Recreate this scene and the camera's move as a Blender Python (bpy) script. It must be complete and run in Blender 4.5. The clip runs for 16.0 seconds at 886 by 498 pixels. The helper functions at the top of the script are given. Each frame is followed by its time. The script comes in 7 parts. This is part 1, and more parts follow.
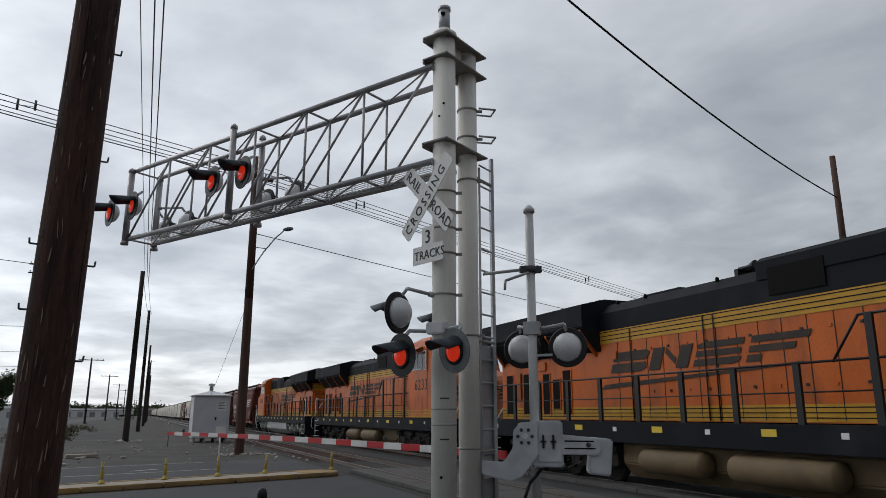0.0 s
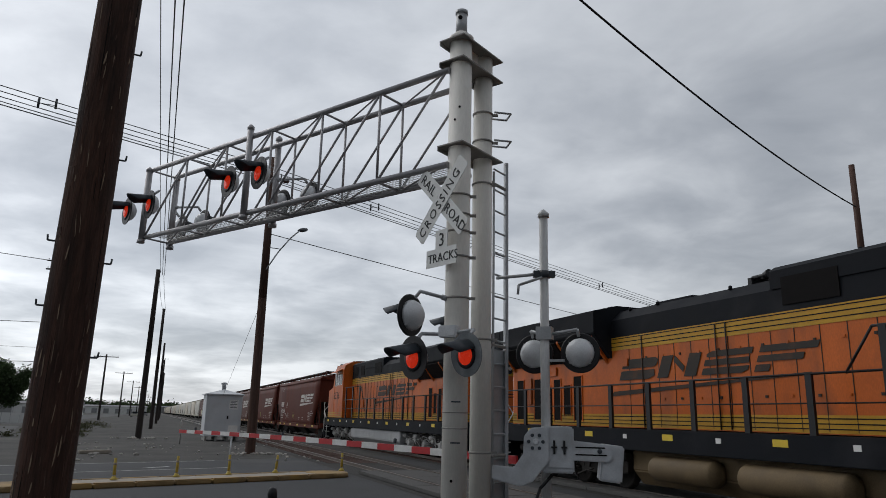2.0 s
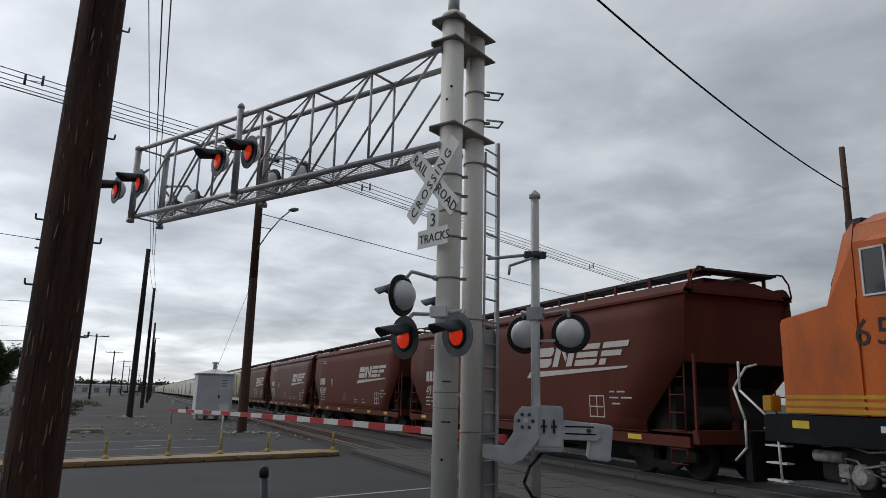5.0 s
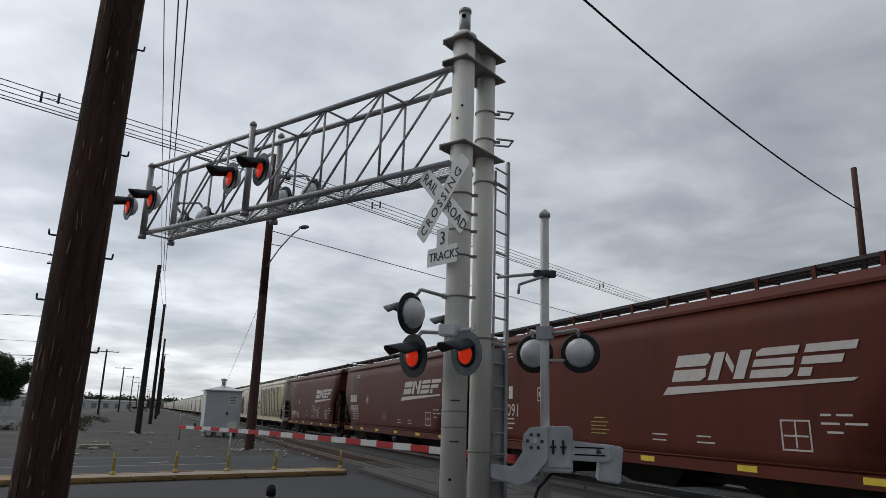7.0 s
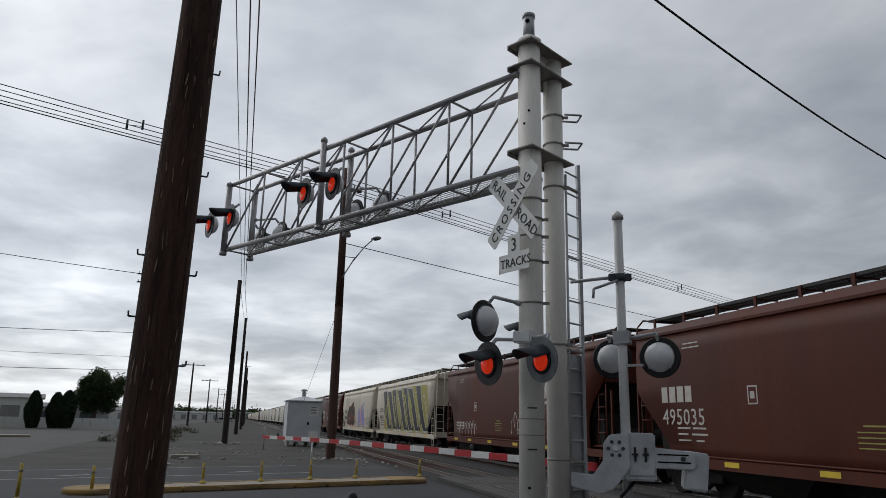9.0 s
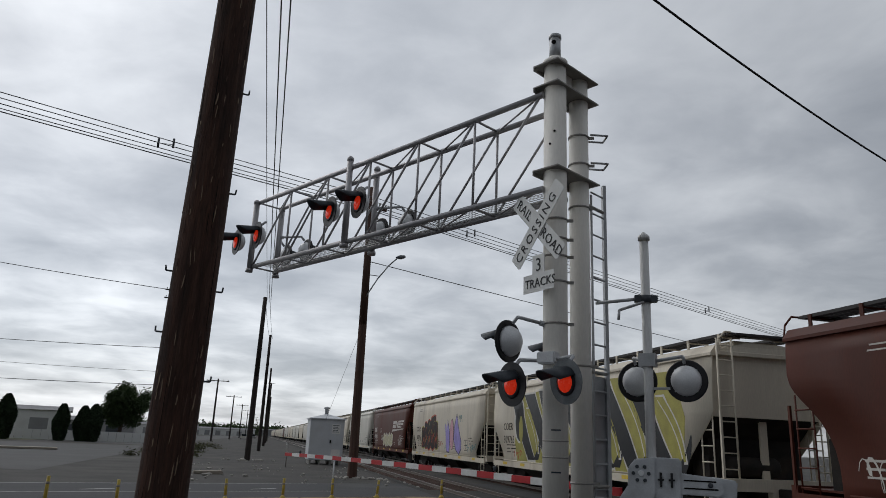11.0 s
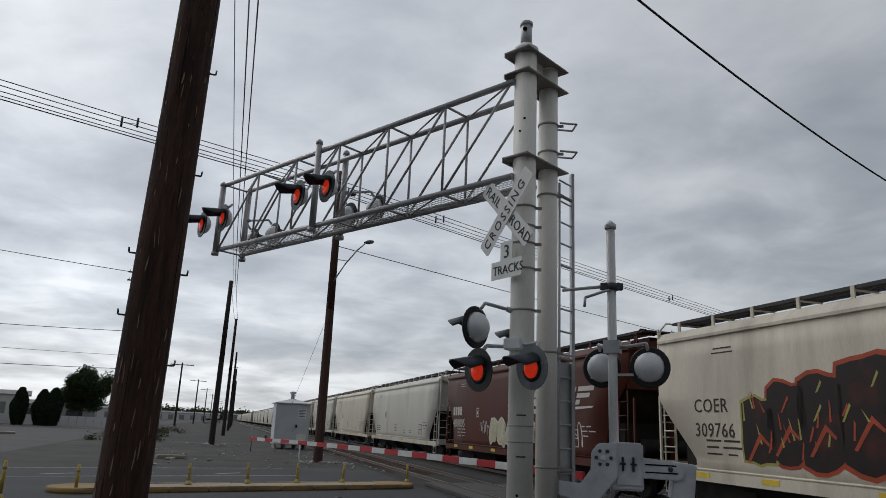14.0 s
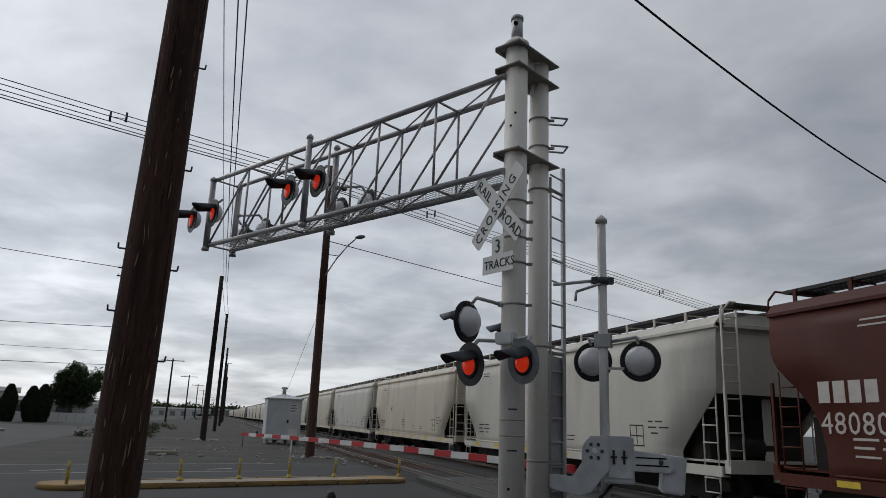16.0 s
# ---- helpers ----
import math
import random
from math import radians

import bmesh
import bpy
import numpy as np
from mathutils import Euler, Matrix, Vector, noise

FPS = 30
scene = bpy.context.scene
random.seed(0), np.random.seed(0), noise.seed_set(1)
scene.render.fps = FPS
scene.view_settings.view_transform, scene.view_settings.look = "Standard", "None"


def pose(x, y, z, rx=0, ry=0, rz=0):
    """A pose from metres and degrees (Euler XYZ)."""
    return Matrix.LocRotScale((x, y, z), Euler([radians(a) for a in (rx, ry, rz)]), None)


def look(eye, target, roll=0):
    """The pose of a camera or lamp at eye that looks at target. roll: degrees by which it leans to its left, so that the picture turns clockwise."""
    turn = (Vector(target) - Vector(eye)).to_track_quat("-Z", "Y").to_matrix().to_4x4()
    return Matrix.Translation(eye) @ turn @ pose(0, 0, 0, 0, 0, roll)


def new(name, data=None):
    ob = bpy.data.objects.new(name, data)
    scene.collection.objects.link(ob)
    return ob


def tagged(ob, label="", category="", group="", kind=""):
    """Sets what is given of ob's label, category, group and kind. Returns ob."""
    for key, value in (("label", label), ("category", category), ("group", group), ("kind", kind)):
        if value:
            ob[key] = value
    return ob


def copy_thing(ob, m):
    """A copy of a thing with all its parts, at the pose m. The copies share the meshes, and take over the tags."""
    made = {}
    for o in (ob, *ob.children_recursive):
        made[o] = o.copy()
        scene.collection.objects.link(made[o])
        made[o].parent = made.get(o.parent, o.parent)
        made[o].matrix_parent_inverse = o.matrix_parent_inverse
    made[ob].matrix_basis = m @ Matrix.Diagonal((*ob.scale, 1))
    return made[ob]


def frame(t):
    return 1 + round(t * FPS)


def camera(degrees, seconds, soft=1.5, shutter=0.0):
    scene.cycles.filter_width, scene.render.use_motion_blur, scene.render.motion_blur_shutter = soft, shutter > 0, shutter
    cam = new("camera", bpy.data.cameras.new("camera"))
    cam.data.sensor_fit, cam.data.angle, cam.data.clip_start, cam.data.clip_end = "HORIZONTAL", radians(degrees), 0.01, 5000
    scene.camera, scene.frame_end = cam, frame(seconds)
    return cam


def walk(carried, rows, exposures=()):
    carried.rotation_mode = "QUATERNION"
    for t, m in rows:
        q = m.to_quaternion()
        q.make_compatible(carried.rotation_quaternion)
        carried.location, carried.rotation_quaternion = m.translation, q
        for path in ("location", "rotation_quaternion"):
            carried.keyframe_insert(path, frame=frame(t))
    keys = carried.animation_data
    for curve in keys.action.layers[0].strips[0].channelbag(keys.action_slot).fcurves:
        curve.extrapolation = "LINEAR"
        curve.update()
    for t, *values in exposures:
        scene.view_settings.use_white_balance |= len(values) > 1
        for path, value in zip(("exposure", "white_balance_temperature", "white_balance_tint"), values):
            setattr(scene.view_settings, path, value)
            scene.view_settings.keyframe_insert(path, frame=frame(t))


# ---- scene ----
# ---------------------------------------------------------------- camera
cam = camera(64.3, 16.0, 0.6)
EYE = Vector((0.0, 0.0, 1.75))
# seconds, yaw to the left of the track's line, pitch up, roll
TURNS = (
    (0.0, -21.91, 13.18, 0.07),
    (0.5, -21.23, 13.56, 0.73),
    (1.0, -20.32, 13.18, 1.05),
    (1.5, -20.23, 13.23, 0.94),
    (2.0, -20.77, 13.43, 1.26),
    (2.5, -19.47, 12.05, 2.40),
    (3.0, -22.86, 13.51, 1.80),
    (3.5, -21.65, 11.92, -0.20),
    (3.7, -21.54, 12.33, 0.23),
    (5.8, -21.61, 11.65, 2.37),
    (6.0, -22.22, 12.06, 3.47),
    (6.5, -24.33, 13.11, 1.41),
    (7.0, -20.69, 13.31, 1.88),
    (7.5, -20.01, 14.90, 1.87),
    (8.0, -17.67, 14.61, 1.04),
    (8.5, -14.94, 14.31, 1.22),
    (9.0, -14.72, 13.77, 1.30),
    (9.5, -12.74, 15.36, 1.86),
    (11.8, -12.86, 14.91, 2.74),
    (12.0, -12.96, 14.65, 2.81),
    (12.5, -12.87, 14.37, 3.21),
    (13.0, -13.14, 15.29, 3.14),
    (13.5, -16.13, 12.97, 2.72),
    (14.0, -15.31, 14.22, 2.51),
    (14.5, -15.07, 14.79, 1.85),
    (15.0, -14.98, 14.48, 1.88),
    (15.5, -15.20, 14.04, 1.94),
    (16.0, -16.06, 13.82, 2.18),
)


def aim(yaw, pitch, roll):
    y, p = radians(yaw), radians(pitch)
    d = Vector((-math.sin(y) * math.cos(p), math.cos(y) * math.cos(p), math.sin(p)))
    return look(EYE, EYE + d, roll)


walk(cam, [(t, aim(y, p, r)) for t, y, p, r in TURNS], [(0.0, 0.0), (1.5, -0.09), (3.7, -0.02), (7.0, -0.07), (9.0, -0.16), (12.0, -0.2), (15.2, -0.23), (16.0, -0.28)])

# ---------------------------------------------------------------- sky and light
world = bpy.data.worlds.new("overcast_sky")
scene.world = world
world.use_nodes = True


SUN_WAY = Vector((math.sin(radians(-36)) * 0.74, math.cos(radians(-36)) * 0.74, 0.67))


def build_sky():
    nt = world.node_tree
    nt.nodes.clear()
    N, L = nt.nodes.new, nt.links.new

    def math_node(op, a, b=None, clamp=False):
        n = N("ShaderNodeMath")
        n.operation, n.use_clamp = op, clamp
        for i, v in enumerate((a, b)):
            if v is None:
                continue
            if isinstance(v, (int, float)):
                n.inputs[i].default_value = v
            else:
                L(v, n.inputs[i])
        return n.outputs[0]

    def noise_node(vec, scale, detail, rough, dist=0.0):
        n = N("ShaderNodeTexNoise")
        n.inputs["Scale"].default_value, n.inputs["Detail"].default_value = scale, detail
        n.inputs["Roughness"].default_value, n.inputs["Distortion"].default_value = rough, dist
        L(vec, n.inputs["Vector"])
        return n.outputs["Fac"]

    co = N("ShaderNodeTexCoord").outputs["Generated"]
    sep = N("ShaderNodeSeparateXYZ")
    L(co, sep.inputs[0])
    x, y, z = sep.outputs
    zc = math_node("MAXIMUM", z, 0.0)
    den = math_node("ADD", zc, 0.15)
    comb = N("ShaderNodeCombineXYZ")
    L(math_node("DIVIDE", x, den), comb.inputs[0])
    L(math_node("DIVIDE", y, den), comb.inputs[1])
    comb.inputs[2].default_value = 3.7
    plan = comb.outputs[0]
    big = noise_node(plan, 0.95, 5.0, 0.5, 0.35)
    small = noise_node(plan, 2.7, 7.0, 0.55, 0.3)
    mix = math_node("ADD", math_node("MULTIPLY", big, 0.6), math_node("MULTIPLY", small, 0.4))
    ramp = N("ShaderNodeValToRGB")
    e = ramp.color_ramp.elements
    e[0].position, e[0].color = 0.37, (0.37, 0.397, 0.438, 1)
    e[1].position, e[1].color = 0.60, (0.765, 0.795, 0.835, 1)
    m = e.new(0.47)
    m.color = (0.51, 0.538, 0.58, 1)
    calm = math_node("MULTIPLY", zc, 0.6, True)
    mix = math_node("ADD", math_node("MULTIPLY", mix, math_node("SUBTRACT", 1.0, calm)), math_node("MULTIPLY", calm, 0.495))
    L(mix, ramp.inputs[0])
    # thinner cloud low down: brighter towards the horizon
    low = math_node("SUBTRACT", 1.0, math_node("MULTIPLY", zc, 2.6), True)
    # the veiled sun brightens its quarter of the cloud
    dot = N("ShaderNodeVectorMath")
    dot.operation = "DOT_PRODUCT"
    L(co, dot.inputs[0])
    dot.inputs[1].default_value = SUN_WAY
    over = math_node("SUBTRACT", 1.0, math_node("MULTIPLY", math_node("SUBTRACT", zc, 0.55, True), 0.5))
    side = math_node("SUBTRACT", dot.outputs["Value"], 0.38)
    lift = math_node("ADD", 0.755, math_node("MULTIPLY", math_node("MULTIPLY", low, low), 0.08))
    lift = math_node("ADD", lift, math_node("MULTIPLY", low, side))
    near_sun = math_node("POWER", math_node("MAXIMUM", dot.outputs["Value"], 0.0), 2.5)
    lift = math_node("MULTIPLY", math_node("ADD", lift, math_node("MULTIPLY", near_sun, 0.60)), over)
    # unseen sky behind the camera, dimmed to darken surfaces that face it
    lift = math_node("MULTIPLY", lift, math_node("ADD", 0.97, math_node("MULTIPLY", math_node("MINIMUM", y, 0.0), 0.45)))
    mul = N("ShaderNodeMixRGB")
    mul.blend_type = "MULTIPLY"
    mul.inputs[0].default_value = 1.0
    L(ramp.outputs[0], mul.inputs[1])
    L(lift, mul.inputs[2])
    sky = N("ShaderNodeTexSky")
    sky.sky_type, sky.sun_disc = "NISHITA", False
    sky.sun_elevation, sky.sun_rotation = radians(42), radians(-36)
    add = N("ShaderNodeMixRGB")
    add.blend_type = "ADD"
    add.inputs[0].default_value = 0.012
    L(mul.outputs[0], add.inputs[1])
    L(sky.outputs[0], add.inputs[2])
    bg = N("ShaderNodeBackground")
    bg.inputs["Strength"].default_value = 1.0
    L(add.outputs[0], bg.inputs[0])
    out = N("ShaderNodeOutputWorld")
    L(bg.outputs[0], out.inputs[0])


build_sky()
sun = new("sun", bpy.data.lights.new("sun", "SUN"))
sun.data.energy, sun.data.angle, sun.data.color = 0.7, radians(40), (1.0, 0.97, 0.93)
sun.matrix_world = look((0, 0, 60), Vector((0, 0, 60)) - SUN_WAY * 10)


# ---------------------------------------------------------------- materials
def surface(name, color, rough=0.6, metal=0.0, var=0.18, scale=2.5, bump=0.15, grain=60.0, stain=None, stain_amount=0.4,
            stain_scale=1.2, stretch=(1, 1, 1), per_object=0.0, glow=0.0, spec=0.3):
    """A worn surface: base colour with fine grain, broad variation and stains of a second colour."""
    m = bpy.data.materials.new(name)
    m.use_nodes = True
    nt = m.node_tree
    b = nt.nodes["Principled BSDF"]
    N, L = nt.nodes.new, nt.links.new
    co = N("ShaderNodeTexCoord").outputs["Object"]
    mp = N("ShaderNodeMapping")
    mp.inputs["Scale"].default_value = stretch
    L(co, mp.inputs[0])

    def noise_node(s, d):
        n = N("ShaderNodeTexNoise")
        n.inputs["Scale"].default_value, n.inputs["Detail"].default_value = s, d
        L(mp.outputs[0], n.inputs["Vector"])
        return n.outputs["Fac"]

    broad, fine = noise_node(scale, 5), noise_node(grain, 3)
    rmp = N("ShaderNodeMapRange")
    rmp.inputs["From Min"].default_value, rmp.inputs["From Max"].default_value = 0.3, 0.7
    rmp.inputs["To Min"].default_value, rmp.inputs["To Max"].default_value = 1 - var, 1 + var
    L(broad, rmp.inputs[0])
    rm2 = N("ShaderNodeMapRange")
    rm2.inputs["From Min"].default_value, rm2.inputs["From Max"].default_value = 0.3, 0.7
    rm2.inputs["To Min"].default_value, rm2.inputs["To Max"].default_value = 1 - var * 0.6, 1 + var * 0.6
    L(fine, rm2.inputs[0])
    mul = N("ShaderNodeMath")
    mul.operation = "MULTIPLY"
    L(rmp.outputs[0], mul.inputs[0])
    L(rm2.outputs[0], mul.inputs[1])
    fac = mul.outputs[0]
    if per_object:
        oi = N("ShaderNodeObjectInfo")
        r3 = N("ShaderNodeMapRange")
        r3.inputs["To Min"].default_value, r3.inputs["To Max"].default_value = 1 - per_object, 1 + per_object
        L(oi.outputs["Random"], r3.inputs[0])
        m3 = N("ShaderNodeMath")
        m3.operation = "MULTIPLY"
        L(fac, m3.inputs[0])
        L(r3.outputs[0], m3.inputs[1])
        fac = m3.outputs[0]
    mx = N("ShaderNodeMixRGB")
    mx.blend_type = "MULTIPLY"
    mx.inputs[0].default_value = 1.0
    mx.inputs[1].default_value = (*color, 1)
    L(fac, mx.inputs[2])
    out = mx.outputs[0]
    if stain:
        st = N("ShaderNodeMapRange")
        st.inputs["From Min"].default_value, st.inputs["From Max"].default_value = 0.52, 0.72
        st.inputs["To Max"].default_value = stain_amount
        L(noise_node(stain_scale, 8), st.inputs[0])
        m2 = N("ShaderNodeMixRGB")
        L(st.outputs[0], m2.inputs[0])
        L(out, m2.inputs[1])
        m2.inputs[2].default_value = (*stain, 1)
        out = m2.outputs[0]
    L(out, b.inputs["Base Color"])
    b.inputs["Metallic"].default_value = metal
    b.inputs["Specular IOR Level"].default_value = spec
    rr = N("ShaderNodeMapRange")
    rr.inputs["To Min"].default_value, rr.inputs["To Max"].default_value = max(0.05, rough - 0.15), min(1, rough + 0.15)
    L(broad, rr.inputs[0])
    L(rr.outputs[0], b.inputs["Roughness"])
    if bump:
        bp = N("ShaderNodeBump")
        bp.inputs["Strength"].default_value, bp.inputs["Distance"].default_value = bump, 0.01
        L(fine, bp.inputs["Height"])
        L(bp.outputs[0], b.inputs["Normal"])
    if glow:
        b.inputs["Emission Color"].default_value = (*color, 1)
        b.inputs["Emission Strength"].default_value = glow
    return m


def glass(name, tint, rough=0.08):
    m = bpy.data.materials.new(name)
    m.use_nodes = True
    b = m.node_tree.nodes["Principled BSDF"]
    b.inputs["Base Color"].default_value = (*tint, 1)
    b.inputs["Roughness"].default_value = rough
    b.inputs["IOR"].default_value = 1.5
    return m


M_MAST = surface("painted_steel", (0.80, 0.77, 0.71), 0.5, 0.0, 0.07, 1.3, 0.04, 50, (0.50, 0.45, 0.37), 0.4, 2.2, (1, 1, 0.25))
M_GALV = surface("galvanised_steel", (0.44, 0.45, 0.46), 0.45, 0.35, 0.14, 4, 0.05, 90)
M_ALU = surface("truss_aluminium", (0.43, 0.42, 0.43), 0.42, 0.45, 0.12, 3, 0.04, 80, (0.24, 0.22, 0.2), 0.35, 3)
M_PLATE = surface("weathered_plate", (0.30, 0.29, 0.27), 0.6, 0.2, 0.16, 3, 0.08, 60, (0.2, 0.15, 0.1), 0.4)
M_BLACK = surface("black_enamel", (0.018, 0.018, 0.02), 0.45, 0.0, 0.2, 5, 0.05, 60)
M_DISC = surface("weathered_disc", (0.15, 0.165, 0.175), 0.55, 0.0, 0.2, 6, 0.05, 60, (0.30, 0.30, 0.29), 0.5, 5)
M_VISOR = surface("visor_grey", (0.060, 0.068, 0.078), 0.4, 0.0, 0.2, 6, 0.05, 60)
M_LAMPBACK = surface("lamp_back", (0.70, 0.71, 0.72), 0.42, 0.15, 0.1, 5, 0.04, 60)
M_LENS = surface("red_lens", (0.85, 0.040, 0.012), 0.25, 0.0, 0.3, 14, 0.0, 60, glow=0.36)
M_SIGN = surface("sign_white", (0.74, 0.74, 0.72), 0.45, 0.0, 0.05, 3, 0.02, 60, (0.5, 0.48, 0.44), 0.25, 3)
M_INK = surface("sign_black", (0.015, 0.015, 0.016), 0.5, 0.0, 0.1, 5, 0)
M_WOOD = surface("creosote_pole", (0.052, 0.025, 0.017), 0.85, 0.0, 0.6, 3.4, 1.0, 24, (0.10, 0.056, 0.040), 0.5, 5, (4, 4, 0.3))
M_WOODFAR = surface("pole_wood", (0.085, 0.048, 0.037), 0.85, 0.0, 0.3, 2.0, 0.4, 26, (0.14, 0.1, 0.08), 0.4, 3, (4, 4, 0.3))
M_SLIVER = surface("bare_wood", (0.26, 0.19, 0.135), 0.85, 0.0, 0.25, 6, 0.3, 40)
M_WIRE = surface("cable_black", (0.02, 0.02, 0.022), 0.6, 0, 0.1, 5, 0)
M_WIREG = surface("cable_grey", (0.16, 0.165, 0.17), 0.5, 0.3, 0.1, 5, 0)
M_RED = surface("reflective_red", (0.50, 0.03, 0.035), 0.45, 0, 0.1, 5, 0.02)
M_WHITE = surface("reflective_white", (0.74, 0.73, 0.71), 0.45, 0, 0.08, 5, 0.02, 60, (0.45, 0.42, 0.38), 0.3, 4)
M_MASTAL = surface("bare_aluminium", (0.66, 0.66, 0.65), 0.42, 0.15, 0.14, 3, 0.03, 60, (0.42, 0.42, 0.42), 0.5, 3, (1, 1, 0.2))
M_MECH = surface("gate_grey", (0.58, 0.60, 0.62), 0.45, 0.15, 0.1, 4, 0.04, 60, (0.22, 0.21, 0.2), 0.35, 3)
M_YEL = surface("post_yellow", (0.45, 0.33, 0.06), 0.6, 0, 0.18, 6, 0.05, 60, (0.22, 0.17, 0.1), 0.4, 5)
M_KERB = surface("kerb_concrete", (0.33, 0.29, 0.24), 0.85, 0, 0.18, 2, 0.3, 40, (0.14, 0.12, 0.1), 0.5, 2)
M_KERBY = surface("kerb_worn_yellow", (0.28, 0.19, 0.09), 0.8, 0, 0.25, 2, 0.2, 40, (0.45, 0.27, 0.05), 0.9, 0.9)
M_WOODROW = surface("creosoted_pole", (0.036, 0.029, 0.026), 0.85, 0.0, 0.3, 2.0, 0.4, 26, (0.06, 0.045, 0.038), 0.4, 3, (4, 4, 0.3))
M_HUT = surface("hut_aluminium", (0.60, 0.62, 0.64), 0.5, 0.15, 0.06, 1.2, 0.03, 50, (0.45, 0.44, 0.42), 0.3, 1)
M_ASPHALT = surface("asphalt", (0.046, 0.047, 0.050), 0.88, 0, 0.28, 0.35, 0.35, 45, (0.085, 0.083, 0.080), 0.75, 0.2)
M_ASPHALTW = surface("sun_bleached_asphalt", (0.082, 0.082, 0.081), 0.9, 0, 0.2, 0.35, 0.3, 45, (0.075, 0.073, 0.07), 0.6, 0.2)
M_GRAVEL = surface("gravel_ground", (0.050, 0.047, 0.043), 0.95, 0, 0.45, 0.5, 0.8, 16, (0.10, 0.092, 0.08), 0.65, 0.17)
# colour taken down to carry the shade under the train
M_BALLAST = surface("ballast", (0.034, 0.032, 0.030), 0.95, 0, 0.4, 3.0, 0.8, 18)
M_PAINT = surface("road_paint", (0.42, 0.42, 0.40), 0.8, 0, 0.2, 3, 0.1, 40, (0.12, 0.12, 0.12), 0.9, 2.5)
M_GRASS = surface("dry_grass", (0.085, 0.088, 0.045), 0.95, 0, 0.35, 0.6, 0.6, 18, (0.15, 0.135, 0.075), 0.6, 0.3)
M_RAIL = surface("rail_steel", (0.20, 0.17, 0.15), 0.4, 0.7, 0.2, 6, 0.05)
M_PANEL = surface("crossing_panel", (0.080, 0.078, 0.075), 0.85, 0, 0.15, 1.5, 0.25, 40)
M_ORANGE = surface("loco_orange", (0.54, 0.117, 0.013), 0.42, 0, 0.16, 1.3, 0.05, 45, (0.20, 0.060, 0.020), 0.7, 1.7, (1, 1, 0.4))
M_LYEL = surface("loco_yellow", (0.52, 0.28, 0.02), 0.45, 0, 0.14, 1.5, 0.04, 45, (0.25, 0.15, 0.04), 0.5, 1.1)
M_LBLACK = surface("loco_black", (0.008, 0.0095, 0.013), 0.7, 0, 0.22, 1.2, 0.05, 45, (0.03, 0.031, 0.035), 0.5, 0.8, spec=0.15)
# grime of the running gear; also paints shade on the hoppers' sloping sheets
M_GRIME_SHADE = surface("running_gear_grime_shade", (0.022, 0.019, 0.017), 0.8, 0.1, 0.35, 3.0, 0.3, 30, (0.055, 0.042, 0.03), 0.5, 2.0)
M_GEARGREY = surface("running_gear_silver", (0.34, 0.335, 0.325), 0.6, 0.2, 0.4, 2.5, 0.3, 30, (0.035, 0.03, 0.027), 0.95, 4.5)
M_TANK = surface("dusty_tan_tank", (0.15, 0.105, 0.055), 0.7, 0, 0.25, 1.5, 0.1, 40, (0.08, 0.06, 0.04), 0.6, 1.2)
M_TANKG = surface("grey_tank", (0.38, 0.385, 0.39), 0.5, 0.1, 0.14, 1.0, 0.05, 40, (0.2, 0.19, 0.18), 0.4, 1.2)
# near-black that paints the shade inside openings, holes, slots and cracks
M_VOID = surface("opening_shade", (0.010, 0.009, 0.009), 0.8, 0, 0.2, 5, 0.2, 90, spec=0.1)
M_GLASS = glass("cab_glass", (0.03, 0.035, 0.04))
M_RAILW = surface("handrail_white", (0.70, 0.70, 0.68), 0.5, 0, 0.08, 5, 0.02, 60, (0.4, 0.36, 0.32), 0.4, 5)
M_BROWN = surface("hopper_brown", (0.108, 0.029, 0.019), 0.6, 0, 0.16, 0.7, 0.05, 40, (0.060, 0.021, 0.015), 0.6, 1.1, (1, 1, 0.2), spec=0.1)
M_BROWN2 = surface("hopper_red_brown", (0.088, 0.023, 0.013), 0.55, 0, 0.18, 0.7, 0.05, 40, (0.062, 0.022, 0.015), 0.6, 1.1, (1, 1, 0.2), spec=0.2)
M_CREAM = surface("hopper_cream", (0.63, 0.57, 0.465), 0.55, 0, 0.10, 0.7, 0.05, 40, (0.27, 0.22, 0.16), 0.55, 1.1, (1, 1, 0.18))
M_PALE = surface("hopper_pale_grey", (0.60, 0.575, 0.51), 0.55, 0, 0.10, 0.7, 0.05, 40, (0.3, 0.27, 0.23), 0.4, 0.8, (1, 1, 0.25))
M_GRATE = surface("roof_grating", (0.055, 0.052, 0.052), 0.7, 0.2, 0.25, 4, 0.1)
M_LETTER = surface("lettering_white", (0.56, 0.53, 0.49), 0.6, 0, 0.1, 3, 0.02, 40, (0.4, 0.3, 0.26), 0.5, 3)
M_LETTERK = surface("lettering_black", (0.035, 0.028, 0.022), 0.6, 0, 0.2, 3, 0.02, 40, (0.16, 0.06, 0.025), 0.35, 2.5)
M_REFL = surface("reflector_yellow", (0.70, 0.50, 0.05), 0.4, 0, 0.08, 5, 0)
M_GY = surface("spray_yellow", (0.37, 0.335, 0.09), 0.6, 0, 0.15, 3, 0.02, 40)
M_GV = surface("spray_violet", (0.34, 0.29, 0.62), 0.6, 0, 0.15, 3, 0.02, 40)
M_GR = surface("spray_dark_red", (0.022, 0.013, 0.012), 0.6, 0, 0.3, 3, 0.02, 40, (0.16, 0.028, 0.014), 0.45, 1.3)
M_GRB = surface("spray_bright_red", (0.40, 0.07, 0.03), 0.6, 0, 0.2, 3, 0.02, 40)
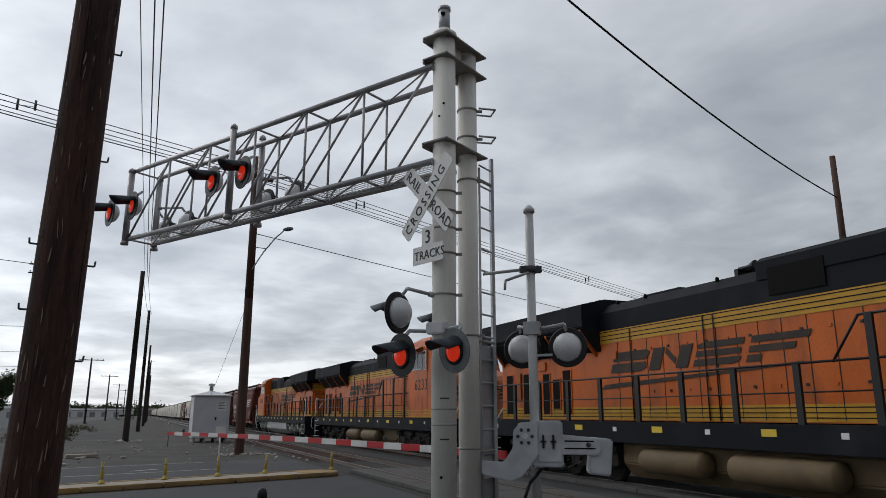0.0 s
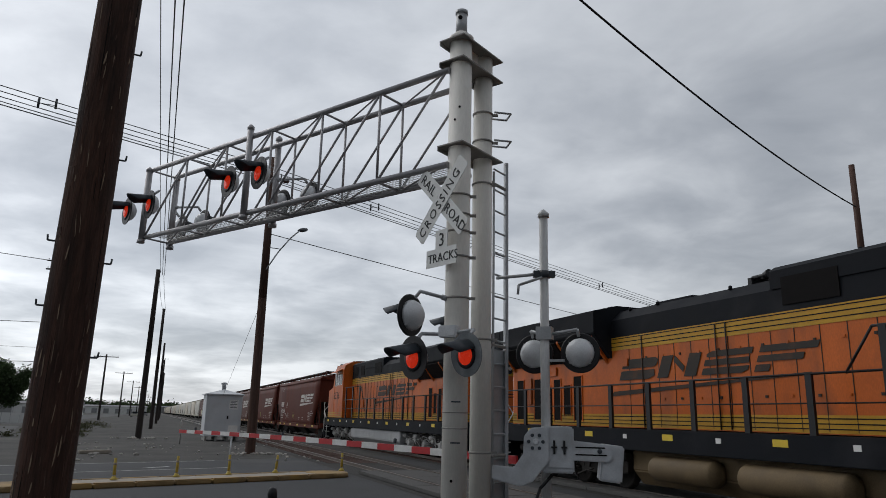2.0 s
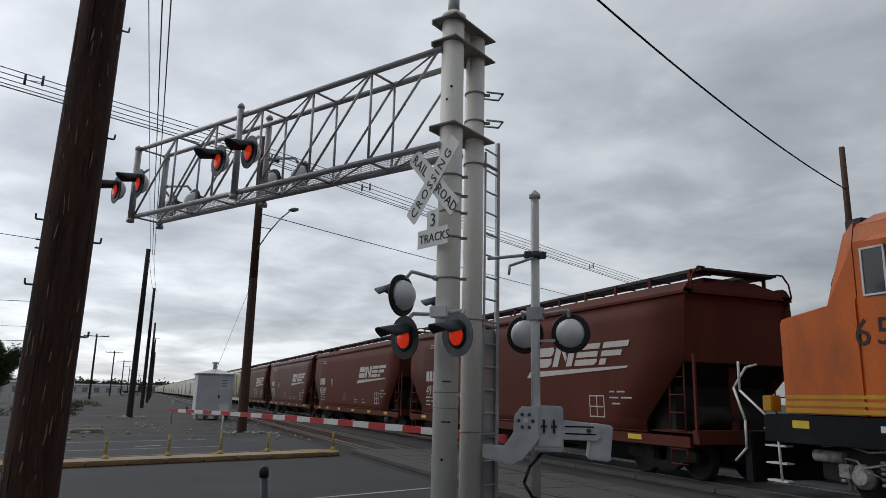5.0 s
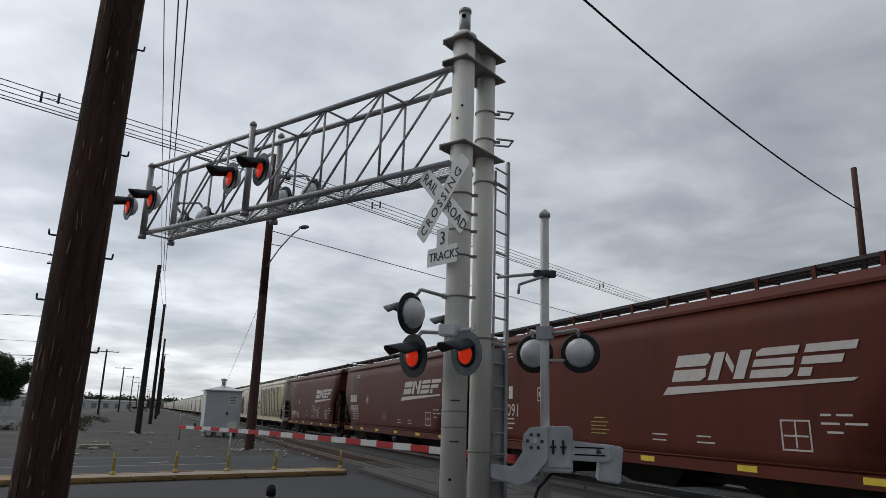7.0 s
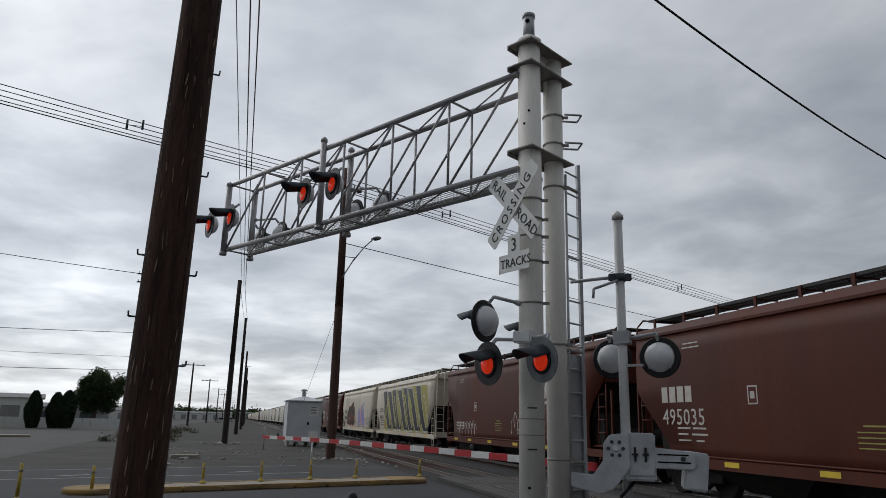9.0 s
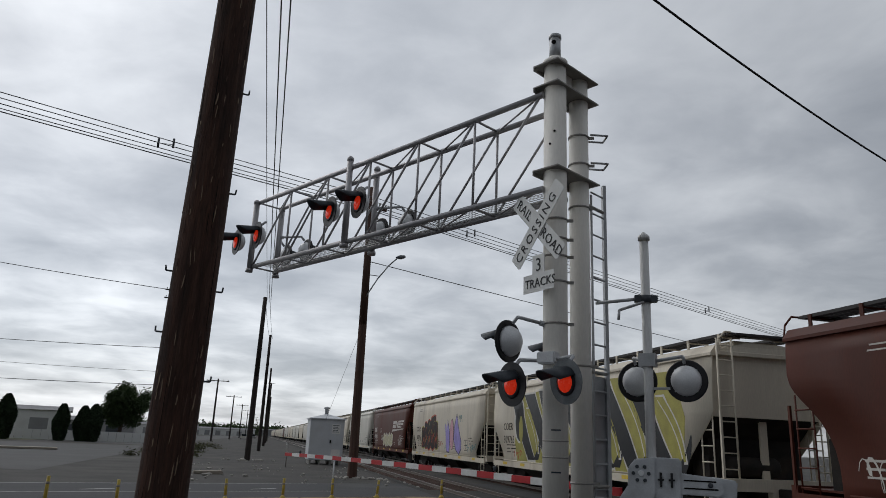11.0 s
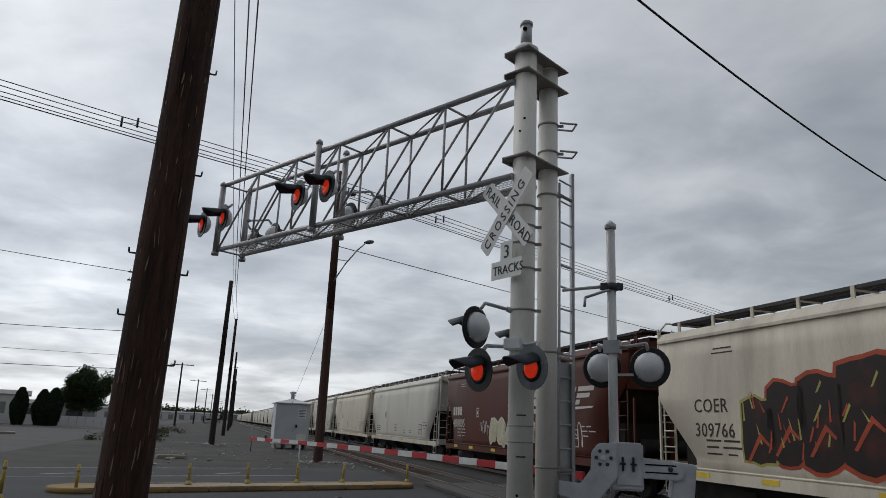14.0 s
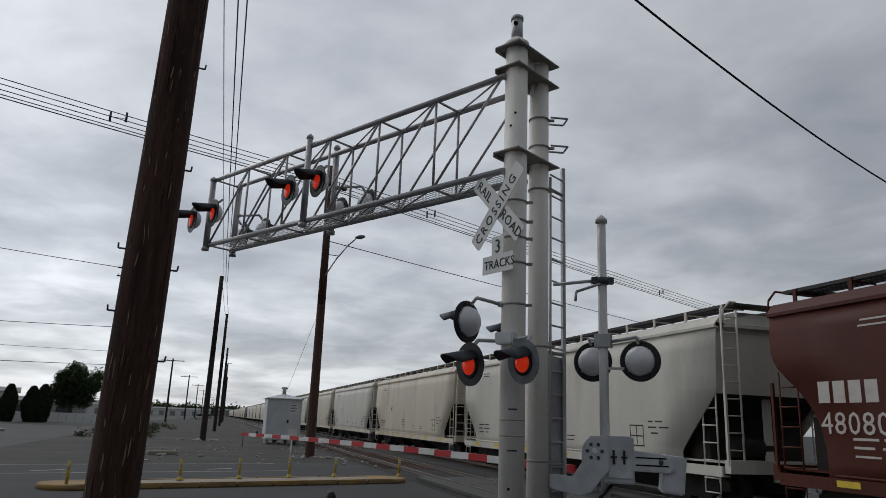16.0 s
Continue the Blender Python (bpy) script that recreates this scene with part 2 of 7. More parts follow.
M_GB = surface("spray_blue_black", (0.03, 0.03, 0.07), 0.6, 0, 0.2, 3, 0.02, 40)
M_GW = surface("spray_white", (0.62, 0.60, 0.55), 0.6, 0, 0.12, 3, 0.02, 40)
M_GC = surface("spray_cream", (0.50, 0.46, 0.30), 0.6, 0, 0.15, 3, 0.02, 40)
M_GP = surface("spray_pink", (0.60, 0.33, 0.38), 0.6, 0, 0.15, 3, 0.02, 40)
M_GT = surface("spray_teal", (0.08, 0.25, 0.27), 0.6, 0, 0.15, 3, 0.02, 40)
M_LEAF = surface("foliage", (0.042, 0.068, 0.024), 0.8, 0, 0.35, 1.2, 0.2, 8, (0.065, 0.095, 0.035), 0.5, 1.0)
M_LEAFD = surface("cypress_foliage", (0.026, 0.044, 0.02), 0.85, 0, 0.35, 1.5, 0.2, 8)
M_BARK = surface("bark", (0.08, 0.06, 0.045), 0.9, 0, 0.3, 3, 0.5, 20)
M_WALLW = surface("shed_wall_white", (0.70, 0.70, 0.68), 0.7, 0, 0.08, 0.3, 0.05, 20, (0.3, 0.28, 0.26), 0.3, 0.3)
M_WALLG = surface("shed_wall_grey", (0.28, 0.28, 0.28), 0.7, 0, 0.1, 0.3, 0.05, 20)
M_ROOFG = surface("shed_roof_grey", (0.17, 0.17, 0.18), 0.7, 0.1, 0.1, 0.5, 0.1, 20)
M_STONE = surface("pale_stone", (0.36, 0.34, 0.31), 0.9, 0, 0.2, 6, 0.3, 30, per_object=0.35)


# ---------------------------------------------------------------- mesh helpers
def bm_new():
    return bmesh.new()


def box(bm, lo, hi, m=None):
    """A box between two corners, laid by m."""
    vs = [bm.verts.new((x, y, z)) for z in (lo[2], hi[2]) for y in (lo[1], hi[1]) for x in (lo[0], hi[0])]
    for f in ((0, 2, 3, 1), (4, 5, 7, 6), (0, 1, 5, 4), (2, 6, 7, 3), (0, 4, 6, 2), (1, 3, 7, 5)):
        bm.faces.new([vs[i] for i in f])
    if m is not None:
        bmesh.ops.transform(bm, matrix=m, verts=vs)
    return vs


def rod(bm, a, b, r0, r1=None, seg=10, caps=True):
    """A round bar from a to b."""
    a, b = Vector(a), Vector(b)
    r1 = r0 if r1 is None else r1
    d = (b - a).normalized()
    u = d.orthogonal().normalized()
    v = d.cross(u)
    rings = []
    for c, r in ((a, r0), (b, r1)):
        rings.append([bm.verts.new(c + (u * math.cos(k * math.tau / seg) + v * math.sin(k * math.tau / seg)) * r) for k in range(seg)])
    for k in range(seg):
        f = bm.faces.new((rings[0][k], rings[0][(k + 1) % seg], rings[1][(k + 1) % seg], rings[1][k]))
        f.smooth = True
    if caps:
        bm.faces.new(rings[0][::-1])
        bm.faces.new(rings[1])


def tube(bm, pts, r, seg=6):
    for a, b in zip(pts, pts[1:]):
        rod(bm, a, b, r, r, seg)


def turned(bm, a, axis, profile, seg=20):
    """A turned body: profile of (distance along the axis, radius) from a."""
    a, d = Vector(a), Vector(axis).normalized()
    u = d.orthogonal().normalized()
    v = d.cross(u)
    rings = [[bm.verts.new(a + d * h + (u * math.cos(k * math.tau / seg) + v * math.sin(k * math.tau / seg)) * max(r, 1e-4)) for k in range(seg)] for h, r in profile]
    for p, q in zip(rings, rings[1:]):
        for k in range(seg):
            bm.faces.new((p[k], p[(k + 1) % seg], q[(k + 1) % seg], q[k])).smooth = True
    bm.faces.new(rings[0][::-1])
    bm.faces.new(rings[-1])


def slab(bm, poly, depth, m=None):
    """A flat polygon in local x, z, given depth along local y (towards +y)."""
    a = [bm.verts.new((x, 0, z)) for x, z in poly]
    b = [bm.verts.new((x, depth, z)) for x, z in poly]
    bm.faces.new(a)
    bm.faces.new(b[::-1])
    n = len(poly)
    for k in range(n):
        bm.faces.new((a[k], b[k], b[(k + 1) % n], a[(k + 1) % n]))
    if m is not None:
        bmesh.ops.transform(bm, matrix=m, verts=a + b)


def mesh_of(name, bm, material, bevel=0.0):
    bmesh.ops.recalc_face_normals(bm, faces=bm.faces[:])
    if bevel:
        bmesh.ops.bevel(bm, geom=[e for e in bm.edges if e.calc_face_angle(0) > 0.6], offset=bevel, segments=2, affect="EDGES", clamp_overlap=True)
    me = bpy.data.meshes.new(name)
    bm.to_mesh(me)
    bm.free()
    me.materials.append(material)
    return me


def part(name, bm, material, parent=None, label="", bevel=0.0, at=None):
    """Links a bmesh as one mesh object under a thing or part."""
    ob = new(name, mesh_of(name, bm, material, bevel))
    if parent is not None:
        ob.parent = parent
    if at is not None:
        ob.matrix_basis = at
    if label:
        tagged(ob, label)
    return ob


def piece(name, me, parent, at):
    ob = new(name, me)
    ob.parent = parent
    ob.matrix_basis = at
    return ob


def thing(name, at, label, category, group=""):
    ob = new(name)
    ob.empty_display_size = 0.2
    ob.matrix_basis = at
    return tagged(ob, label, category, group)


def letters(name, text, height, material, parent, at, spacing=1.0, thin=0.004):
    """Built-in font as a mesh, upright in local x, z, facing local -y; its lower left corner at the pose."""
    cu = bpy.data.curves.new(name, "FONT")
    cu.body, cu.size, cu.space_character, cu.extrude = text, height / 0.72, spacing, thin
    cu.resolution_u = 2
    tmp = bpy.data.objects.new(name, cu)
    scene.collection.objects.link(tmp)
    bpy.context.view_layer.update()
    me = bpy.data.meshes.new_from_object(tmp.evaluated_get(bpy.context.evaluated_depsgraph_get()))
    bpy.data.objects.remove(tmp)
    bpy.data.curves.remove(cu)
    me.transform(Matrix.Rotation(radians(90), 4, "X"))
    me.materials.clear()
    me.materials.append(material)
    ob = new(name, me)
    ob.parent = parent
    ob.matrix_basis = at
    return ob


def heading(bearing):
    """Unit vector for a bearing, clockwise from the track's line (+y)."""
    return Vector((math.sin(radians(bearing)), math.cos(radians(bearing)), 0))


def turn_to(x, y, z, bearing):
    """A pose whose local +x runs along the bearing and whose local -y faces to the right of it."""
    return pose(x, y, z, 0, 0, 90 - bearing)


# ---------------------------------------------------------------- ground, road and tracks
ROAD = heading(70)
ACROSS = heading(-20)
XC = 11.78          # centre line of the track that the train runs on
RAIL_TOP = 0.12
LINE = 1.0          # degrees by which the tracks run to the left of +y
PIVOT = 12.0        # where the train's track has its centre at XC


def on_line(along, aside=0.0, turn=0.0):
    """A pose on the train's track line: metres along it, metres to its right."""
    a = radians(LINE)
    d = along - PIVOT
    return pose(XC - math.sin(a) * d + math.cos(a) * aside, PIVOT + math.cos(a) * d + math.sin(a) * aside, 0, 0, 0, LINE + turn)


def line_point(along, aside):
    p = on_line(along, aside).translation
    return (p.x, p.y)


def sheet(name, pts, z, material, label, category, thick=0.0):
    bm = bm_new()
    vs = [bm.verts.new((x, y, z)) for x, y in pts]
    bm.faces.new(vs)
    ob = part(name, bm, material)
    return tagged(ob, label, category, kind="structure")


def on_road(a, o):
    p = ROAD * a + ACROSS * o
    return (p.x, p.y)


def strip(a0, a1, o0, o1):
    return [on_road(a0, o0), on_road(a1, o0), on_road(a1, o1), on_road(a0, o1)]


def build_ground():
    bm = bm_new()
    n = 40
    size = 2600.0
    # finer near the road, coarser far off, with a slight unevenness well away from track and road
    ticks = [math.copysign(abs(k / n) ** 3 * size, k) for k in range(-n, n + 1)]
    grid = [[bm.verts.new((x, y, 0.0)) for x in ticks] for y in ticks]
    for r0, r1 in zip(grid, grid[1:]):
        for k in range(2 * n):
            bm.faces.new((r0[k], r0[k + 1], r1[k + 1], r1[k]))
    tagged(part("ground", bm, M_GRAVEL), "grey-brown gravel and bare earth beside the tracks", "ground", kind="structure")
    sheet("road", strip(-60, 60, -4.0, 17.75), 0.006, M_ASPHALT, "worn dark grey asphalt lanes before the crossing", "road")
    sheet("road_far_lane", strip(-60, 60, 19.1, 26.5), 0.006, M_ASPHALT, "worn asphalt lane beyond the kerbed island", "road")
    sheet("road_median", strip(-60, 3.0, 17.75, 19.1), 0.006, M_ASPHALT, "asphalt beside the island's end", "road")
    sheet("road_median_2", strip(11.9, 60, 17.75, 19.1), 0.006, M_ASPHALT, "asphalt between island and tracks", "road")
    sheet("side_street", [(-70, 52), (-19, 36), (-9.0, 32), (-10.2, 60), (-13.5, 84), (-70, 74)], 0.008, M_ASPHALTW,
          "grey asphalt side street running off past the trees", "road")
    sheet("yard_street", [(-26, 92), (-13.8, 90), (-14, 420), (-24, 420)], 0.008, M_ASPHALTW, "long asphalt street beside the rail yard", "road")
    sheet("verge", [(-110, 80), (-27, 90), (-29, 180), (-110, 200)], 0.01, M_GRASS, "dry grass verge under the trees", "grass")
    # painted lines
    for k, (a0, a1, o, w) in enumerate(((-40, 10.5, 22.6, 0.10), (-40, 11.5, 26.0, 0.10), (-40, 9.5, 10.82, 0.10))):
        sheet("lane_line", strip(a0, a1, o, o + w), 0.012, M_PAINT, "worn white painted line on the asphalt", "road marking")
    for a0 in (3.0, 5.2, 8.0):
        sheet("lane_mark", [on_road(a0, 23.4), on_road(a0 + 1.0, 23.7), on_road(a0 + 1.0, 23.9), on_road(a0 + 0.1, 23.55)], 0.012, M_PAINT,
              "worn white paint mark on the asphalt", "road marking")


build_ground()


def build_tracks():
    for k, xc in enumerate((7.35, XC, 16.2)):
        sheet("ballast", [line_point(-60, xc - XC - 1.7), line_point(-60, xc - XC + 1.7), line_point(900, xc - XC + 1.7), line_point(900, xc - XC - 1.7)], 0.014, M_BALLAST, "ballast under the rails, darkened for the shade below the train", "ballast")
        tr = thing("track", on_line(0.0, xc - XC), "steel rails on timber sleepers in dark ballast", "railway track", "tracks at the crossing")
        for s in (-1, 1):
            bm = bm_new()
            box(bm, (s * 0.7175 - 0.035, -60, 0.085), (s * 0.7175 + 0.035, 900, RAIL_TOP))
            box(bm, (s * 0.7175 - 0.012, -60, 0.035), (s * 0.7175 + 0.012, 900, 0.085))
            box(bm, (s * 0.7175 - 0.07, -60, 0.016), (s * 0.7175 + 0.07, 900, 0.035))
            part("rail", bm, M_RAIL, tr, "worn steel rail")
        me = None
        for i in range(70):
            y = 27.0 + i * 0.55
            if me is None:
                bm = bm_new()
                box(bm, (-1.3, -0.11, 0.0), (1.3, 0.11, 0.03))
                me = mesh_of("sleeper", bm, M_WOODFAR)
            piece("sleeper", me, tr, pose(0, y, 0.0, 0, 0, 0.6 * math.sin(i * 2.3)))
        # concrete panels where the road crosses
        for xa, xb in ((-0.62, 0.62), (-1.45, -0.80), (0.80, 1.45)):
            bm = bm_new()
            box(bm, (xa, 0, 0.02), (xb, 2.42, 0.112))
            me = mesh_of("crossing_panel", bm, M_PANEL, 0.01)
            for i in range(7):
                piece("crossing_panel", me, tr, pose(0, 5.0 + i * 2.44 + (xc - 7.35) * 0.36, 0))


build_tracks()


def build_island():
    """The kerbed island with its row of yellow marker posts."""
    isl = thing("kerbed_island", pose(*on_road(0, 0), 0, 0, 0, 20), "long low concrete island with worn yellow edges", "kerb")
    # local x along the road, local y across it
    n = 9
    a0, a1 = 3.2, 11.6
    for k in range(n):
        x0, x1 = a0 + (a1 - a0) * k / n, a0 + (a1 - a0) * (k + 1) / n
        bm = bm_new()
        box(bm, (x0 + 0.008, 17.80, 0.0), (x1 - 0.008, 18.00, 0.13))
        part("kerb_stone", bm, M_KERBY, isl, bevel=0.03)
        bm = bm_new()
        box(bm, (x0 + 0.008, 18.86, 0.0), (x1 - 0.008, 19.06, 0.13))
        part("kerb_stone", bm, M_KERBY, isl, bevel=0.03)
    for x in (a0, a1):
        bm = bm_new()
        turned(bm, (x, 18.43, 0), (0, 0, 1), ((0, 0.63), (0.10, 0.63), (0.128, 0.6)), 20)
        part("kerb_nose", bm, M_KERBY, isl)
    bm = bm_new()
    box(bm, (a0, 17.99, 0.0), (a1, 18.87, 0.118))
    part("infill", bm, M_KERB, isl, "cracked concrete infill")


build_island()


def marker_post(x, y, z, h, lean, label):
    p = thing("marker_post", pose(x, y, z, lean, lean * 0.6, 0), label, "post", "yellow posts on the island")
    bm = bm_new()
    turned(bm, (0, 0, 0.0), (0, 0, 1), ((0, 0.09), (0.02, 0.09), (0.04, 0.06), (0.08, 0.045)), 12)
    part("base", bm, M_YEL, p)
    bm = bm_new()
    rod(bm, (0, 0, 0.1), (0, 0, h), 0.038, 0.034, 12)
    part("tube", bm, M_YEL, p)
    bm = bm_new()
    turned(bm, (0, 0, h - 0.16), (0, 0, 1), ((0, 0.0405), (0.05, 0.0405)), 12)
    part("band", bm, M_KERB, p, "scuffed reflective band")
    return p


for px, py, pz, ph, pl in ((-4.38, 16.7, 0.0, 0.74, 1.5), (-3.25, 18.0, 0.0, 0.62, 0), (-0.97, 19.35, 0.13, 0.50, -2), (0.45, 20.07, 0.13, 0.51, 0.5), (1.78, 20.6, 0.13, 0.51, 0),
                           (3.10, 21.15, 0.13, 0.48, 7), (5.13, 21.7, 0.13, 0.51, 0)):
    marker_post(px, py, pz, ph, pl, "yellow flexible marker post, scuffed" if abs(pl) < 5 else "faded yellow marker post, bent over")


def build_hut():
    hut = thing("signal_hut", pose(3.52, 47.9, 0, 0, 0, 2), "white aluminium signal hut with a peaked roof and vent", "hut")
    bm = bm_new()
    box(bm, (-1.1, 0, 0.28), (1.1, 2.4, 2.84))
    part("body", bm, M_HUT, hut, bevel=0.02)
    bm = bm_new()
    for x in (-0.95, -0.35, 0.35, 0.95):
        box(bm, (x - 0.06, 0.1, 0.0), (x + 0.06, 2.3, 0.28))
    part("skid", bm, M_PLATE, hut, "steel skids")
    bm = bm_new()
    vs = [bm.verts.new(p) for p in ((-1.2, -0.1, 2.84), (1.2, -0.1, 2.84), (1.2, 2.5, 2.84), (-1.2, 2.5, 2.84), (-1.2, -0.1, 2.90), (1.2, -0.1, 2.90), (1.2, 2.5, 2.90), (-1.2, 2.5, 2.90), (0, 1.0, 3.22), (0, 1.4, 3.22))]
    for f in ((0, 3, 2, 1), (0, 1, 5, 4), (1, 2, 6, 5), (2, 3, 7, 6), (3, 0, 4, 7), (4, 5, 8), (5, 6, 9, 8), (6, 7, 9), (7, 4, 8, 9)):
        bm.faces.new([vs[i] for i in f])
    part("roof", bm, M_HUT, hut, "shallow peaked metal roof")
    bm = bm_new()
    turned(bm, (0, 1.2, 3.18), (0, 0, 1), ((0, 0.12), (0.35, 0.12), (0.36, 0.2), (0.46, 0.2), (0.5, 0.05)), 14)
    part("vent", bm, M_GALV, hut, "round roof vent")
    bm = bm_new()
    box(bm, (0.12, -0.03, 0.4), (0.98, 0.0, 2.62))
    door = part("door", bm, M_HUT, hut, bevel=0.01)
    bm = bm_new()
    box(bm, (0.2, -0.06, 1.35), (0.3, -0.03, 1.55))
    part("handle", bm, M_BLACK, door)
    bm = bm_new()
    box(bm, (0.3, -0.036, 1.95), (0.85, -0.031, 2.55))
    part("notice", bm, M_SIGN, door, "white notice with unreadable lines")
    bm = bm_new()
    for k in range(5):
        box(bm, (0.36, -0.040, 2.05 + k * 0.1), (0.78 - 0.08 * (k % 2), -0.037, 2.085 + k * 0.1))
    part("notice_lines", bm, M_VISOR, door)


build_hut()


# ---------------------------------------------------------------- cantilever signal
T_DIR, N_DIR = heading(-32), heading(58)      # along the truss, and across it away from the oncoming lanes
MAST = Vector((3.185, 7.88, 0))
MAST2 = MAST + N_DIR * 0.53


def lamp_head(parent, at, hub, back=M_BLACK):
    """A flashing light facing local -y, its lens at the pose; hub: the point of its bracket in the same space."""
    place = at
    bm = bm_new()
    turned(bm, (0, 0.0, 0), (0, 1, 0), ((0, 0.254), (0.012, 0.254), (0.02, 0.24)), 28)
    disc = part("background_disc", bm, back, parent, "weathered grey disc" if back is M_DISC else "", at=place)
    bm = bm_new()
    turned(bm, (0, 0.018, 0), (0, 1, 0), ((0, 0.185), (0.03, 0.18), (0.08, 0.155), (0.12, 0.11), (0.145, 0.05), (0.15, 0.01)), 24)
    for a in (45, 135, 225, 315):
        c, s = math.cos(radians(a)), math.sin(radians(a))
        box(bm, (c * 0.17 - 0.015, 0.018, s * 0.17 - 0.015), (c * 0.17 + 0.015, 0.05, s * 0.17 + 0.015))
    part("housing", bm, M_LAMPBACK, disc, "grey domed lamp housing")
    bm = bm_new()
    turned(bm, (0, -0.004, -0.01), (0, -1, 0), ((0, 0.118), (0.012, 0.114), (0.028, 0.08), (0.034, 0.02)), 22)
    part("lens", bm, M_LENS, disc, "lit red lens")
    bm = bm_new()
    turned(bm, (0, -0.002, -0.01), (0, -1, 0), ((0, 0.155), (0.010, 0.150), (0.012, 0.12)), 22)
    part("lens_ring", bm, M_BLACK, disc)
    # half-round visor, longer at its top, drooping forward
    bm = bm_new()
    n = 14
    rows = []
    for rr in (0.172, 0.164):
        ring0, ring1 = [], []
        for k in range(n + 1):
            a = radians(22 + 136 * k / n)
            up = math.sin(a)
            ln = 0.06 + 0.33 * max(0.0, up) ** 0.7
            ring0.append(bm.verts.new((math.cos(a) * rr, -0.001, math.sin(a) * rr)))
            ring1.append(bm.verts.new((math.cos(a) * rr * 0.96, -ln, math.sin(a) * rr * 0.96 - 0.05)))
        rows.append((ring0, ring1))
    for ring0, ring1 in rows:
        for k in range(n):
            bm.faces.new((ring0[k], ring0[k + 1], ring1[k + 1], ring1[k])).smooth = True
    for k in range(n):
        bm.faces.new((rows[0][1][k], rows[0][1][k + 1], rows[1][1][k + 1], rows[1][1][k]))
        bm.faces.new((rows[0][0][k], rows[0][0][k + 1], rows[1][0][k + 1], rows[1][0][k]))
    for k in (0, n):
        bm.faces.new((rows[0][0][k], rows[0][1][k], rows[1][1][k], rows[1][0][k]))
    part("visor", bm, M_VISOR, disc, "dark grey drooping visor")
    if hub is not None:
        bm = bm_new()
        p = place @ Vector((0, 0.07, 0.21))
        q = place @ Vector((0, 0.14, 0.28))
        tube(bm, (p, q, Vector(hub)), 0.022, 8)
        turned(bm, Vector(hub) - (Vector(hub) - q).normalized() * 0.08, Vector(hub) - q, ((0, 0.035), (0.1, 0.035)), 10)
        part("bracket", bm, M_GALV, parent, "galvanised pipe bracket")
    return disc


def facing(p, bearing, tilt=0):
    """A pose at p whose local -y points along the bearing."""
    return turn_to(p[0], p[1], p[2], bearing - 90) @ pose(0, 0, 0, tilt, 0, 0)


def bent_plate(bm, z, drop):
    """A collar plate round both mast tubes."""
    m = Matrix.Translation((MAST.x, MAST.y, z)) @ pose(0, 0, 0, 0, 0, 90 - 58)
    box(bm, (-0.21, -0.19, 0), (0.74, 0.20, 0.018), m)
    box(bm, (-0.21, 0.185, -drop), (0.74, 0.20, 0), m)


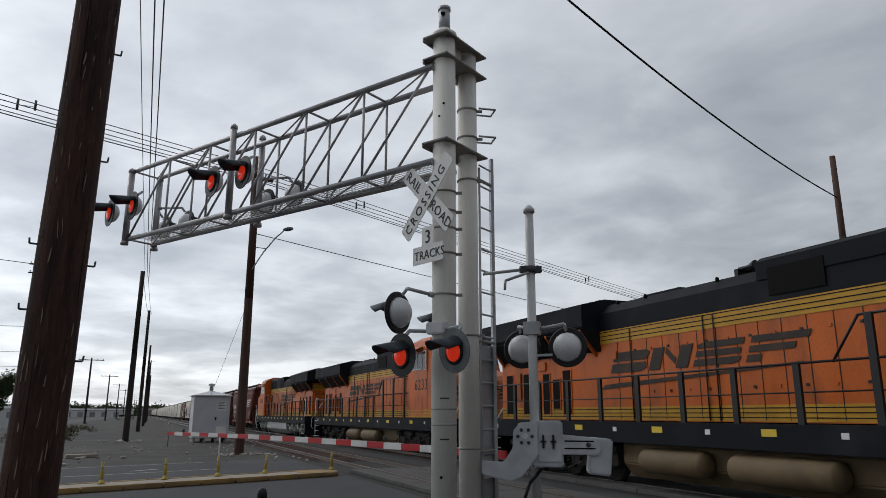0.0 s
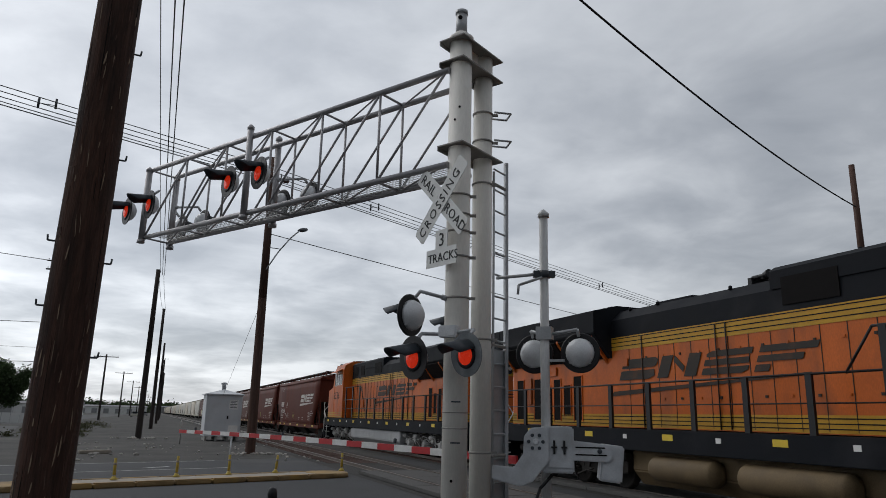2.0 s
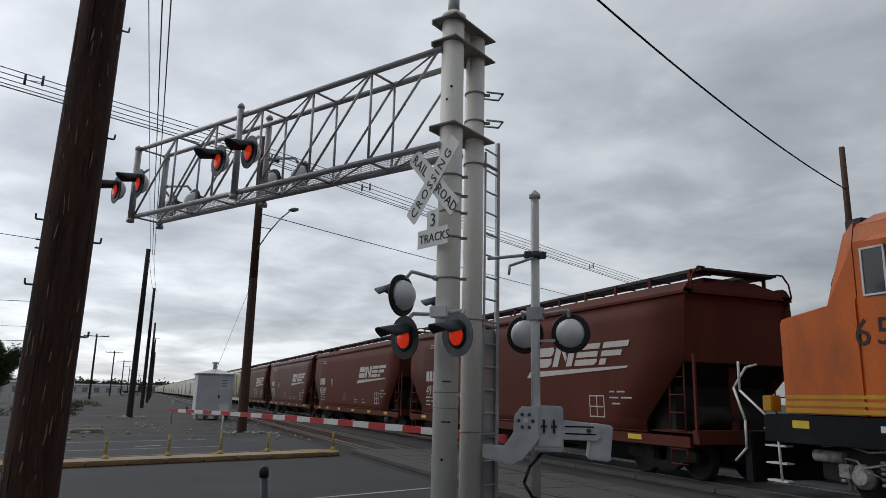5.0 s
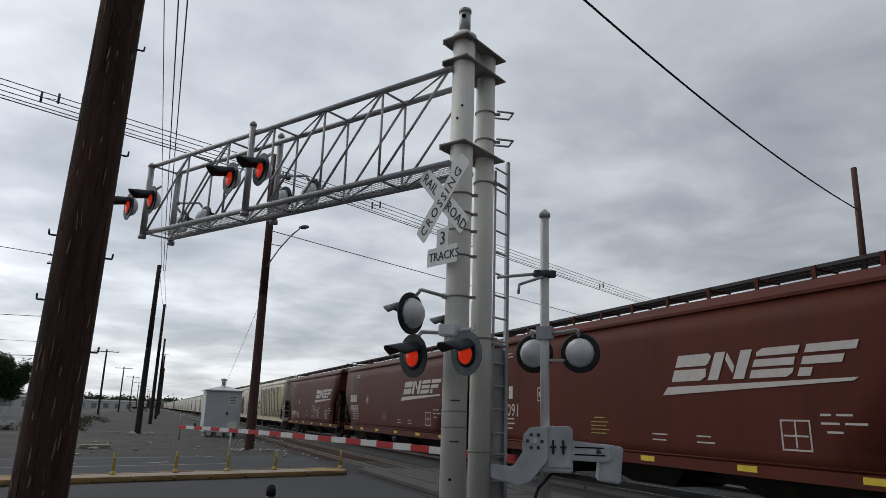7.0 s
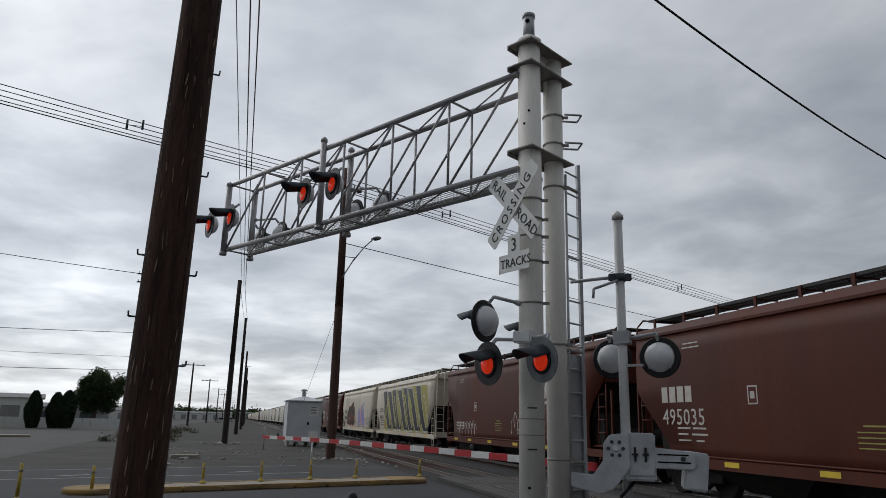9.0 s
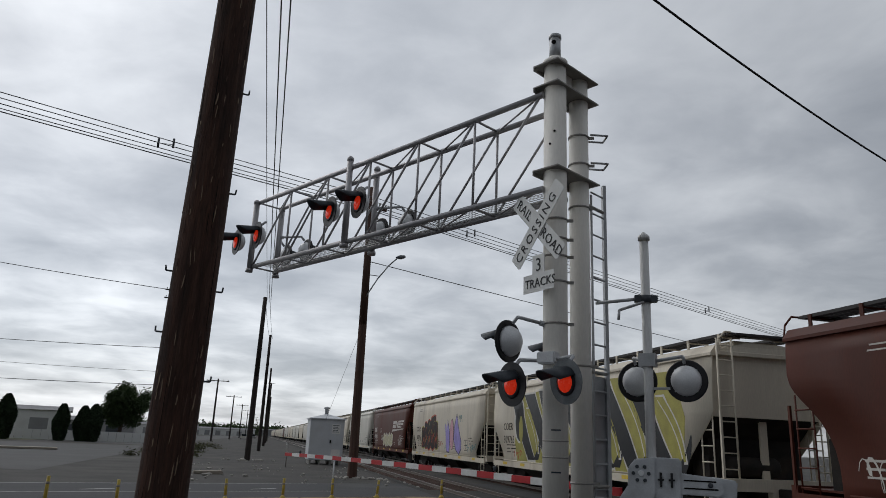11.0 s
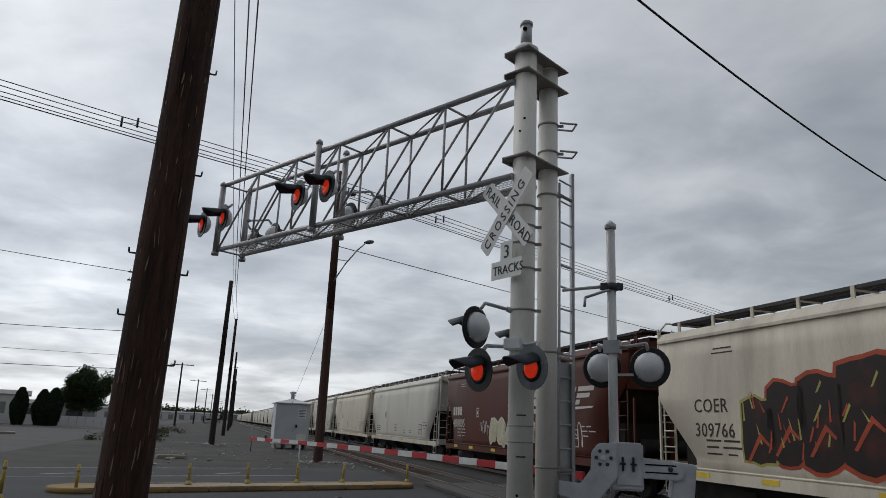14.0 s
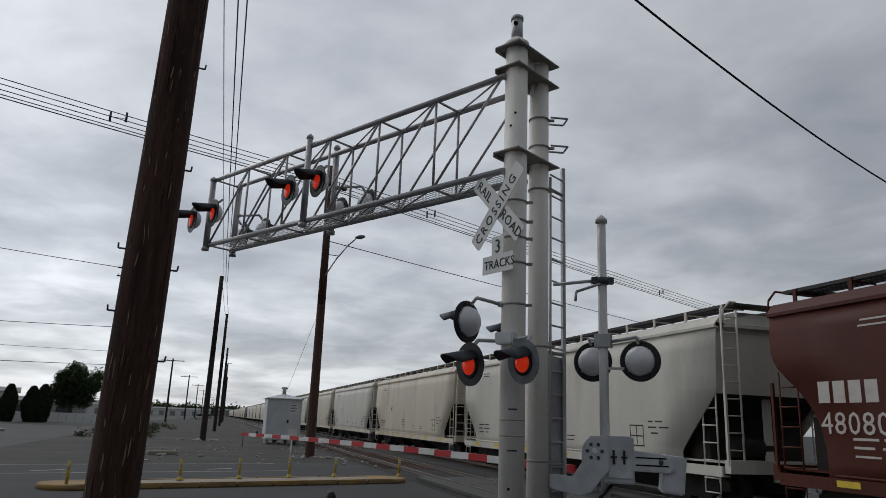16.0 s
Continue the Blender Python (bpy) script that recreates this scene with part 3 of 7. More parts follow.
def build_cantilever():
    c = thing("cantilever_signal", pose(0, 0, 0), "white twin-tube mast with a lattice arm and red flashing lights", "railway signal")
    bm = bm_new()
    rod(bm, MAST, MAST + Vector((0, 0, 6.62)), 0.150, 0.146, 28)
    turned(bm, MAST + Vector((0, 0, 6.62)), (0, 0, 1), ((0, 0.165), (0.05, 0.165), (0.06, 0.10), (0.12, 0.09)), 24)
    part("mast_tube", bm, M_MAST, c)
    bm = bm_new()
    rod(bm, MAST2, MAST2 + Vector((0, 0, 6.55)), 0.132, 0.128, 28)
    turned(bm, MAST2 + Vector((0, 0, 6.55)), (0, 0, 1), ((0, 0.13), (0.04, 0.125), (0.06, 0.09)), 24)
    part("mast_tube", bm, M_MAST, c)
    # finial
    bm = bm_new()
    rod(bm, MAST + Vector((0, 0, 6.70)), MAST + Vector((0, 0, 7.06)), 0.078, 0.074, 18)
    turned(bm, MAST + Vector((0, 0, 7.02)), (0, 0, 1), ((0, 0.085), (0.05, 0.085), (0.06, 0.06)), 18)
    fin = part("finial", bm, M_GALV, c, "galvanised pipe stub")
    bm = bm_new()
    d = -heading(22)
    turned(bm, MAST + Vector((-0.02, 0, 6.94)) + d * 0.068, d, ((0, 0.03), (0.012, 0.03)), 12)
    part("hole", bm, M_VOID, fin)
    # foot flange
    bm = bm_new()
    for p in (MAST, MAST2):
        turned(bm, p, (0, 0, 1), ((0, 0.3), (0.03, 0.3)), 20)
    part("base_plate", bm, M_PLATE, c)
    for z, drop in ((6.58, 0.05), (6.27, 0.05), (5.10, 0.05)):
        bm = bm_new()
        bent_plate(bm, z, drop)
        part("collar_plate", bm, M_PLATE, c, "weathered steel collar plate")
    bm = bm_new()
    m = Matrix.Translation((MAST.x, MAST.y, 0)) @ pose(0, 0, 0, 0, 0, 90 - 58)
    box(bm, (0.20, -0.02, 6.288), (0.36, 0.0, 6.58), m)
    part("head_web", bm, M_MAST, c)
    # welds and seams of the near tube
    for z in (1.8, 1.62):
        bm = bm_new()
        turned(bm, MAST + Vector((0, 0, z)), (0, 0, 1), ((0, 0.1515), (0.008, 0.1525), (0.016, 0.1515)), 28)
        part("seam", bm, M_PLATE, c)
    for z, b in ((5.62, 205), (1.05, 214), (5.45, 228)):
        bm = bm_new()
        d = heading(b)
        turned(bm, MAST + d * 0.1485 + Vector((0, 0, z)), d, ((0, 0.016), (0.004, 0.016)), 10)
        part("drilled_hole", bm, M_VOID, c)
    for z in (1.46, 1.92):
        bm = bm_new()
        box(bm, (-0.06, -0.1545, z), (0.05, -0.1505, z + 0.016), Matrix.Translation(MAST) @ pose(0, 0, 0, 0, 0, -18))
        part("scuff", bm, M_VISOR, c)
    # band clamps
    for z, p, r in ((4.75, MAST2, 0.136), (4.45, MAST, 0.153), (4.2, MAST, 0.153), (3.98, MAST, 0.153), (3.66, MAST, 0.153), (3.15, MAST, 0.153), (2.70, MAST2, 0.136),
                    (1.33, MAST2, 0.136), (5.75, MAST2, 0.135), (5.35, MAST2, 0.135)):
        bm = bm_new()
        turned(bm, p + Vector((0, 0, z)), (0, 0, 1), ((0, r), (0.003, r + 0.006), (0.022, r + 0.006), (0.025, r)), 28)
        e = heading(112)
        box(bm, (-0.03, -0.012, 0), (0.05, 0.012, 0.035), Matrix.Translation(p + Vector((0, 0, z - 0.005)) + e * (r + 0.02)) @ pose(0, 0, 0, 0, 0, -22))
        part("band_clamp", bm, M_PLATE, c, "steel band clamp with bolt")
    # standoff hoops of the far tube
    for z in (5.77, 5.37):
        bm = bm_new()
        e, f = heading(100), heading(10)
        q = MAST2 + Vector((0, 0, z))
        tube(bm, (q + e * 0.13 + f * 0.1, q + e * 0.36 + f * 0.1, q + e * 0.36 - f * 0.12, q + e * 0.13 - f * 0.12), 0.014, 6)
        part("hoop", bm, M_GALV, c)
    # lattice arm
    o_front, o_back = -0.15, 0.34
    z_lo, z_hi = 4.86, 6.17
    length, n = 6.95, 6

    def at(a, o, z):
        p = MAST + T_DIR * (0.12 + a) + N_DIR * o
        return Vector((p.x, p.y, z))

    arm = part("arm", chord(at, length, o_front, z_lo), M_ALU, c, "grey tubular lattice arm")
    for o, z in ((o_front, z_hi), (o_back, z_lo), (o_back, z_hi)):
        part("chord", chord(at, length, o, z), M_ALU, arm)
    step = length / n
    for o in (o_front, o_back):
        for k in range(n):
            a0, a1 = k * step, (k + 1) * step
            for p, q in ((at(a1, o, z_lo), at(a1, o, z_hi)), (at(a1, o, z_lo), at(a0, o, z_hi))):
                bm = bm_new()
                rod(bm, p, q, 0.019, 0.019, 8)
                part("lattice_bar", bm, M_ALU, arm)
    for z in (z_lo, z_hi):
        for k in range(n + 1):
            bm = bm_new()
            rod(bm, at(k * step, o_front, z), at(k * step, o_back, z), 0.018, 0.018, 8)
            if k < n:
                rod(bm, at(k * step, o_front, z), at((k + 1) * step, o_back, z), 0.014, 0.014, 8)
            part("cross_bar", bm, M_ALU, arm)
    # walkway grating on the lower chords
    bm = bm_new()
    for k in range(2):
        o = o_front + 0.05 + k * (o_back - o_front - 0.1)
        for a, b in ((at(0.1, o, z_lo + 0.03), at(length - 0.05, o, z_lo + 0.03)),):
            rod(bm, a, b, 0.012, 0.012, 6)
    m = 110
    for k in range(m):
        a = 0.1 + (length - 0.2) * k / m
        rod(bm, at(a, o_front + 0.04, z_lo + 0.03), at(a, o_back - 0.04, z_lo + 0.03), 0.004, 0.004, 4)
    for k in range(7):
        o = o_front + 0.05 + (o_back - o_front - 0.1) * k / 6
        rod(bm, at(0.1, o, z_lo + 0.045), at(length - 0.1, o, z_lo + 0.045), 0.004, 0.004, 4)
    part("walkway_grating", bm, M_MASTAL, arm, "open steel walkway grating")
    # lamp posts standing on the arm, with their pairs of lights
    for a, zt in ((3.97, 6.27), (length, 6.13)):
        for o, face, side in ((o_front - 0.05, 250, 1), (o_back + 0.05, 64, -1)):
            post = bm_new()
            p0, p1 = at(a, o, z_lo - 0.06), at(a, o, zt)
            rod(post, p0, p1, 0.052, 0.052, 14)
            turned(post, p1, (0, 0, 1), ((0, 0.058), (0.05, 0.058), (0.09, 0.02)), 14)
            turned(post, p0 + Vector((0, 0, -0.05)), (0, 0, 1), ((0, 0.07), (0.06, 0.07)), 14)
            po = part("lamp_post", post, M_ALU, arm)
            zl = 5.28
            for d in (-0.74, 0.0) if side == 1 else (-0.50, 0.22):
                ctr = at(a + d, o, zl) - N_DIR * 0.34 * side
                lamp_head(c, facing(ctr, face), at(a, o, zl + 0.30))
    # crossbuck, sign plate and their fixings; the signs face across the oncoming lanes
    face = 252
    ctr = MAST + heading(face) * 0.26 + heading(face - 90) * -0.02 + Vector((0, 0, 4.36))
    base = facing(ctr, face)
    for ang, dy, words in ((45, 0.0, ("RAIL", "ROAD")), (-45, -0.012, ("CROSSING",))):
        rot = base @ pose(0, dy, 0, 0, ang, 0)
        bm = bm_new()
        w, l, r = 0.114, 0.61, 0.025
        slab(bm, [(-l + r, -w), (l - r, -w), (l, -w + r), (l, w - r), (l - r, w), (-l + r, w), (-l, w - r), (-l, -w + r)], 0.006)
        blade = part("crossbuck_blade", bm, M_SIGN, c, "white sign blade with black capitals", at=rot)
        # each half of the wording stands clear of the crossing of the blades
        if len(words) == 2:
            letters("lettering", words[0], 0.125, M_INK, blade, pose(-0.555, -0.003, -0.062), 1.08, 0.002)
            letters("lettering", words[1], 0.125, M_INK, blade, pose(0.12, -0.003, -0.062), 1.05, 0.002)
        else:
            letters("lettering", words[0], 0.125, M_INK, blade, pose(-0.555, -0.003, -0.062), 1.3, 0.002)
    bm = bm_new()
    slab(bm, [(-0.29, -0.125), (0.29, -0.125), (0.29, 0.10), (0.115, 0.10), (0.115, 0.33), (-0.115, 0.33), (-0.115, 0.10), (-0.29, 0.10)], 0.006)
    plate = part("track_count_plate", bm, M_SIGN, c, "white plate with black wording", at=base @ pose(0.0, 0.012, -0.70))
    letters("lettering", "TRACKS", 0.112, M_INK, plate, pose(-0.255, -0.003, -0.068), 1.0, 0.002)
    letters("lettering", "3", 0.17, M_INK, plate, pose(-0.055, -0.003, 0.125), 1.0, 0.002)
    # lights on the mast
    lamp_head(c, facing(MAST + Vector((-0.07, -0.47, 2.45)), 250, 4), MAST + Vector((-0.1, -0.1, 2.72)), M_DISC)
    lamp_head(c, facing(MAST + Vector((-0.55, -0.02, 2.42)), 250, 4), MAST + Vector((-0.12, 0.02, 2.72)))
    lamp_head(c, facing(MAST + Vector((-0.56, 0.1, 2.93)), 326), MAST + Vector((-0.12, 0.0, 3.15)))
    lamp_head(c, facing(MAST + Vector((0.24, 0.64, 2.90)), 326), MAST + Vector((-0.03, 0.13, 3.15)))
    bm = bm_new()
    box(bm, (-0.12, -0.07, -0.07), (0.12, 0.07, 0.07), facing(MAST + Vector((-0.13, -0.1, 2.74)), 230))
    part("junction_box", bm, M_LAMPBACK, c, bevel=0.015)
    # ladder
    p1, p2 = Vector((3.83, 8.22, 0)), Vector((4.10, 8.40, 0))
    bm = bm_new()
    rod(bm, p1 + Vector((0, 0, 0.1)), p1 + Vector((0, 0, 5.0)), 0.018, 0.018, 8)
    box(bm, (-0.022, -0.03, 0.1), (0.022, 0.03, 5.22), Matrix.Translation(p2))
    lad = part("ladder", bm, M_GALV, c, "galvanised ladder with a lower guard plate")
    for k in range(17):
        z = 0.4 + k * 0.29
        bm = bm_new()
        rod(bm, p1 + Vector((0, 0, z)), p2 + Vector((0, 0, z)), 0.013, 0.013, 6)
        part("rung", bm, M_GALV, lad)
    bm = bm_new()
    e = (p2 - p1).normalized()
    box(bm, (0, 0.03, 0.3), ((p2 - p1).length, 0.036, 2.62), Matrix.Translation(p1) @ Matrix.Rotation(math.atan2(e.y, e.x), 4, "Z"))
    part("guard_plate", bm, M_GALV, lad, "flat grey guard plate")
    for z in (4.83, 2.66, 1.3):
        bm = bm_new()
        tube(bm, (MAST2 + Vector((0.1, -0.02, z)), p1 + Vector((0, 0, z)), p2 + Vector((0, 0, z))), 0.022, 8)
        part("ladder_bracket", bm, M_PLATE, lad)


def chord(at, length, o, z):
    bm = bm_new()
    rod(bm, at(-0.05, o, z), at(length, o, z), 0.042, 0.042, 14)
    return bm


build_cantilever()


# ---------------------------------------------------------------- gate
GATE = Vector((4.43, 7.95, 0))
ARM_DIR = heading(-22.5)


def build_gate():
    g = thing("crossing_gate", pose(0, 0, 0), "grey gate mast with a lowered red and white striped arm", "crossing gate")
    bm = bm_new()
    rod(bm, GATE, GATE + Vector((0, 0, 4.34)), 0.060, 0.056, 20)
    turned(bm, GATE + Vector((0, 0, 4.36)), (0, 0, 1), ((0, 0.075), (0.05, 0.075), (0.11, 0.015)), 18)
    turned(bm, GATE, (0, 0, 1), ((0, 0.2), (0.04, 0.2), (0.3, 0.1)), 18)
    part("mast", bm, M_MASTAL, g, "bare aluminium gate mast with a pointed cap")
    # clamp and arms to the ladder
    bm = bm_new()
    turned(bm, GATE + Vector((0, 0, 3.54)), (0, 0, 1), ((0, 0.08), (0.09, 0.08)), 16)
    box(bm, (-0.14, -0.05, 3.55), (0.14, 0.05, 3.63), Matrix.Translation(GATE) @ pose(0, 0, 0, 0, 0, -20))
    part("clamp", bm, M_VISOR, g, "dark bolted clamp")
    bm = bm_new()
    tube(bm, (GATE + Vector((0, 0, 3.6)), Vector((3.9, 8.28, 3.55))), 0.022, 8)
    tube(bm, (GATE + Vector((0, -0.05, 3.56)), GATE + Vector((-0.36, 0.02, 3.42)), GATE + Vector((-0.37, 0.02, 3.30))), 0.018, 8)
    part("stay", bm, M_GALV, g)
    # lights facing the far lanes
    for s, d in ((-1, 0.12), (1, 0.50)):
        ctr = GATE + heading(50) * 0.20 + heading(140) * (0.40 if s > 0 else -0.22) + Vector((0, 0, 2.58))
        lamp_head(g, facing(ctr, 46), GATE + Vector((0.02, 0.0, 2.80)))
    bm = bm_new()
    box(bm, (-0.1, -0.08, 2.74), (0.1, 0.08, 2.9), Matrix.Translation(GATE) @ pose(0, 0, 0, 0, 0, -40))
    part("light_bracket", bm, M_GALV, g)
    bm = bm_new()
    box(bm, (0.0, -0.012, 2.46), (0.26, 0.012, 2.49), Matrix.Translation(GATE) @ pose(0, 0, 0, 0, 0, -50))
    part("light_bracket", bm, M_GALV, g)
    # mechanism
    base = facing(GATE + Vector((-0.12, -0.16, 1.05)), 205)
    bm = bm_new()
    box(bm, (-0.02, -0.02, 0.08), (0.36, 0.40, 0.62), base)
    body = part("mechanism_case", bm, M_MECH, g, "grey cast mechanism case", bevel=0.02)
    bm = bm_new()
    box(bm, (0.05, -0.04, 0.14), (0.34, -0.022, 0.54), base)
    cover = part("case_cover", bm, M_MECH, body, bevel=0.008)
    for x in (0.12, 0.24):
        bm = bm_new()
        box(bm, (x - 0.012, -0.066, 0.3), (x + 0.012, -0.042, 0.46), base)
        box(bm, (x - 0.035, -0.062, 0.37), (x + 0.035, -0.046, 0.39), base)
        part("latch", bm, M_BLACK, cover, "black cover latch")
    bm = bm_new()
    slab(bm, [(0.06, 0.62), (-0.16, 0.60), (-0.24, 0.50), (-0.25, 0.30), (-0.36, 0.14), (-0.62, 0.16), (-0.62, 0.0), (-0.28, -0.08), (-0.14, -0.02), (0.06, 0.22)], 0.05, base @ pose(0, -0.08, 0))
    bracket = part("arm_bracket", bm, M_MECH, g, "grey casting that holds the arm", bevel=0.012)
    for k in range(6):
        a = k * math.tau / 6
        bm = bm_new()
        turned(bm, base @ Vector((-0.1 + 0.085 * math.cos(a), -0.08, 0.44 + 0.085 * math.sin(a))), base.to_3x3() @ Vector((0, -1, 0)), ((0, 0.022), (0.012, 0.022)), 8)
        part("bolt", bm, M_VISOR, bracket)
    bm = bm_new()
    turned(bm, base @ Vector((-0.1, -0.08, 0.44)), base.to_3x3() @ Vector((0, -1, 0)), ((0, 0.035), (0.02, 0.03)), 12)
    part("hub", bm, M_LAMPBACK, bracket)
    # counterweight arms
    for y, n in ((-0.02, 0), (0.34, 1)):
        bm = bm_new()
        slab(bm, [(0.30, 0.46), (0.74, 0.42), (0.80, 0.38), (0.81, 0.27), (0.76, 0.22), (0.30, 0.23)], 0.03, base @ pose(0, y, 0))
        plate = part("counterweight_arm", bm, M_MECH, g, "slotted counterweight arm", bevel=0.008)
        if n == 0:
            for zc, x0, x1 in ((0.385, 0.38, 0.72), (0.30, 0.38, 0.74)):
                bm = bm_new()
                slab(bm, [(x0, zc - 0.008), (x1, zc - 0.010), (x1 + 0.01, zc - 0.003), (x1, zc + 0.006), (x0, zc + 0.008), (x0 - 0.01, zc)], 0.004, base @ pose(0, y - 0.004, 0))
                part("slot", bm, M_VOID, plate)
            for x0 in (0.66,):
                bm = bm_new()
                turned(bm, base @ Vector((x0, y - 0.005, 0.343)), base.to_3x3() @ Vector((0, -1, 0)), ((0, 0.03), (0.02, 0.028), (0.03, 0.015)), 8)
                part("bolt", bm, M_VISOR, plate)
    bm = bm_new()
    box(bm, (0.66, 0.03, 0.07), (0.92, 0.33, 0.50), base @ pose(0, 0, 0, 0, 6, 0))
    part("counterweight", bm, M_MECH, g, "grey iron counterweight", bevel=0.02)
    bm = bm_new()
    tube(bm, [base @ Vector(p) for p in ((0.1, 0.1, 0.05), (-0.05, 0.0, -0.10), (-0.12, -0.05, -0.28), (-0.02, -0.02, -0.44), (0.15, 0.1, -0.52), (0.3, 0.2, -0.9))], 0.02, 8)
    part("conduit", bm, M_BLACK, g, "black flexible conduit")
    # striped arm, resting level across the lanes
    n, unit = 25, 0.405
    for k in range(n):
        bm = bm_new()
        h = 0.10 - 0.03 * k / n
        z0 = 1.27 + 0.10 * k / n - 0.0018 * (k - 10) ** 2 * 0.15
        p = GATE + Vector((-0.05, 0.1, 0)) + ARM_DIR * (0.35 + k * unit)
        box(bm, (0, -0.018, -h / 2), (unit - 0.002, 0.018, h / 2), Matrix.Translation((p.x, p.y, z0)) @ pose(0, 0, 0, 0, 0, 90 + 22.5))
        part("arm_band", bm, M_RED if k % 2 == 0 else M_WHITE, g, "red reflective band" if k % 2 == 0 else "white reflective band")
    for k in (6, 14, 23):
        p = GATE + Vector((-0.05, 0.1, 0)) + ARM_DIR * (0.35 + k * unit)
        bm = bm_new()
        turned(bm, (p.x, p.y, 1.355), (0, 0, 1), ((0, 0.02), (0.01, 0.026), (0.06, 0.026), (0.07, 0.015)), 12)
        part("arm_light", bm, M_VISOR, g, "small dark arm light")


build_gate()


def build_small_posts():
    r = thing("steel_post", pose(0.96, 42.85, 0), "thin steel post standing in the gravel", "post")
    bm = bm_new()
    rod(bm, (0, 0, 0), (0, 0, 1.25), 0.03, 0.03, 8)
    part("post", bm, M_PLATE, r)
    bm = bm_new()
    box(bm, (-0.05, -0.35, 1.2), (-0.02, 0.05, 1.30))
    part("plate", bm, M_WHITE, r)
    r = thing("sign_post", pose(1.84, 21.3, 0), "thin pale post with a small white plate", "post")
    bm = bm_new()
    rod(bm, (0, 0, 0.0), (0, 0, 1.24), 0.022, 0.022, 8)
    part("post", bm, M_GALV, r)
    bm = bm_new()
    box(bm, (-0.13, -0.04, 1.22), (0.13, -0.02, 1.40))
    part("plate", bm, M_WHITE, r)


build_small_posts()


# ---------------------------------------------------------------- poles and wires
def pole_near():
    p = thing("utility_pole", pose(-0.905, 6.95, 0, 0, 0.82, 0), "thick dark creosoted timber pole with splits and hooks", "utility pole")
    bm = bm_new()
    seg, lev = 40, 60
    rng = random.Random(3)
    rings = []
    for j in range(lev + 1):
        z = 11.2 * j / lev
        r = 0.229 - 0.0064 * z
        rings.append([bm.verts.new(((r + 0.004 * noise.noise(Vector((math.cos(k * math.tau / seg) * 3, math.sin(k * math.tau / seg) * 3, z * 0.4))) + 0.003 * noise.noise(Vector((k * 0.9, 3.1, z * 0.15)))) * math.cos(k * math.tau / seg),
                                    (r + 0.003 * noise.noise(Vector((k * 0.9, 7.7, z * 0.15)))) * math.sin(k * math.tau / seg), z)) for k in range(seg)])
    for a, b in zip(rings, rings[1:]):
        for k in range(seg):
            bm.faces.new((a[k], a[(k + 1) % seg], b[(k + 1) % seg], b[k])).smooth = True
    bm.faces.new(rings[-1])
    part("shaft", bm, M_WOOD, p)
    # splinters and gouges of bare wood
    for k in range(150):
        z = rng.uniform(0.3, 7.5)
        a = radians(rng.uniform(200, 345))
        r = 0.2295 - 0.0064 * z
        ln, w = rng.uniform(0.02, 0.11), rng.uniform(0.003, 0.008)
        bm = bm_new()
        slab(bm, [(-w, -ln), (w * 0.3, -ln * 0.8), (w, 0.1 * ln), (w * 0.2, ln), (-w * 0.7, ln * 0.5)], 0.006, Matrix.Translation((r * math.cos(a), r * math.sin(a), z)) @ pose(0, 0, 0, 0, 0, math.degrees(a) + 90) @ pose(0, -0.003, 0, 0, rng.uniform(-6, 6), 0))
        part("splinter", bm, M_SLIVER if k % 3 == 0 else M_WOODFAR, p)
    # long drying cracks
    for k in range(9):
        z = rng.uniform(0.6, 6.5)
        a = radians(rng.uniform(205, 335))
        r = 0.2295 - 0.0064 * z
        ln, w = rng.uniform(0.12, 0.45), rng.uniform(0.0015, 0.0035)
        bm = bm_new()
        slab(bm, [(-w, -ln * 0.6), (0, -ln), (w, -ln * 0.4), (w * 0.8, ln * 0.5), (0, ln), (-w * 0.9, ln * 0.3)], 0.008, Matrix.Translation((r * math.cos(a), r * math.sin(a), z)) @ pose(0, 0, 0, 0, 0, math.degrees(a) + 90) @ pose(0, -0.003, 0, -0.36, rng.uniform(-1, 1), 0))
        part("crack", bm, M_VOID, p)
    # drip hooks and bolts on its sides
    for z, s in ((5.15, 1), (4.05, 1), (3.05, 1), (2.2, 1), (2.62, -1), (3.2, -1)):
        bm = bm_new()
        e = heading(-7 + 90 * s)
        q = e * (0.215 - 0.006 * z)
        tube(bm, (q + Vector((0, 0, z)), q + e * 0.07 + Vector((0, 0, z)), q + e * 0.075 + Vector((0, 0, z + 0.05))), 0.009, 6)
        part("hook", bm, M_VISOR, p, "small steel hook")
    # crossarm high up
    bm = bm_new()
    box(bm, (-1.2, -0.25, 10.35), (1.2, -0.14, 10.5))
    part("crossarm", bm, M_WOODFAR, p, bevel=0.01)
    return p


pole_near()


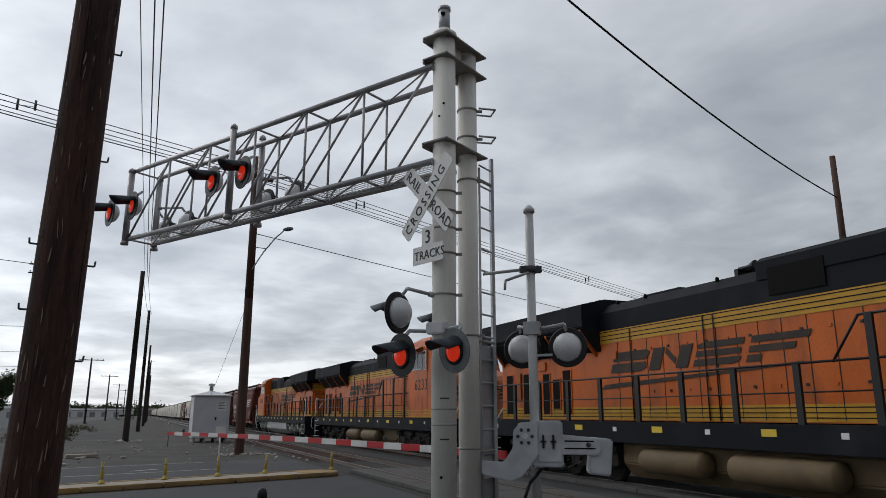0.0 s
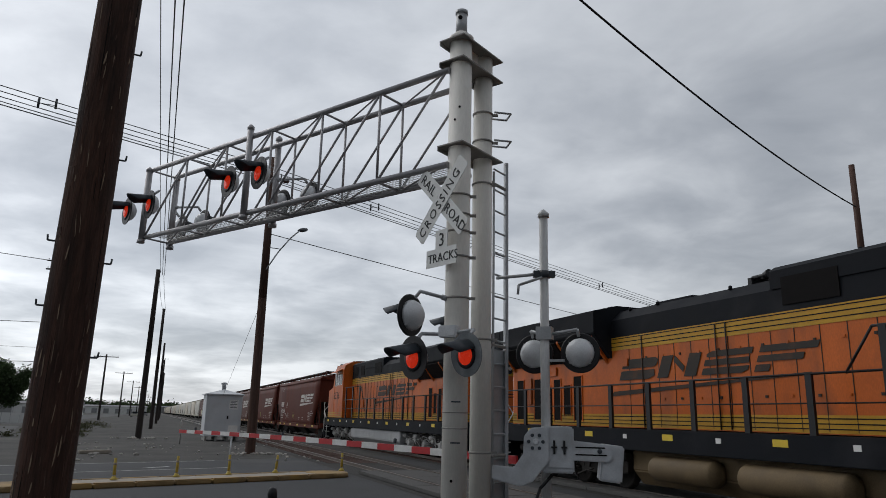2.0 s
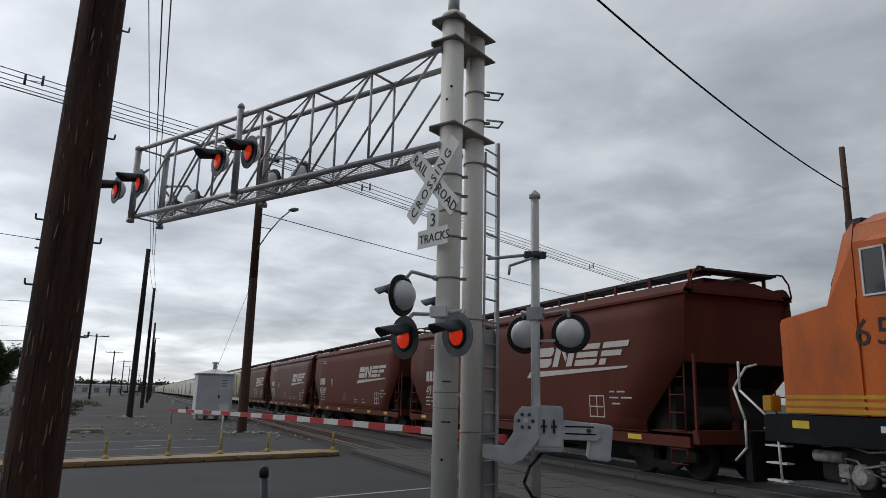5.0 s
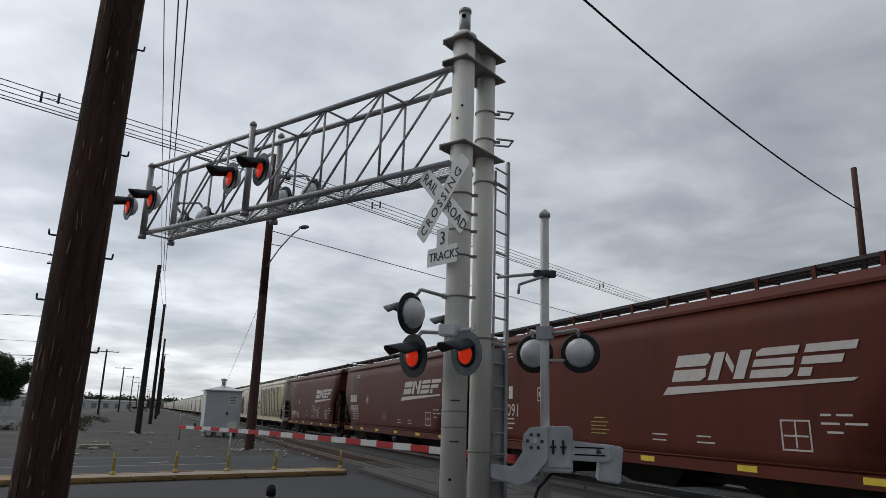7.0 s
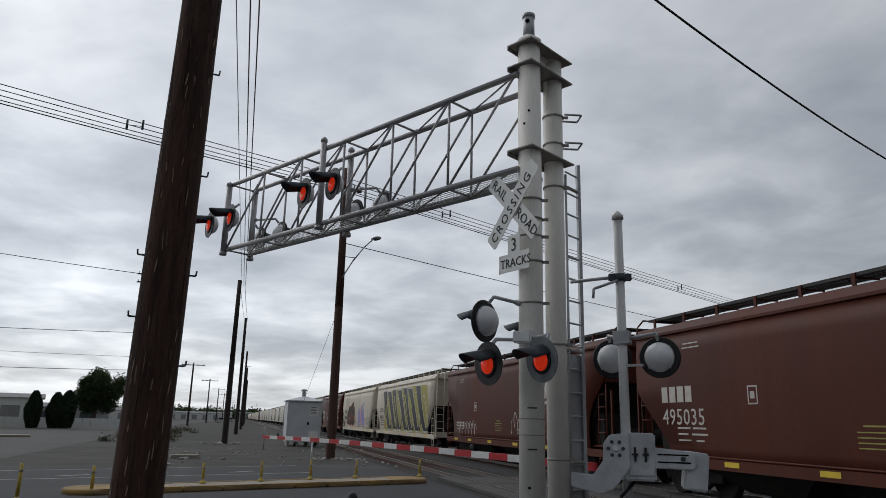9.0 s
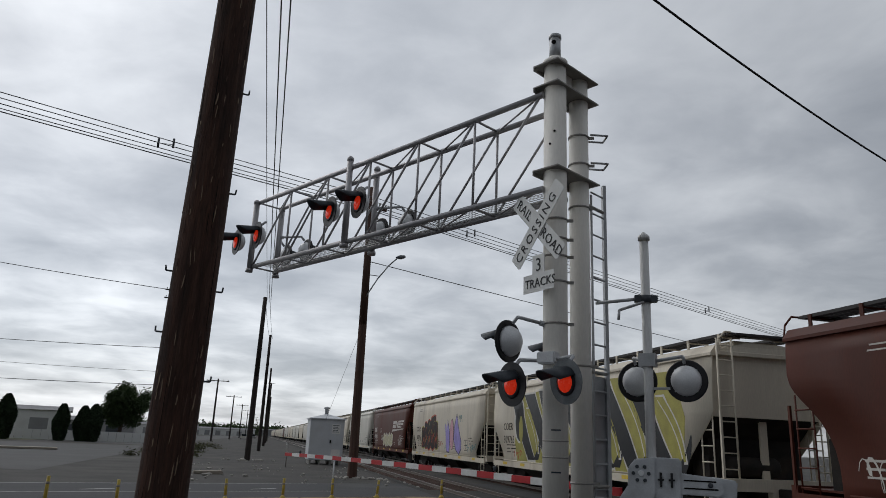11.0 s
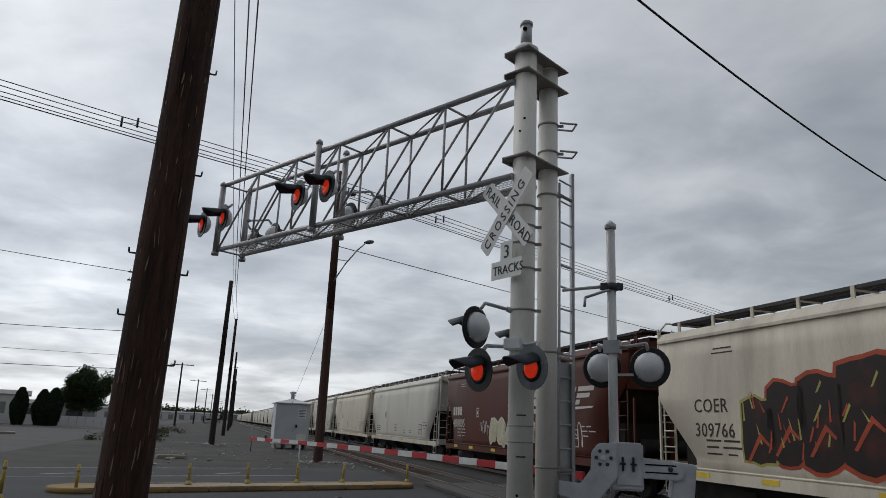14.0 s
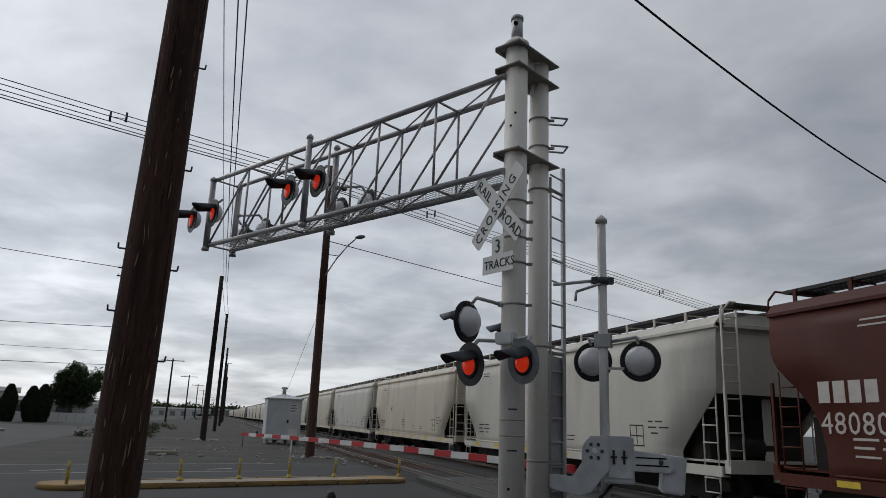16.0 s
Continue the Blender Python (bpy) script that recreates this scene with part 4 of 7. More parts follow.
def far_pole(x, y, h, r, name_label, arm=0.0, arm_z=None, lean=0.0, group="", arms=1, turn=0.0, wood=M_WOODROW):
    p = thing("utility_pole", pose(x, y, 0, 0, lean, turn), name_label, "utility pole", group)
    bm = bm_new()
    rod(bm, (0, 0, 0), (0, 0, h * 0.5), r, r * 0.87, 14, False)
    rod(bm, (0, 0, h * 0.5), (0, 0, h), r * 0.87, r * 0.7, 14)
    part("shaft", bm, wood, p)
    for k in range(arms if arm else 0):
        z = (arm_z or h - 0.5) - k * 0.9
        bm = bm_new()
        box(bm, (-arm, -r - 0.1, z), (arm, -r + 0.02, z + 0.14))
        a = part("crossarm", bm, wood, p)
        for x2 in (-0.92, -0.45, 0.45, 0.92):
            bm = bm_new()
            turned(bm, (arm * x2, -r - 0.04, z + 0.14), (0, 0, 1), ((0, 0.02), (0.06, 0.02), (0.07, 0.05), (0.16, 0.045), (0.2, 0.02)), 8)
            part("insulator", bm, M_GALV, a)
    return p


ROW = "poles in a row beside the tracks"
far_pole(-1.42, 50.8, 11.1, 0.20, "dark timber pole with stones round its foot", 0.0, lean=0.25, group=ROW)
far_pole(-1.15, 79.0, 12.2, 0.19, "dark timber pole in the row by the tracks", 0.0, group=ROW)
far_pole(-1.0, 112.0, 11.5, 0.19, "dark timber pole in the row by the tracks", 0.0, group=ROW)
far_pole(-1.0, 150.0, 11.5, 0.19, "dark timber pole in the row by the tracks", 0.0, group=ROW)
far_pole(-1.0, 190.0, 11.0, 0.19, "dark timber pole in the row by the tracks", 0.0, group=ROW)
for k in range(9):
    far_pole(-10.9, 82.0 + 61 * k, 11.6 if k else 17.2, 0.2, "distant timber pole with a crossarm", 2.1, group="crossarm poles along the street", arms=1 if k else 2)
far_pole(19.75, 15.3, 9.9, 0.125, "brown timber pole behind the train", wood=M_WOODFAR)


def lamp_pole():
    p = far_pole(3.72, 33.4, 13.9, 0.22, "brown timber pole with a street lamp on a bracket", 0.75, 12.75, turn=28, wood=M_WOODFAR)
    inv = p.matrix_basis.inverted()
    bm = bm_new()
    pts = [inv @ Vector(q) for q in ((3.75, 33.25, 8.3), (4.25, 33.2, 9.2), (4.75, 33.1, 9.9), (5.15, 33.0, 10.3))]
    tube(bm, pts, 0.035, 8)
    tube(bm, [inv @ Vector(q) for q in ((3.75, 33.3, 9.4), (4.35, 33.2, 9.35))], 0.02, 6)
    part("lamp_bracket", bm, M_GALV, p, "curved galvanised bracket")
    bm = bm_new()
    m = Matrix.Translation(inv @ Vector((5.1, 33.0, 10.3))) @ pose(0, 0, 0, 0, -18, 25)
    sec = ((0.0, 0.06, 0.05), (0.18, 0.10, 0.08), (0.42, 0.17, 0.11), (0.70, 0.15, 0.09), (0.85, 0.05, 0.04))
    rings = []
    for x, w, hh in sec:
        rings.append([bm.verts.new(m @ Vector((x, w * math.cos(a), hh * math.sin(a)))) for a in [k * math.tau / 12 for k in range(12)]])
    for a, b in zip(rings, rings[1:]):
        for k in range(12):
            bm.faces.new((a[k], a[(k + 1) % 12], b[(k + 1) % 12], b[k])).smooth = True
    bm.faces.new(rings[0])
    bm.faces.new(rings[-1])
    part("lamp_head", bm, M_VISOR, p, "dark cobra-head street lamp")
    bm = bm_new()
    tube(bm, [inv @ Vector(q) for q in ((3.7, 33.6, 6.8), (3.15, 58.0, 0.0))], 0.008, 6)
    part("guy_wire", bm, M_WIREG, p)
    return p


lamp_pole()


def wire(name, a, b, sag, r, material, label):
    a, b = Vector(a), Vector(b)
    bm = bm_new()
    n = 28
    pts = [a.lerp(b, k / n) - Vector((0, 0, sag * 4 * (k / n) * (1 - k / n))) for k in range(n + 1)]
    seg = 6
    d = (b - a).normalized()
    u = d.orthogonal().normalized()
    v = d.cross(u)
    rings = [[bm.verts.new(p + (u * math.cos(k * math.tau / seg) + v * math.sin(k * math.tau / seg)) * r) for k in range(seg)] for p in pts]
    for p, q in zip(rings, rings[1:]):
        for k in range(seg):
            bm.faces.new((p[k], p[(k + 1) % seg], q[(k + 1) % seg], q[k])).smooth = True
    return tagged(part(name, bm, material), label, "cable", "overhead cables")


def build_wires():
    for xa, xb, r in ((-1.12, -0.95, 0.012), (-0.98, -0.62, 0.017), (-0.86, -0.42, 0.017)):
        wire("overhead_cable", (xb, 6.8, 10.5), (xa - 0.1, 50.8, 10.75 if r > 0.015 else 10.9), 0.15, r, M_WIRE if r > 0.015 else M_WIREG, "thin black cable along the pole row")
    for xa in (-1.2, -0.9):
        wire("overhead_cable", (xa - 0.1, 50.8, 10.75), (xa, 79.0, 11.8), 0.3, 0.015, M_WIRE, "thin black cable along the pole row")
    # power line along the road
    d = heading(61.5)
    q = Vector((3.72, 33.4, 0))
    side = heading(-28.5)
    for z, o, r in ((13.17, -0.6, 0.018), (13.10, -0.25, 0.018), (13.05, 0.15, 0.018), (13.01, 0.5, 0.018), (12.70, 0.0, 0.022)):
        for s in (-60, 110):
            a = q + side * o
            b = a + d * s
            wire("power_line", (a.x, a.y, z), (b.x, b.y, z), 0.5, r, M_WIREG, "grey power line cable along the road")
    for s, z, o in ((-10.3, 12.9, 0.0), (6.9, 13.0, 0.0), (33.0, 12.6, 0.0)):
        c = q + d * s + Vector((0, 0, z))
        sp = thing("cable_spacer", Matrix.Translation(c), "small insulated spacer on the power line", "spacer", "spacers on the power line")
        bm = bm_new()
        for o in (-0.3, 0.3):
            rod(bm, d * o + Vector((0, 0, -0.12 + o * 0.3)), d * o + Vector((0, 0, 0.28 + o * 0.3)), 0.045, 0.045, 8)
        rod(bm, d * -0.3, d * 0.3 + Vector((0, 0, 0.1)), 0.012, 0.012, 6)
        part("body", bm, M_VISOR, sp)
    a = q + Vector((0, 0, 10.1))
    wire("service_cable", a, a + d * 100, 0.4, 0.02, M_WIREG, "single grey cable from the lamp pole")
    # thick cable from the pole behind the train to the near pole
    wire("thick_cable", (19.75, 15.3, 8.5), (-0.85, 6.55, 9.98), 0.6, 0.022, M_WIRE, "thick black sagging cable")
    # cables over the side street
    t0 = Vector((-10.9, 82.0, 0))
    for z, zb, r in ((16.7, 23.6, 0.035), (10.4, 11.6, 0.03), (7.8, 10.1, 0.018), (6.4, 7.8, 0.03)):
        wire("street_cable", t0 + Vector((0, 0, z)), (-75, 78, zb), 0.8, r, M_WIREG, "cable across the side street")


build_wires()


def stub_bollard():
    b = thing("pipe_bollard", pose(1.06, 6.72, 0, 2, -5, 0), "short dark pipe post with a rounded cap", "bollard")
    bm = bm_new()
    rod(bm, (0, 0, 0), (0, 0, 1.06), 0.034, 0.034, 14)
    part("pipe", bm, M_VISOR, b)
    bm = bm_new()
    turned(bm, (0, 0, 1.02), (0, 0, 1), ((0, 0.042), (0.05, 0.044), (0.085, 0.036), (0.10, 0.012)), 16)
    part("cap", bm, M_BLACK, b)


stub_bollard()


# ---------------------------------------------------------------- far things: trees, sheds, stones
def leaf_mesh(name, material, count, shape, size, seed):
    rng = random.Random(seed)
    verts, faces = [], []
    for _ in range(count):
        c = Vector(shape(rng))
        n = Vector((rng.gauss(0, 1), rng.gauss(0, 1), rng.gauss(0, 1))).normalized()
        u = n.orthogonal().normalized()
        v = n.cross(u)
        s = size * rng.uniform(0.6, 1.4)
        k = len(verts)
        verts += [tuple(c - u * s), tuple(c + v * s * 0.55), tuple(c + u * s), tuple(c - v * s * 0.55)]
        faces.append((k, k + 1, k + 2, k + 3))
    me = bpy.data.meshes.new(name)
    me.from_pydata(verts, [], faces)
    me.materials.append(material)
    return me


def broad_tree(x, y, h, spread, seed):
    t = thing("tree", pose(x, y, 0), "dark green broad-crowned tree behind the street", "tree")
    rng = random.Random(seed)
    bm = bm_new()
    rod(bm, (0, 0, 0), (0.1, 0, h * 0.3), 0.32, 0.24, 12, False)
    tips = []
    for k in range(9):
        a = k * math.tau / 9 + rng.uniform(-0.3, 0.3)
        e = Vector((math.cos(a) * spread * rng.uniform(0.4, 0.75), math.sin(a) * spread * rng.uniform(0.4, 0.75), h * rng.uniform(0.32, 0.88)))
        mid = Vector((0.1, 0, h * 0.3)).lerp(e, 0.5) + Vector((0, 0, h * 0.05))
        rod(bm, (0.1, 0, h * 0.28), mid, 0.15, 0.09, 8, False)
        rod(bm, mid, e, 0.09, 0.03, 8)
        tips += [e, mid]
    part("trunk", bm, M_BARK, t)
    clumps = [(p + Vector((rng.gauss(0, 0.9), rng.gauss(0, 0.9), rng.gauss(0, 0.5))), rng.uniform(0.9, 1.7)) for p in tips for _ in range(2)]
    clumps.append((Vector((0, 0, h * 0.86)), 1.6))

    def shape(r):
        c, s = r.choice(clumps)
        d = Vector((r.gauss(0, 1), r.gauss(0, 1), r.gauss(0, 0.75))).normalized() * s * r.uniform(0.2, 1.05) * h / 8.5
        p = c + d
        return (p.x, p.y, max(p.z, h * 0.2))
    crown = new("crown", leaf_mesh("crown", M_LEAF, 30000, shape, 0.17, seed))
    crown.parent = t


broad_tree(-21.8, 115.0, 8.1, 3.3, 5)


def cypress(x, y, h, w, seed):
    t = thing("cypress", pose(x, y, 0), "dark columnar evergreen by the street", "tree", "columnar evergreens")
    bm = bm_new()
    rod(bm, (0, 0, 0), (0, 0, h * 0.8), 0.14, 0.04, 8)
    part("trunk", bm, M_BARK, t)

    def shape(r):
        z = r.uniform(0.02, 1.0)
        rad = w * (0.55 + 0.45 * math.sin(min(1, z * 1.6) * math.pi / 2)) * (1 - max(0, z - 0.55) / 0.47) ** 0.6 * r.uniform(0.3, 1.05) ** 0.5
        a = r.uniform(0, math.tau)
        rad *= 1 + 0.14 * math.sin(a * 5 + z * 9)
        return (rad * math.cos(a), rad * math.sin(a), z * h)
    crown = new("crown", leaf_mesh("crown", M_LEAFD, 14000, shape, 0.15, seed))
    crown.parent = t


cypress(-24.3, 93.9, 4.2, 0.85, 11)
cypress(-22.2, 95.0, 4.1, 0.95, 12)
cypress(-21.1, 95.4, 4.35, 1.0, 13)
cypress(-29.9, 92.3, 5.0, 1.1, 14)


def shed(x, y, w, d, h, turn, wall, label, pitch=0.8, doors=3):
    s = thing("shed", pose(x, y, 0, 0, 0, turn), label, "building")
    bm = bm_new()
    box(bm, (-w / 2, 0, 0), (w / 2, d, h))
    part("wall", bm, wall, s)
    bm = bm_new()
    vs = [bm.verts.new(p) for p in ((-w / 2 - 0.3, -0.3, h), (w / 2 + 0.3, -0.3, h), (w / 2 + 0.3, d + 0.3, h), (-w / 2 - 0.3, d + 0.3, h), (-w / 2 - 0.3, d / 2, h + pitch), (w / 2 + 0.3, d / 2, h + pitch))]
    for f in ((0, 1, 5, 4), (3, 4, 5, 2), (0, 4, 3), (1, 2, 5), (0, 3, 2, 1)):
        bm.faces.new([vs[i] for i in f])
    part("roof", bm, M_ROOFG, s)
    for k in range(doors):
        bm = bm_new()
        x0 = -w / 2 + w * (k + 0.5) / doors
        box(bm, (x0 - 1.3, -0.04, 0), (x0 + 1.3, 0.0, h * 0.7))
        part("door", bm, M_WALLG if wall is M_WALLW else M_VISOR, s)
    return s


def build_far():
    shed(-48, 122, 34, 16, 4.0, 14, M_WALLW, "long low white shed behind the evergreens", doors=4)
    shed(-37, 150, 22, 12, 2.9, 8, M_WALLG, "low grey shed behind the white one", doors=3)
    shed(-26, 420, 34, 20, 3.6, 3, M_WALLW, "long low white warehouse at the street's end", doors=6)
    shed(-60, 330, 50, 18, 3.4, 5, M_WALLW, "long low pale warehouse", doors=6)
    shed(-34, 250, 20, 12, 3.2, 4, M_WALLW, "small pale shed along the street", doors=2)
    shed(6, 620, 30, 20, 5, 0, M_WALLG, "distant grey shed at the yard", doors=4)
    # fence in front of the white shed
    f = thing("fence", pose(-26, 99, 0, 0, 0, 10), "low pale board fence", "fence")
    me = None
    for k in range(26):
        if me is None:
            bm = bm_new()
            box(bm, (0, 0, 0), (0.92, 0.05, 1.2))
            me = mesh_of("board", bm, M_WALLW)
        piece("board", me, f, pose(-14 + k * 0.95, 0, 0))
    # far tree belt on the horizon
    rng = random.Random(21)
    verts_seed = [(rng.uniform(-260, 60), rng.uniform(640, 900), rng.uniform(5, 11)) for _ in range(90)]

    def shape(r):
        x, y, h = r.choice(verts_seed)
        return (x + r.gauss(0, 5), y + r.gauss(0, 3), abs(r.gauss(0.5, 0.28)) * h)
    ob = new("tree_belt", leaf_mesh("tree_belt", M_LEAF, 24000, shape, 1.3, 22))
    tagged(ob, "distant dark belt of trees on the horizon", "trees", kind="stuff")
    # yard light mast
    far_pole(-2.1, 330, 24, 0.22, "tall thin yard light mast", 1.6, 23.6)
    # parked cars far along the street, low and rounded
    for k, (x, y, m) in enumerate(((-7.5, 215, M_PALE), (-6.2, 262, M_WALLG), (-8.2, 300, M_PALE))):
        c = thing("parked_car", pose(x, y, 0.0), "small distant parked car", "car", "parked cars down the street")
        bm = bm_new()
        box(bm, (-0.9, -2.2, 0.35), (0.9, 2.2, 0.95))
        part("body", bm, m, c, bevel=0.12)
        bm = bm_new()
        box(bm, (-0.78, -1.2, 0.95), (0.78, 1.5, 1.5))
        part("cabin", bm, M_GLASS, c, bevel=0.2)
        for wx in (-0.82, 0.82):
            for wy in (-1.4, 1.4):
                bm = bm_new()
                turned(bm, (wx - 0.1, wy, 0.33), (1, 0, 0), ((0, 0.33), (0.2, 0.33)), 14)
                part("wheel", bm, M_BLACK, c)
    # stones and rubbish on the gravel
    rng = random.Random(4)
    stones = []
    for k in range(4):
        bm = bm_new()
        bmesh.ops.create_icosphere(bm, subdivisions=1, radius=0.1)
        for v in bm.verts:
            v.co *= 1 + 0.35 * noise.noise(v.co * 9 + Vector((k * 7, 0, 0)))
            v.co.z *= 0.6
        stones.append(mesh_of("stone", bm, M_STONE))
    spots = [(3.72 + rng.gauss(0, 0.7), 33.0 + rng.gauss(0, 0.5), rng.uniform(0.5, 1.3)) for _ in range(26)]
    spots += [(-1.42 + rng.gauss(0.2, 0.7), 50.4 + rng.gauss(0, 0.5), rng.uniform(0.6, 1.8)) for _ in range(22)]
    spots += [(rng.uniform(-4, 7), rng.uniform(27.5, 44), rng.uniform(0.3, 0.9)) for _ in range(90)]
    spots += [(-2.2 + rng.gauss(0, 0.8), 32.5 + rng.gauss(0, 0.4), rng.uniform(0.8, 1.6)) for _ in range(8)]
    for x, y, s in spots:
        ob = new("stone", rng.choice(stones))
        ob.matrix_basis = pose(x, y, 0.03 * s, 0, 0, rng.uniform(0, 360)) @ Matrix.Diagonal((s, s, s, 1))
        tagged(ob, "small pale stone lying on the gravel", "stone", "stones on the gravel")
    # a broken slab lying by the lane
    sl = thing("broken_slab", pose(-2.4, 33.2, 0, 0, 0, 14), "broken pale concrete slab lying on the gravel", "slab")
    bm = bm_new()
    box(bm, (-0.7, -0.25, 0), (0.5, 0.25, 0.14))
    part("block", bm, M_KERB, sl, bevel=0.03)
    # weeds along the gravel
    rng2 = random.Random(31)
    tufts = [(-8 + rng2.gauss(0, 1.2), rng2.uniform(48, 95)) for _ in range(40)]

    def tuft(r):
        x, y = r.choice(tufts)
        return (x + r.gauss(0, 0.25), y + r.gauss(0, 0.25), abs(r.gauss(0, 0.22)))
    ob = new("weeds", leaf_mesh("weeds", M_GRASS, 4000, tuft, 0.08, 33))
    tagged(ob, "low dry weeds on the gravel", "weeds", kind="stuff")
    # kerb of the far pavement by the side street
    k = thing("street_kerb", pose(-20, 57.5, 0, 0, 0, 14), "pale low kerb of the side street's island", "kerb")
    bm = bm_new()
    box(bm, (-6, 0, 0), (5, 1.6, 0.16))
    part("stone_edge", bm, M_KERB, k, bevel=0.04)


build_far()


# ---------------------------------------------------------------- train
def travelled(t):
    """Metres that the train has run since the clip's start; it slows a little."""
    return 12.3 * t - 0.04 * t * t


def slanted_mark(parent, at, w, h, material, under, label, pick=range(11)):
    """A slanted four-block railway mark over a tapering bar, as plain shapes, in local x, z facing local -y."""
    sh = h * 0.45
    bw = w / 4.35
    blocks = (
        [(0, 0), (0.86, 0), (1.0, 0.15), (0.95, 0.44), (0.30, 0.44), (0, 0.44)],
        [(0, 0.55), (0.9, 0.55), (0.97, 0.62), (1.0, 0.88), (0.9, 1), (0, 1)],
        [(1.09, 0), (1.37, 0), (1.37, 1), (1.09, 1)],
        [(1.42, 0.72), (1.72, 0.20), (1.72, 0.45), (1.42, 0.97)],
        [(1.77, 0), (2.05, 0), (2.05, 1), (1.77, 1)],
        [(2.18, 0), (3.03, 0), (3.14, 0.12), (3.14, 0.28), (2.18, 0.28)],
        [(2.18, 0.38), (3.12, 0.38), (3.10, 0.63), (2.18, 0.63)],
        [(2.20, 0.74), (3.13, 0.74), (3.13, 1), (2.30, 1), (2.18, 0.88)],
        [(3.27, 0), (3.54, 0), (3.54, 0.27), (3.27, 0.27)],
        [(3.27, 0.37), (4.08, 0.37), (4.08, 0.62), (3.27, 0.62)],
        [(3.27, 0.74), (4.27, 0.74), (4.27, 1), (3.27, 1)],
    )
    for poly in [blocks[i] for i in pick]:
        bm = bm_new()
        slab(bm, [(x * bw + z * sh, z * h) for x, z in poly], 0.006)
        part("mark_block", bm, material, parent, label, at=at)
    if under:
        bm = bm_new()
        slab(bm, [(-0.04 * w, -h * 0.55), (w * 0.98, -h * 0.12), (w * 0.98, -h * 0.12 - h * 0.08), (-0.08 * w, -h * 0.80)] if under == 1 else
             [(-0.03 * w, -h * 0.20), (w * 1.02, -h * 0.10), (w * 1.0, -h * 0.20), (-0.07 * w, -h * 0.52)], 0.006)
        part("mark_bar", bm, material, parent, label, at=at)


def side_pose(s, x, y, z):
    """A pose on the car's side s (-1 or 1) at half width x, reading left to right from outside, local -y facing out."""
    return pose(s * x, y, z, 0, 0, -90 if s < 0 else 90)


WHEELS = []


def wheelset(parent, y, r, gauge, name="wheelset"):
    bm = bm_new()
    rod(bm, (-0.95, 0, 0), (0.95, 0, 0), 0.085, 0.085, 12)
    for s in (-1, 1):
        turned(bm, (s * 0.65, 0, 0), (s, 0, 0), ((0, r + 0.03), (0.03, r + 0.025), (0.05, r), (0.13, r), (0.135, r - 0.06), (0.10, r - 0.08), (0.10, 0.16), (0.14, 0.12), (0.15, 0.1)), 24)
        for k in range(3):
            a = k * math.tau / 3
            turned(bm, (s * 0.79, 0.05 * math.cos(a), 0.05 * math.sin(a)), (s, 0, 0), ((0, 0.018), (0.17, 0.018)), 6)
    w = part(name, bm, M_GRIME_SHADE, parent, at=pose(0, y, r + RAIL_TOP))
    WHEELS.append((w, r))
    return w


def freight_truck(parent, y0):
    tr = part("truck_bolster", freight_bolster(), M_GRIME_SHADE, parent, at=pose(0, y0, 0))
    for s in (-1, 1):
        bm = bm_new()
        poly = [(-1.15, 0.50), (-1.15, 0.70), (-0.85, 0.78), (-0.45, 0.92), (0.45, 0.92), (0.85, 0.78), (1.15, 0.70), (1.15, 0.50), (0.75, 0.48), (0.45, 0.30), (-0.45, 0.30), (-0.75, 0.48)]
        slab(bm, poly, 0.14, pose(s * 0.98 + 0.07, 0, 0, 0, 0, 90))
        part("side_frame", bm, M_GRIME_SHADE, tr, bevel=0.02)
    for y in (-0.89, 0.89):
        wheelset(parent, y0 + y, 0.46, 1.435)
    return tr


def freight_bolster():
    bm = bm_new()
    box(bm, (-1.05, -0.22, 0.5), (1.05, 0.22, 0.85))
    for s in (-1, 1):
        for k in (-0.15, 0, 0.15):
            rod(bm, (s * 0.98, k, 0.33), (s * 0.98, k, 0.62), 0.06, 0.06, 8)
    return bm


WIDTHS = ((0.98, 1.525), (1.15, 1.535), (1.35, 1.548), (1.60, 1.560), (1.90, 1.570), (2.20, 1.577), (2.50, 1.58), (2.80, 1.58), (3.10, 1.577), (3.40, 1.568), (3.70, 1.553), (3.95, 1.535), (4.06, 1.525))


def half_width(z):
    for (z0, w0), (z1, w1) in zip(WIDTHS, WIDTHS[1:]):
        if z <= z1:
            return w0 + (w1 - w0) * (z - z0) / (z1 - z0)
    return WIDTHS[-1][1]


HALF = 8.28         # half length of a hopper's body


def hopper_core(bm, knee):
    """The bins between the side sheets: upright end sheets above the knee, sloping ones below, and the roof."""
    e = HALF - 0.13
    lev = ((knee, 1.525, e), (3.30, 1.525, e), (3.95, 1.49, e), (4.05, 1.47, e + 0.02),
           (4.07, 1.53, HALF + 0.02), (4.15, 1.53, HALF + 0.02), (4.17, 1.46, HALF), (4.30, 1.0, HALF - 0.02), (4.40, 0.5, HALF - 0.02))
    stack(bm, lev)


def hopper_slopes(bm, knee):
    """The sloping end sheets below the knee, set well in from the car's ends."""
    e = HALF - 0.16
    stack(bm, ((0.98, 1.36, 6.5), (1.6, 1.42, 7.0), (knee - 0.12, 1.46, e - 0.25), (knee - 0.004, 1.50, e)))


